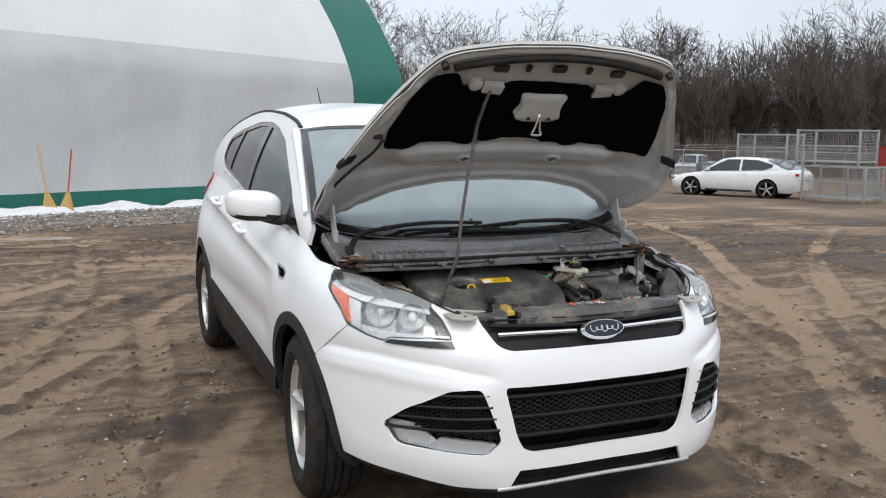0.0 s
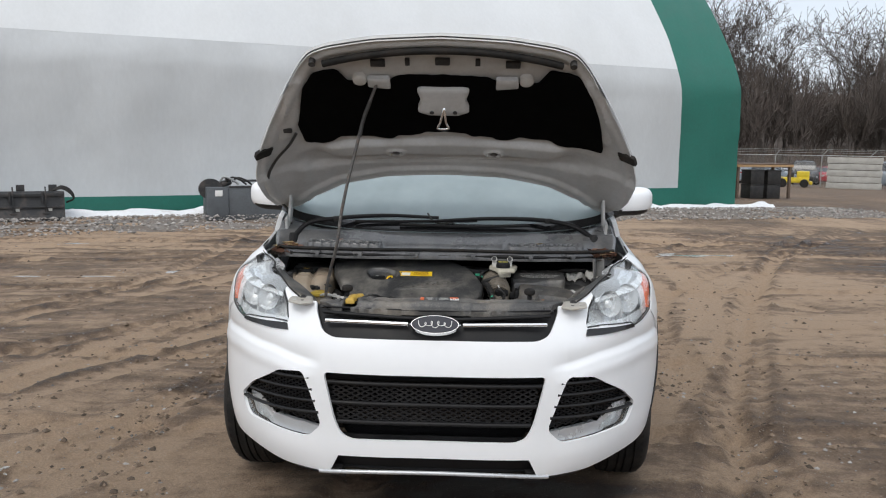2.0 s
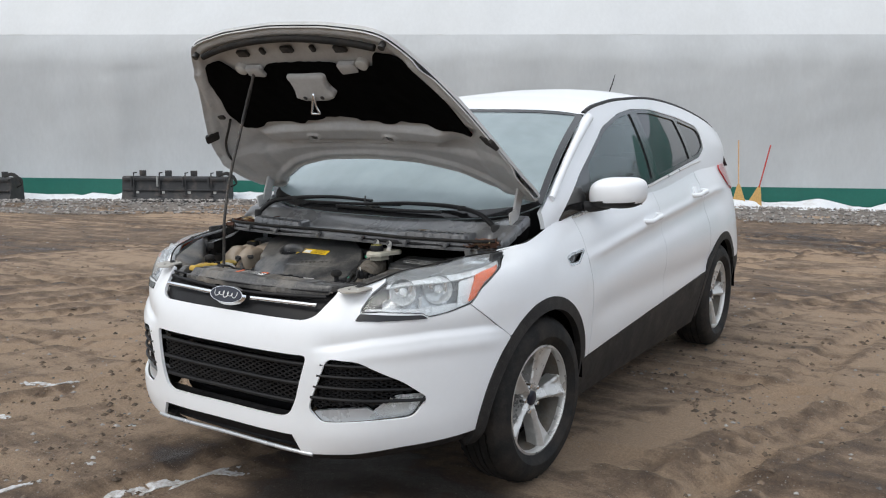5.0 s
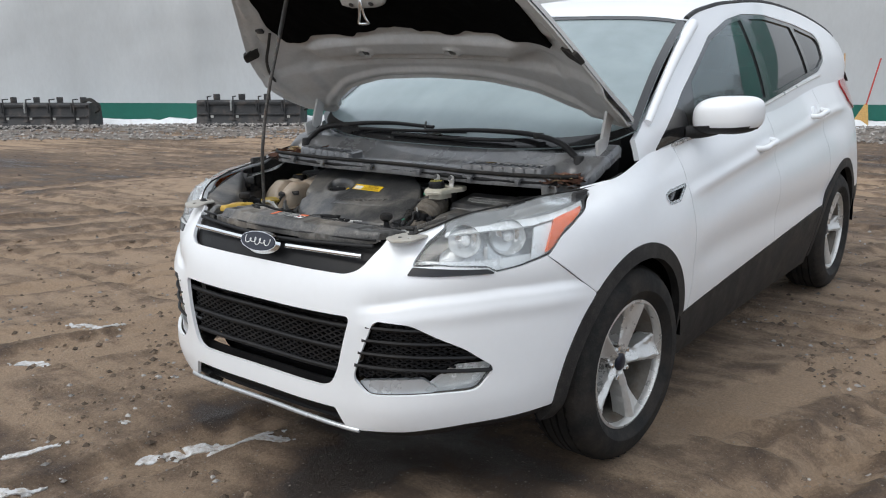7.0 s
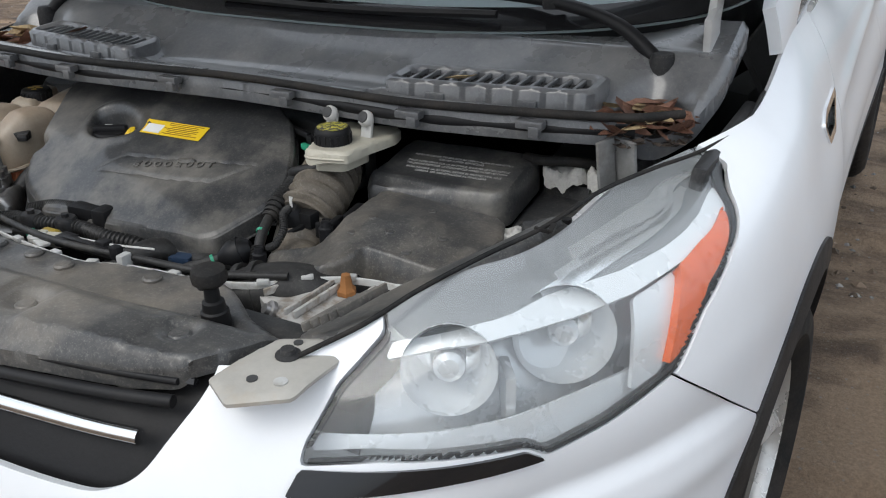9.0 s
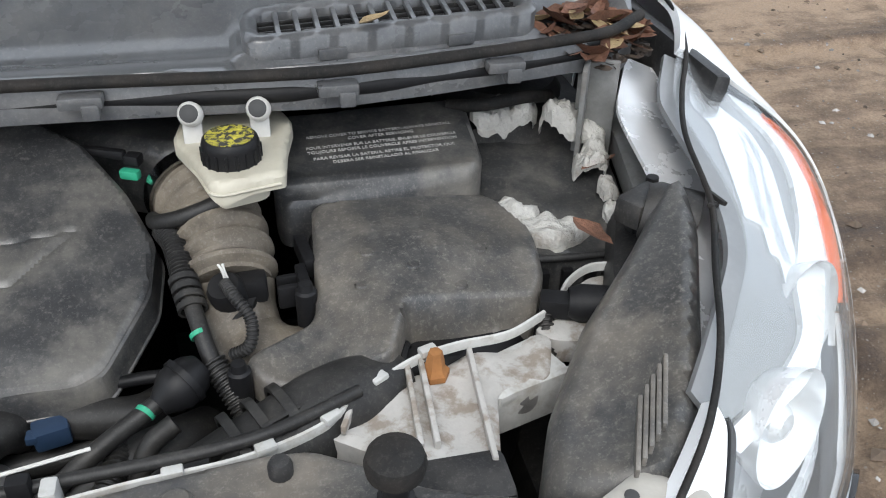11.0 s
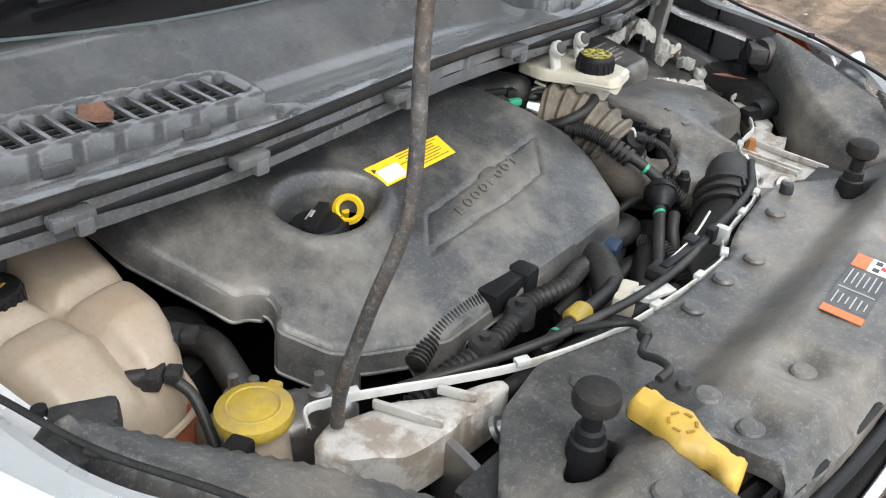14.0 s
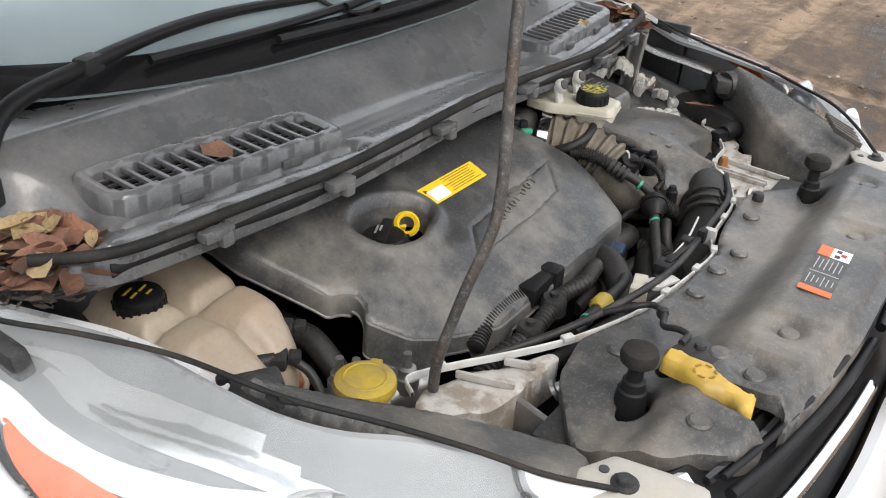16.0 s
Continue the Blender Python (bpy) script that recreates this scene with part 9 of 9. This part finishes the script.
parked("sedan", "dark sedan behind the fence", (33.0, 65.5), aim(1, -.2), M["carblack"])
parked("sedan", "silver sedan behind the chain-link fence", (37.6, 53.6), aim(-1, .3), M["carsilver"])
parked("sedan", "white sedan behind a silver one", (40.5, 62.0), aim(-1, .3), M["carwhite"])
parked("pickup", "silver pickup truck behind the fence", (43.4, 52.0), aim(-1, -.3), M["carsilver"], bed=True, **{**TALL, "cabin": (.28, .36, .56, .61)})
parked("sedan", "silver-grey sedan behind heaps of scrap", (47.0, 47.5), aim(-1, .5), M["carsilver"])
parked("sedan", "grey sedan in the far row", (26.6, 72.5), aim(1, .1), M["carsilver"])

# ---- wire cages ----
cage = thing("wire_cage", "galvanised steel wire cage for storage, empty", "cage", "stacked wire cages")
CW, CD, CH = 2.05, 1.25, 1.18
for sx in (-1, 1):
    for sy in (-1, 1):
        part("post", box((sx * CW / 2, sy * CD / 2, CH / 2), (.07, .07, CH), .01), M["galv"], cage)
for sy in (-1, 1):
    for z in (.14, CH * .55, CH - .04) if sy < 0 else (.14, CH - .04):
        part("rail", box((0, sy * CD / 2, z), (CW, .045, .05), .008), M["galv"], cage)
for sx in (-1, 1):
    for z in (.14, CH - .04):
        part("rail", box((sx * CW / 2, 0, z), (.045, CD, .05), .008), M["galv"], cage)


def wires(p0, eu, ev, nu_, nv_, r=.0035):
    VV, FF, o = [], [], 0
    p0, eu, ev = (np.array(q, float) for q in (p0, eu, ev))
    for k in range(nu_ + 1):
        lines = [(p0 + eu * k / nu_, p0 + eu * k / nu_ + ev)]
        for a_, b_ in lines:
            V_, F_ = tube_data([a_, b_], r, seg=4, n=2)
            VV.append(V_)
            FF += [tuple(i + o for i in f) for f in F_]
            o += len(V_)
    for k in range(nv_ + 1):
        V_, F_ = tube_data([p0 + ev * k / nv_, p0 + ev * k / nv_ + eu], r, seg=4, n=2)
        VV.append(V_)
        FF += [tuple(i + o for i in f) for f in F_]
        o += len(V_)
    return np.concatenate(VV), FF


for p0, eu, ev, a_, b_ in (((-CW / 2, -CD / 2, .14), (CW, 0, 0), (0, 0, CH * .42), 24, 5), ((-CW / 2, CD / 2, .14), (CW, 0, 0), (0, 0, CH - .18), 24, 10), ((-CW / 2, -CD / 2, .14), (0, CD, 0), (0, 0, CH - .18), 15, 10), ((CW / 2, -CD / 2, .14), (0, CD, 0), (0, 0, CH - .18), 15, 10)):
    mesh("wire_panel", *wires(p0, eu, ev, a_, b_), M["galv"], cage, sharp=0)
part("base_deck", join(*[box((0, -CD / 2 + CD * k / 6, .13), (CW, .05, .03), .006) for k in range(7)]), M["galv"], cage)
ca = aim(.75, -2.5)
c0 = Vector((20.75, 18.35, gz(20.75, 18.35)))
along = Vector((math.cos(math.radians(ca)), math.sin(math.radians(ca)), 0))
back = Vector((-along.y, along.x, 0))
cage.matrix_world = pose(c0.x + back.x * .6 + along.x * .25, c0.y + back.y * .6 + along.y * .25, c0.z + .03, 0, 0, ca)
for x, y, dz in ((c0.x + back.x * .6, c0.y + back.y * .6, CH + .03), (c0.x + back.x * 2.2 + along.x * 2.0, c0.y + back.y * 2.2 + along.y * 2.0, .03), (c0.x + back.x * 2.2 + along.x * 1.0, c0.y + back.y * 2.2 + along.y * 1.0, .03), (23.4, 23.6, .03), (23.4, 23.6, CH + .03)):
    copy_thing(cage, pose(x, y, gz(x, y) + dz, 0, 0, ca))

# ---- chain-link fence ----
fence = thing("chain_link_fence", "tall chain-link fence with slanted arms on its posts", "fence")
F0, F1 = Vector((10, 61.4)), Vector((60, 38.3))
NF = 19
for k in range(NF + 1):
    p = F0.lerp(F1, k / NF)
    z = gz(p.x, p.y)
    po = part("post", lathe([(.001, 2.15), (.035, 2.14), (.035, -.1)], 8, Matrix.Translation((p.x, p.y, z))), M["galv"], fence)
    tube("arm", [(p.x, p.y, z + 2.1), (p.x + .28, p.y - .25, z + 2.50)], .026, M["galv"], po, seg=6, n=2)
    if k < NF:
        q = F0.lerp(F1, (k + 1) / NF)
        z2 = gz(q.x, q.y)
        tube("top_rail", [(p.x, p.y, z + 2.1), (q.x, q.y, z2 + 2.1)], .028, M["galv"], fence, seg=6, n=2)
        VV, FF, o = [], [], 0
        for sl in (-1, 1):
            for j in range(-14, 22):
                a_ = np.array((j / 21, 0.0))
                pts = []
                for f_ in (0, 1):
                    u = j / 21 + (f_ if sl > 0 else 1 - f_) * 14 / 21
                    pts.append((u, f_ * 2.05))
                (u0, h0), (u1, h1) = sorted(pts)
                if u1 <= 0 or u0 >= 1:
                    continue
                if u0 < 0:
                    h0 += (h1 - h0) * (0 - u0) / (u1 - u0)
                    u0 = 0
                if u1 > 1:
                    h1 = h0 + (h1 - h0) * (1 - u0) / (u1 - u0)
                    u1 = 1
                P = [np.array((p.x + (q.x - p.x) * u, p.y + (q.y - p.y) * u, z + (z2 - z) * u + h)) for u, h in ((u0, h0), (u1, h1))]
                V_, F_ = tube_data(P, .0045, seg=3, n=2)
                VV.append(V_)
                FF += [tuple(i + o for i in f) for f in F_]
                o += len(V_)
        mesh("wire_mesh", np.concatenate(VV), FF, M["galv"], fence, sharp=0)
        for hh in (2.28, 2.40, 2.50):
            f_ = (hh - 2.1) / .4
            tube("barbed_wire", [(p.x + .28 * f_, p.y - .25 * f_, z + hh), (q.x + .28 * f_, q.y - .25 * f_, z2 + hh)], .008, M["galv"], fence, seg=4, n=2)

# ---- goods in front of the fence ----
def goods(name, label, category, at, size, material, ang=25, boards=0, group=""):
    g_ = thing(name, label, category, group)
    z = gz(*at)
    if boards:
        for k in range(boards):
            part("block", box((0, 0, size[2] * (k + .5) / boards), (size[0] * (1 - .03 * (k % 2)), size[1], size[2] / boards - .03), .02), material, g_)
            part("spacer", box((0, 0, size[2] * (k + 1) / boards - .015), (size[0] * .9, size[1] * .8, .03), .005), M["darkwood"], g_)
    else:
        part("case", box((0, 0, size[2] / 2), size, .03), material, g_)
        part("lid", box((0, 0, size[2] - .03), (size[0] * 1.02, size[1] * 1.02, .06), .015), material, g_)
    g_.matrix_world = pose(*at, z, 0, 0, ang)
    return g_


palegrey = surf("weathered_grey_board", (.42, .41, .38), .8, vary=.2, scale=2, fine=20, bump=.2)
goods("pallet_load", "stacked pale grey slabs on wooden spacers", "pallet load", (24.3, 52.9), (3.2, 1.2, 2.0), palegrey, -25, 5)
goods("crate", "grey metal crate by the fence", "crate", (29.4, 50.8), (1.9, 1.1, .95), surf("dull_grey_crate", (.34, .35, .35), .6, vary=.15), -25)
goods("cabinet", "blue-grey steel cabinet by the fence", "cabinet", (30.9, 50.3), (1.9, 1.1, 1.75), surf("blue_grey_crate", (.26, .31, .34), .5, vary=.15), -25)
goods("cabinet", "black steel cabinet by the fence", "cabinet", (32.4, 49.5), (1.2, 1.1, 1.7), M["machine"], -25)
goods("cabinet", "pale grey steel cabinet by the fence", "cabinet", (33.5, 48.9), (1.5, 1.1, 1.5), surf("pale_crate", (.50, .51, .50), .6, vary=.15), -25)
goods("bin", "blue plastic bin stacked by the fence", "bin", (34.5, 46.7), (1.5, 1.1, 1.3), surf("blue_bin", (.03, .12, .42), .45, vary=.15), -25)
goods("bin", "light blue plastic bin by the fence", "bin", (32.9, 47.4), (1.4, 1.1, 1.2), surf("light_blue_bin", (.16, .30, .46), .5, vary=.15), -25)
goods("sack_stack", "bright red sacks stacked on a blue bin", "sacks", (34.6, 46.7), (1.2, .9, .75), surf("red_sack", (.62, .10, .12), .7, vary=.25, scale=6, bump=.3), -25, 3).location.z += 1.3
for k in range(5):
    goods("scrap_heap", "low heap of grey metal scrap", "scrap", (37.4 + 1.6 * k, 46.0 - .75 * k), (1.5, 1.1, .9 + .25 * (k % 2)), surf("scrap_metal", (.30, .30, .30), .6, .4, vary=.5, scale=6, fine=30, bump=.6, bdist=.05) if k == 0 else bpy.data.materials["scrap_metal"], -25 + 8 * k)
rb = goods("shipping_container", "red steel shipping container", "container", (51.0, 37.4), (6.1, 2.44, 2.6), M["redpaint"], -30)
for k in range(24):
    part("corrugation", box((-2.9 + .25 * k, -1.235, 1.35), (.11, .035, 2.2), .01), M["redpaint"], rb)

tug = thing("tow_tractor", "small bright yellow tow tractor", "tractor")
part("chassis", box((0, 0, .55), (2.4, 1.2, .40), .06), M["yellowpaint"], tug)
part("engine_cowl", box((.75, 0, .95), (.95, 1.05, .55), .08), M["yellowpaint"], tug)
part("front_bumper", box((1.35, 0, .36), (.22, 1.2, .22), .03), M["yellowpaint"], tug)
part("driver_seat", box((-.15, 0, .92), (.5, .5, .40), .06), M["plastic"], tug)
part("steering_column", box((.22, 0, 1.18), (.06, .06, .42), .01, (0, -20, 0)), M["machine"], tug)
part("load_bed", box((-1.5, 0, .66), (1.6, 1.3, .14), .02), M["darkwood"], tug)
part("bed_side", box((-1.5, 0, .45), (1.5, 1.1, .22), .03), M["yellowpaint"], tug)
for x in (-1.9, -.75, .85):
    for sy in (-1, 1):
        part("wheel", lathe([(.001, .1), (.18, .1), (.30, .09), (.32, .05), (.32, -.09), (.001, -.09)], 20, upright((x, sy * .62, .32), (0, sy, 0))), M["rubber"], tug)
tug.matrix_world = pose(20.7, 53.6, gz(20.7, 53.6), 0, 0, aim(1, -.35)) @ Matrix.Diagonal((.8, .8, .85, 1))

rack = thing("work_table", "wooden bench with black bins underneath", "table")
part("tabletop", box((0, 0, 1.28), (2.6, 1.2, .10), .02), M["wood"], rack)
for k in range(5):
    part("plank", box((0, -.5 + .25 * k, 1.35), (2.5, .22, .035), .006), M["darkwood"], rack)
for sx in (-1, 1):
    for sy in (-1, 1):
        part("leg", box((sx * 1.2, sy * .5, .64), (.10, .10, 1.28), .01), M["darkwood"], rack)
rack.matrix_world = pose(11.2, 31.6, gz(11.2, 31.6), 0, 0, 20)
for k in range(4):
    goods("storage_bin", "black plastic storage bin under the bench", "bin", (11.0 + .75 * (k % 2), 31.3 + .3 * (k % 2)), (.62, .6, .55), M["plastic"], 20).location.z += .56 * (k // 2)

# ---- trees ----
def grow(seed, height, girth, spread, levels=6, fine=3):
    """Limbs of a bare tree: lists of (start, end, radius, radius) from the trunk outwards."""
    r_ = np.random.default_rng(seed)
    big, small = [], []

    def limb(p, d, length, r, lev):
        steps = 4 if lev < 3 else 2
        for s_ in range(steps):
            d2 = d + r_.normal(0, .10 + .02 * lev, 3) + np.array((0, 0, .05))
            d2 /= np.linalg.norm(d2)
            q = p + d2 * length / steps
            (big if lev < 3 else small).append((p, q, r, r * .86))
            p, d, r = q, d2, r * .86
            if lev >= 1 and lev < levels and r_.random() < .55:
                side_ = np.cross(d, r_.normal(0, 1, 3))
                side_ /= np.linalg.norm(side_) + 1e-9
                dd = d * .55 + side_ * (.75 * spread) + np.array((0, 0, .12))
                limb(p, dd / np.linalg.norm(dd), length * r_.uniform(.45, .7), r * .5, lev + 1)
        if lev < levels:
            for k in range(3 if lev < 3 else 2):
                side_ = np.cross(d, r_.normal(0, 1, 3))
                side_ /= np.linalg.norm(side_) + 1e-9
                dd = d + side_ * r_.uniform(.35, .85) * spread
                limb(p, dd / np.linalg.norm(dd), length * r_.uniform(.62, .86), r * r_.uniform(.55, .75), lev + 1)
    limb(np.zeros(3), np.array((0, 0, 1.0)), height * .26, girth, 0)
    return big, small


def bars(segs, sides):
    """Tapered bars for all limbs in one go."""
    A = np.array([s[0] for s in segs]); B = np.array([s[1] for s in segs])
    ra = np.array([s[2] for s in segs]); rb_ = np.array([s[3] for s in segs])
    t_ = B - A
    t_ /= np.linalg.norm(t_, axis=1)[:, None] + 1e-9
    u = np.cross(t_, np.where(np.abs(t_[:, 2:3]) < .9, (0.0, 0, 1), (1.0, 0, 0)))
    u /= np.linalg.norm(u, axis=1)[:, None] + 1e-9
    w = np.cross(t_, u)
    an = np.linspace(0, 2 * np.pi, sides, endpoint=False)
    ring_ = np.cos(an)[None, :, None] * u[:, None] + np.sin(an)[None, :, None] * w[:, None]
    V = np.stack([A[:, None] + ring_ * ra[:, None, None], B[:, None] + ring_ * rb_[:, None, None]], 1).reshape(-1, 3)
    n = len(segs)
    k = np.arange(sides)
    q = np.stack([k, (k + 1) % sides, sides + (k + 1) % sides, sides + k], -1)
    F_ = (np.arange(n)[:, None, None] * 2 * sides + q[None]).reshape(-1, 4)
    return V, F_


def fit_height(segs, big, height):
    top = max(s[1][2] for s in segs)
    k = height / top
    return [(a_ * k, b_ * k, r0 * k ** .3, r1 * k ** .3) for a_, b_, r0, r1 in segs], [(a_ * k, b_ * k, r0 * k ** .3, r1 * k ** .3) for a_, b_, r0, r1 in big]


def tree(x, y, height, girth, spread, seed, label):
    big, small = grow(seed, height, girth, spread)
    small, big = fit_height(small, big, height)
    z = gz(x, y) - .2
    t_ = thing("bare_tree", label, "tree", "tall bare trees behind the yard", at=(x, y, z))
    mesh("trunk", *bars(big, 7), M["bark"], t_, sharp=60)
    small = [(a_, b_, max(r0, .026), max(r1, .018)) for a_, b_, r0, r1 in small]
    mesh("crown", *bars(small, 3), M["twig"], t_, sharp=0)


OAK = "tall bare oak with a wide crown of fine branches"
SLIM = "slim bare tree with upright branches"
for x, y, h, g_, sp, sd, lb_ in ((45.0, 99.7, 19.0, .55, .95, 11, OAK), (55.2, 98.0, 19.5, .62, 1.1, 12, OAK), (63.5, 89.2, 17, .5, .9, 13, OAK), (32.7, 97.0, 19.5, .34, .8, 14, SLIM), (28.2, 98.2, 18.5, .30, .8, 15, SLIM), (37.6, 103, 15, .3, .7, 16, SLIM), (50, 106, 16.5, .35, .7, 17, SLIM), (60, 100, 17, .38, .8, 18, SLIM), (70, 86, 18, .42, .85, 19, OAK), (76, 74, 18, .42, .8, 20, SLIM), (84, 70, 19, .45, .85, 21, OAK), (24, 101, 17, .3, .8, 22, SLIM), (14, 102, 19, .36, .8, 23, SLIM), (18, 99, 19.5, .36, .9, 24, OAK), (9, 104, 18.5, .34, .85, 25, SLIM), (4, 103, 19, .36, .9, 26, OAK), (21, 104, 18, .3, .8, 27, SLIM)):
    tree(x, y, h * 1.12, g_, sp, sd, lb_)

# the wood behind: many thin trees and brush, as one mass
VV, FF, o = [], [], 0
kinds = []
for sd in range(8):
    b_, s_ = grow(50 + sd, 12, .16, .55, 4)
    s_, b_ = fit_height(s_, b_, 1.0)
    kinds.append((b_ + s_, sd))
for k in range(540):
    an = math.radians(rng.uniform(1, 66))
    r0 = rng.uniform(98, 150) if k > 130 else rng.uniform(90, 112)
    x, y = r0 * math.sin(an), r0 * math.cos(an)
    h = rng.uniform(8, 14.5) + 1.6 * float(fbm(np.array(an * 9), np.array(1.0), 77, 2)) + (1.5 if an > .75 else 0)
    segs, _ = kinds[k % 8]
    rot = rng.random() * 6.28
    R = np.array(((math.cos(rot), -math.sin(rot), 0), (math.sin(rot), math.cos(rot), 0), (0, 0, 1))) * h * np.array((.75, .75, 1))
    th = .045 + .10 * rng.random()
    sg_ = [(R @ a_, R @ b_, max(.03, min(th * 2, q0 * 1.2) * (1 - a_[2] * .8)), max(.022, min(th * 2, q1 * 1.2) * (1 - b_[2] * .8))) for a_, b_, q0, q1 in segs]
    V_, F_ = bars(sg_, 3)
    VV.append(V_ + (x, y, gz(x, y) - .3))
    FF.append(F_ + o)
    o += len(V_)
tagged(mesh("bare_wood", np.concatenate(VV), np.concatenate(FF), M["twig"], None, "", 0), "dense brown winter wood of thin bare trees", "woods", kind="stuff")

# brush at the wood's foot and the wooded slope behind it
VV = []
for k in range(16000):
    an = math.radians(rng.uniform(6, 68))
    r0 = rng.uniform(86, 130)
    x, y = r0 * math.sin(an), r0 * math.cos(an)
    z = gz(x, y)
    h = rng.uniform(.8, 3.0) * (1 + .7 * float(fbm(np.array(x * .12), np.array(y * .12), 91, 2)))
    d_ = rng.normal(0, .35, 2) * h
    VV.append(((x, y, z - .1), (x + d_[0], y + d_[1], z + h), rng.uniform(.03, .07), .015))
tagged(mesh("undergrowth", *bars([(np.array(a_), np.array(b_), r0, r1) for a_, b_, r0, r1 in VV], 3), M["brush"], None, "", 0), "tangled brown undergrowth along the wood's edge", "undergrowth", kind="stuff")
an = np.radians(np.linspace(-40, 110, 260))
V, nl = [], 14
for i, q in enumerate(an):
    hh = 8.2 + 3.2 * float(fbm(np.array(q * 14), np.array(0.0), 95, 5)) + 2.2 * float(np.clip((q - .70) * 3, 0, 1))
    for j in range(nl):
        f_ = j / (nl - 1)
        r0 = 140 + 26 * f_ + 5 * float(fbm(np.array(q * 40), np.array(f_ * 6), 97, 3))
        V.append((r0 * math.sin(q), r0 * math.cos(q), -4 + (hh + 4) * f_ ** .8 + (1.2 * float(fbm(np.array(q * 60), np.array(f_ * 9), 99, 3)) if j else 0)))
tagged(mesh("wooded_slope", V, [(i * nl + j, (i + 1) * nl + j, (i + 1) * nl + j + 1, i * nl + j + 1) for i in range(len(an) - 1) for j in range(nl - 1)], surf("winter_wood", (.078, .067, .06), 1.0, vary=.45, scale=.25, fine=2.2, bump=0, stretch=(1, 1, .12), spec=.1)), "distant slope of grey-brown winter wood", "backdrop", kind="structure")

# ---- dead leaves in the engine bay ----
def leaf_pile(n, cx, cy, cz, rx, ry, h, seed, small=.014, large=.032):
    """Curled leaves with a ragged outline, lying about a spot."""
    r_ = np.random.default_rng(seed)
    V, F_ = [], []
    for k in range(n):
        a_, q = r_.random() * 6.28, r_.random() ** .5
        c_ = np.array((cx + rx * q * math.cos(a_), cy + ry * q * math.sin(a_), cz + h * (1 - q * q) * r_.random()))
        s_ = r_.uniform(small, large)
        yaw, tilt, curl, fat = r_.random() * 6.28, r_.normal(0, .5), r_.uniform(.15, .9), r_.uniform(.7, 1.3)
        o = len(V)
        ws = [0.0] + [fat * f * r_.uniform(.75, 1.2) for f in (.34, .46, .42, .24)] + [0.0]
        for i, u in enumerate((-1, -.6, -.15, .3, .7, 1.1)):
            for w in (-ws[i], 0, ws[i]) if ws[i] else (0,):
                p = np.array((u, w, curl * (abs(w) * .9 + .3 * u * u)))
                p = np.array((p[0], p[1] * math.cos(tilt) - p[2] * math.sin(tilt), p[1] * math.sin(tilt) + p[2] * math.cos(tilt)))
                V.append(c_ + s_ * np.array((p[0] * math.cos(yaw) - p[1] * math.sin(yaw), p[0] * math.sin(yaw) + p[1] * math.cos(yaw), p[2])))
        F_ += [(o, o + 1, o + 2), (o, o + 2, o + 3)]
        for i in range(3):
            b_ = o + 1 + 3 * i
            F_ += [(b_, b_ + 3, b_ + 4, b_ + 1), (b_ + 1, b_ + 4, b_ + 5, b_ + 2)]
        F_ += [(o + 10, o + 13, o + 11), (o + 11, o + 13, o + 12)]
    return V, F_


for i, (cx, cy, cz, rx, ry, h) in enumerate(((.655, .935, .962, .075, .075, .03), (-.672, .935, .962, .070, .085, .03))):
    where = "in the corner of the cowl"
    tagged(mesh("leaf_crumbs", *leaf_pile(260, cx, cy, cz, rx, ry, .022, 400 + i, .004, .011), surf("dark_leaf_crumbs", (.055, .040, .030), .85, vary=.5, scale=60, bump=.2, island=True), None, "", 0), "dark crumbled leaf bits and needles " + where, "debris", kind="stuff")
    tagged(mesh("leaf_litter", *leaf_pile(46, cx, cy, cz + .012, rx * .9, ry * .9, h, 410 + i), M["leaf"], None, "", 0), "curled reddish-brown dead leaves " + where, "leaves", kind="stuff")
    tagged(mesh("pale_leaves", *leaf_pile(9, cx, cy, cz + .022, rx * .8, ry * .8, h, 420 + i), M["paleleaf"], None, "", 0), "pale tan dead leaves on top of the brown ones " + where, "leaves", kind="stuff")
for i, (x, y, z) in enumerate(((.645, .835, .862), (.40, .885, 1.024), (-.44, .925, 1.022), (.585, .70, .862))):
    ob = mesh("dead_leaf", *leaf_pile(1, x, y, z, .002, .002, .0, 430 + i), M["paleleaf" if i == 1 else "leaf"], None, "", 0)
    tagged(ob, "single curled dead leaf lying in the engine bay", "leaf", "single leaves")
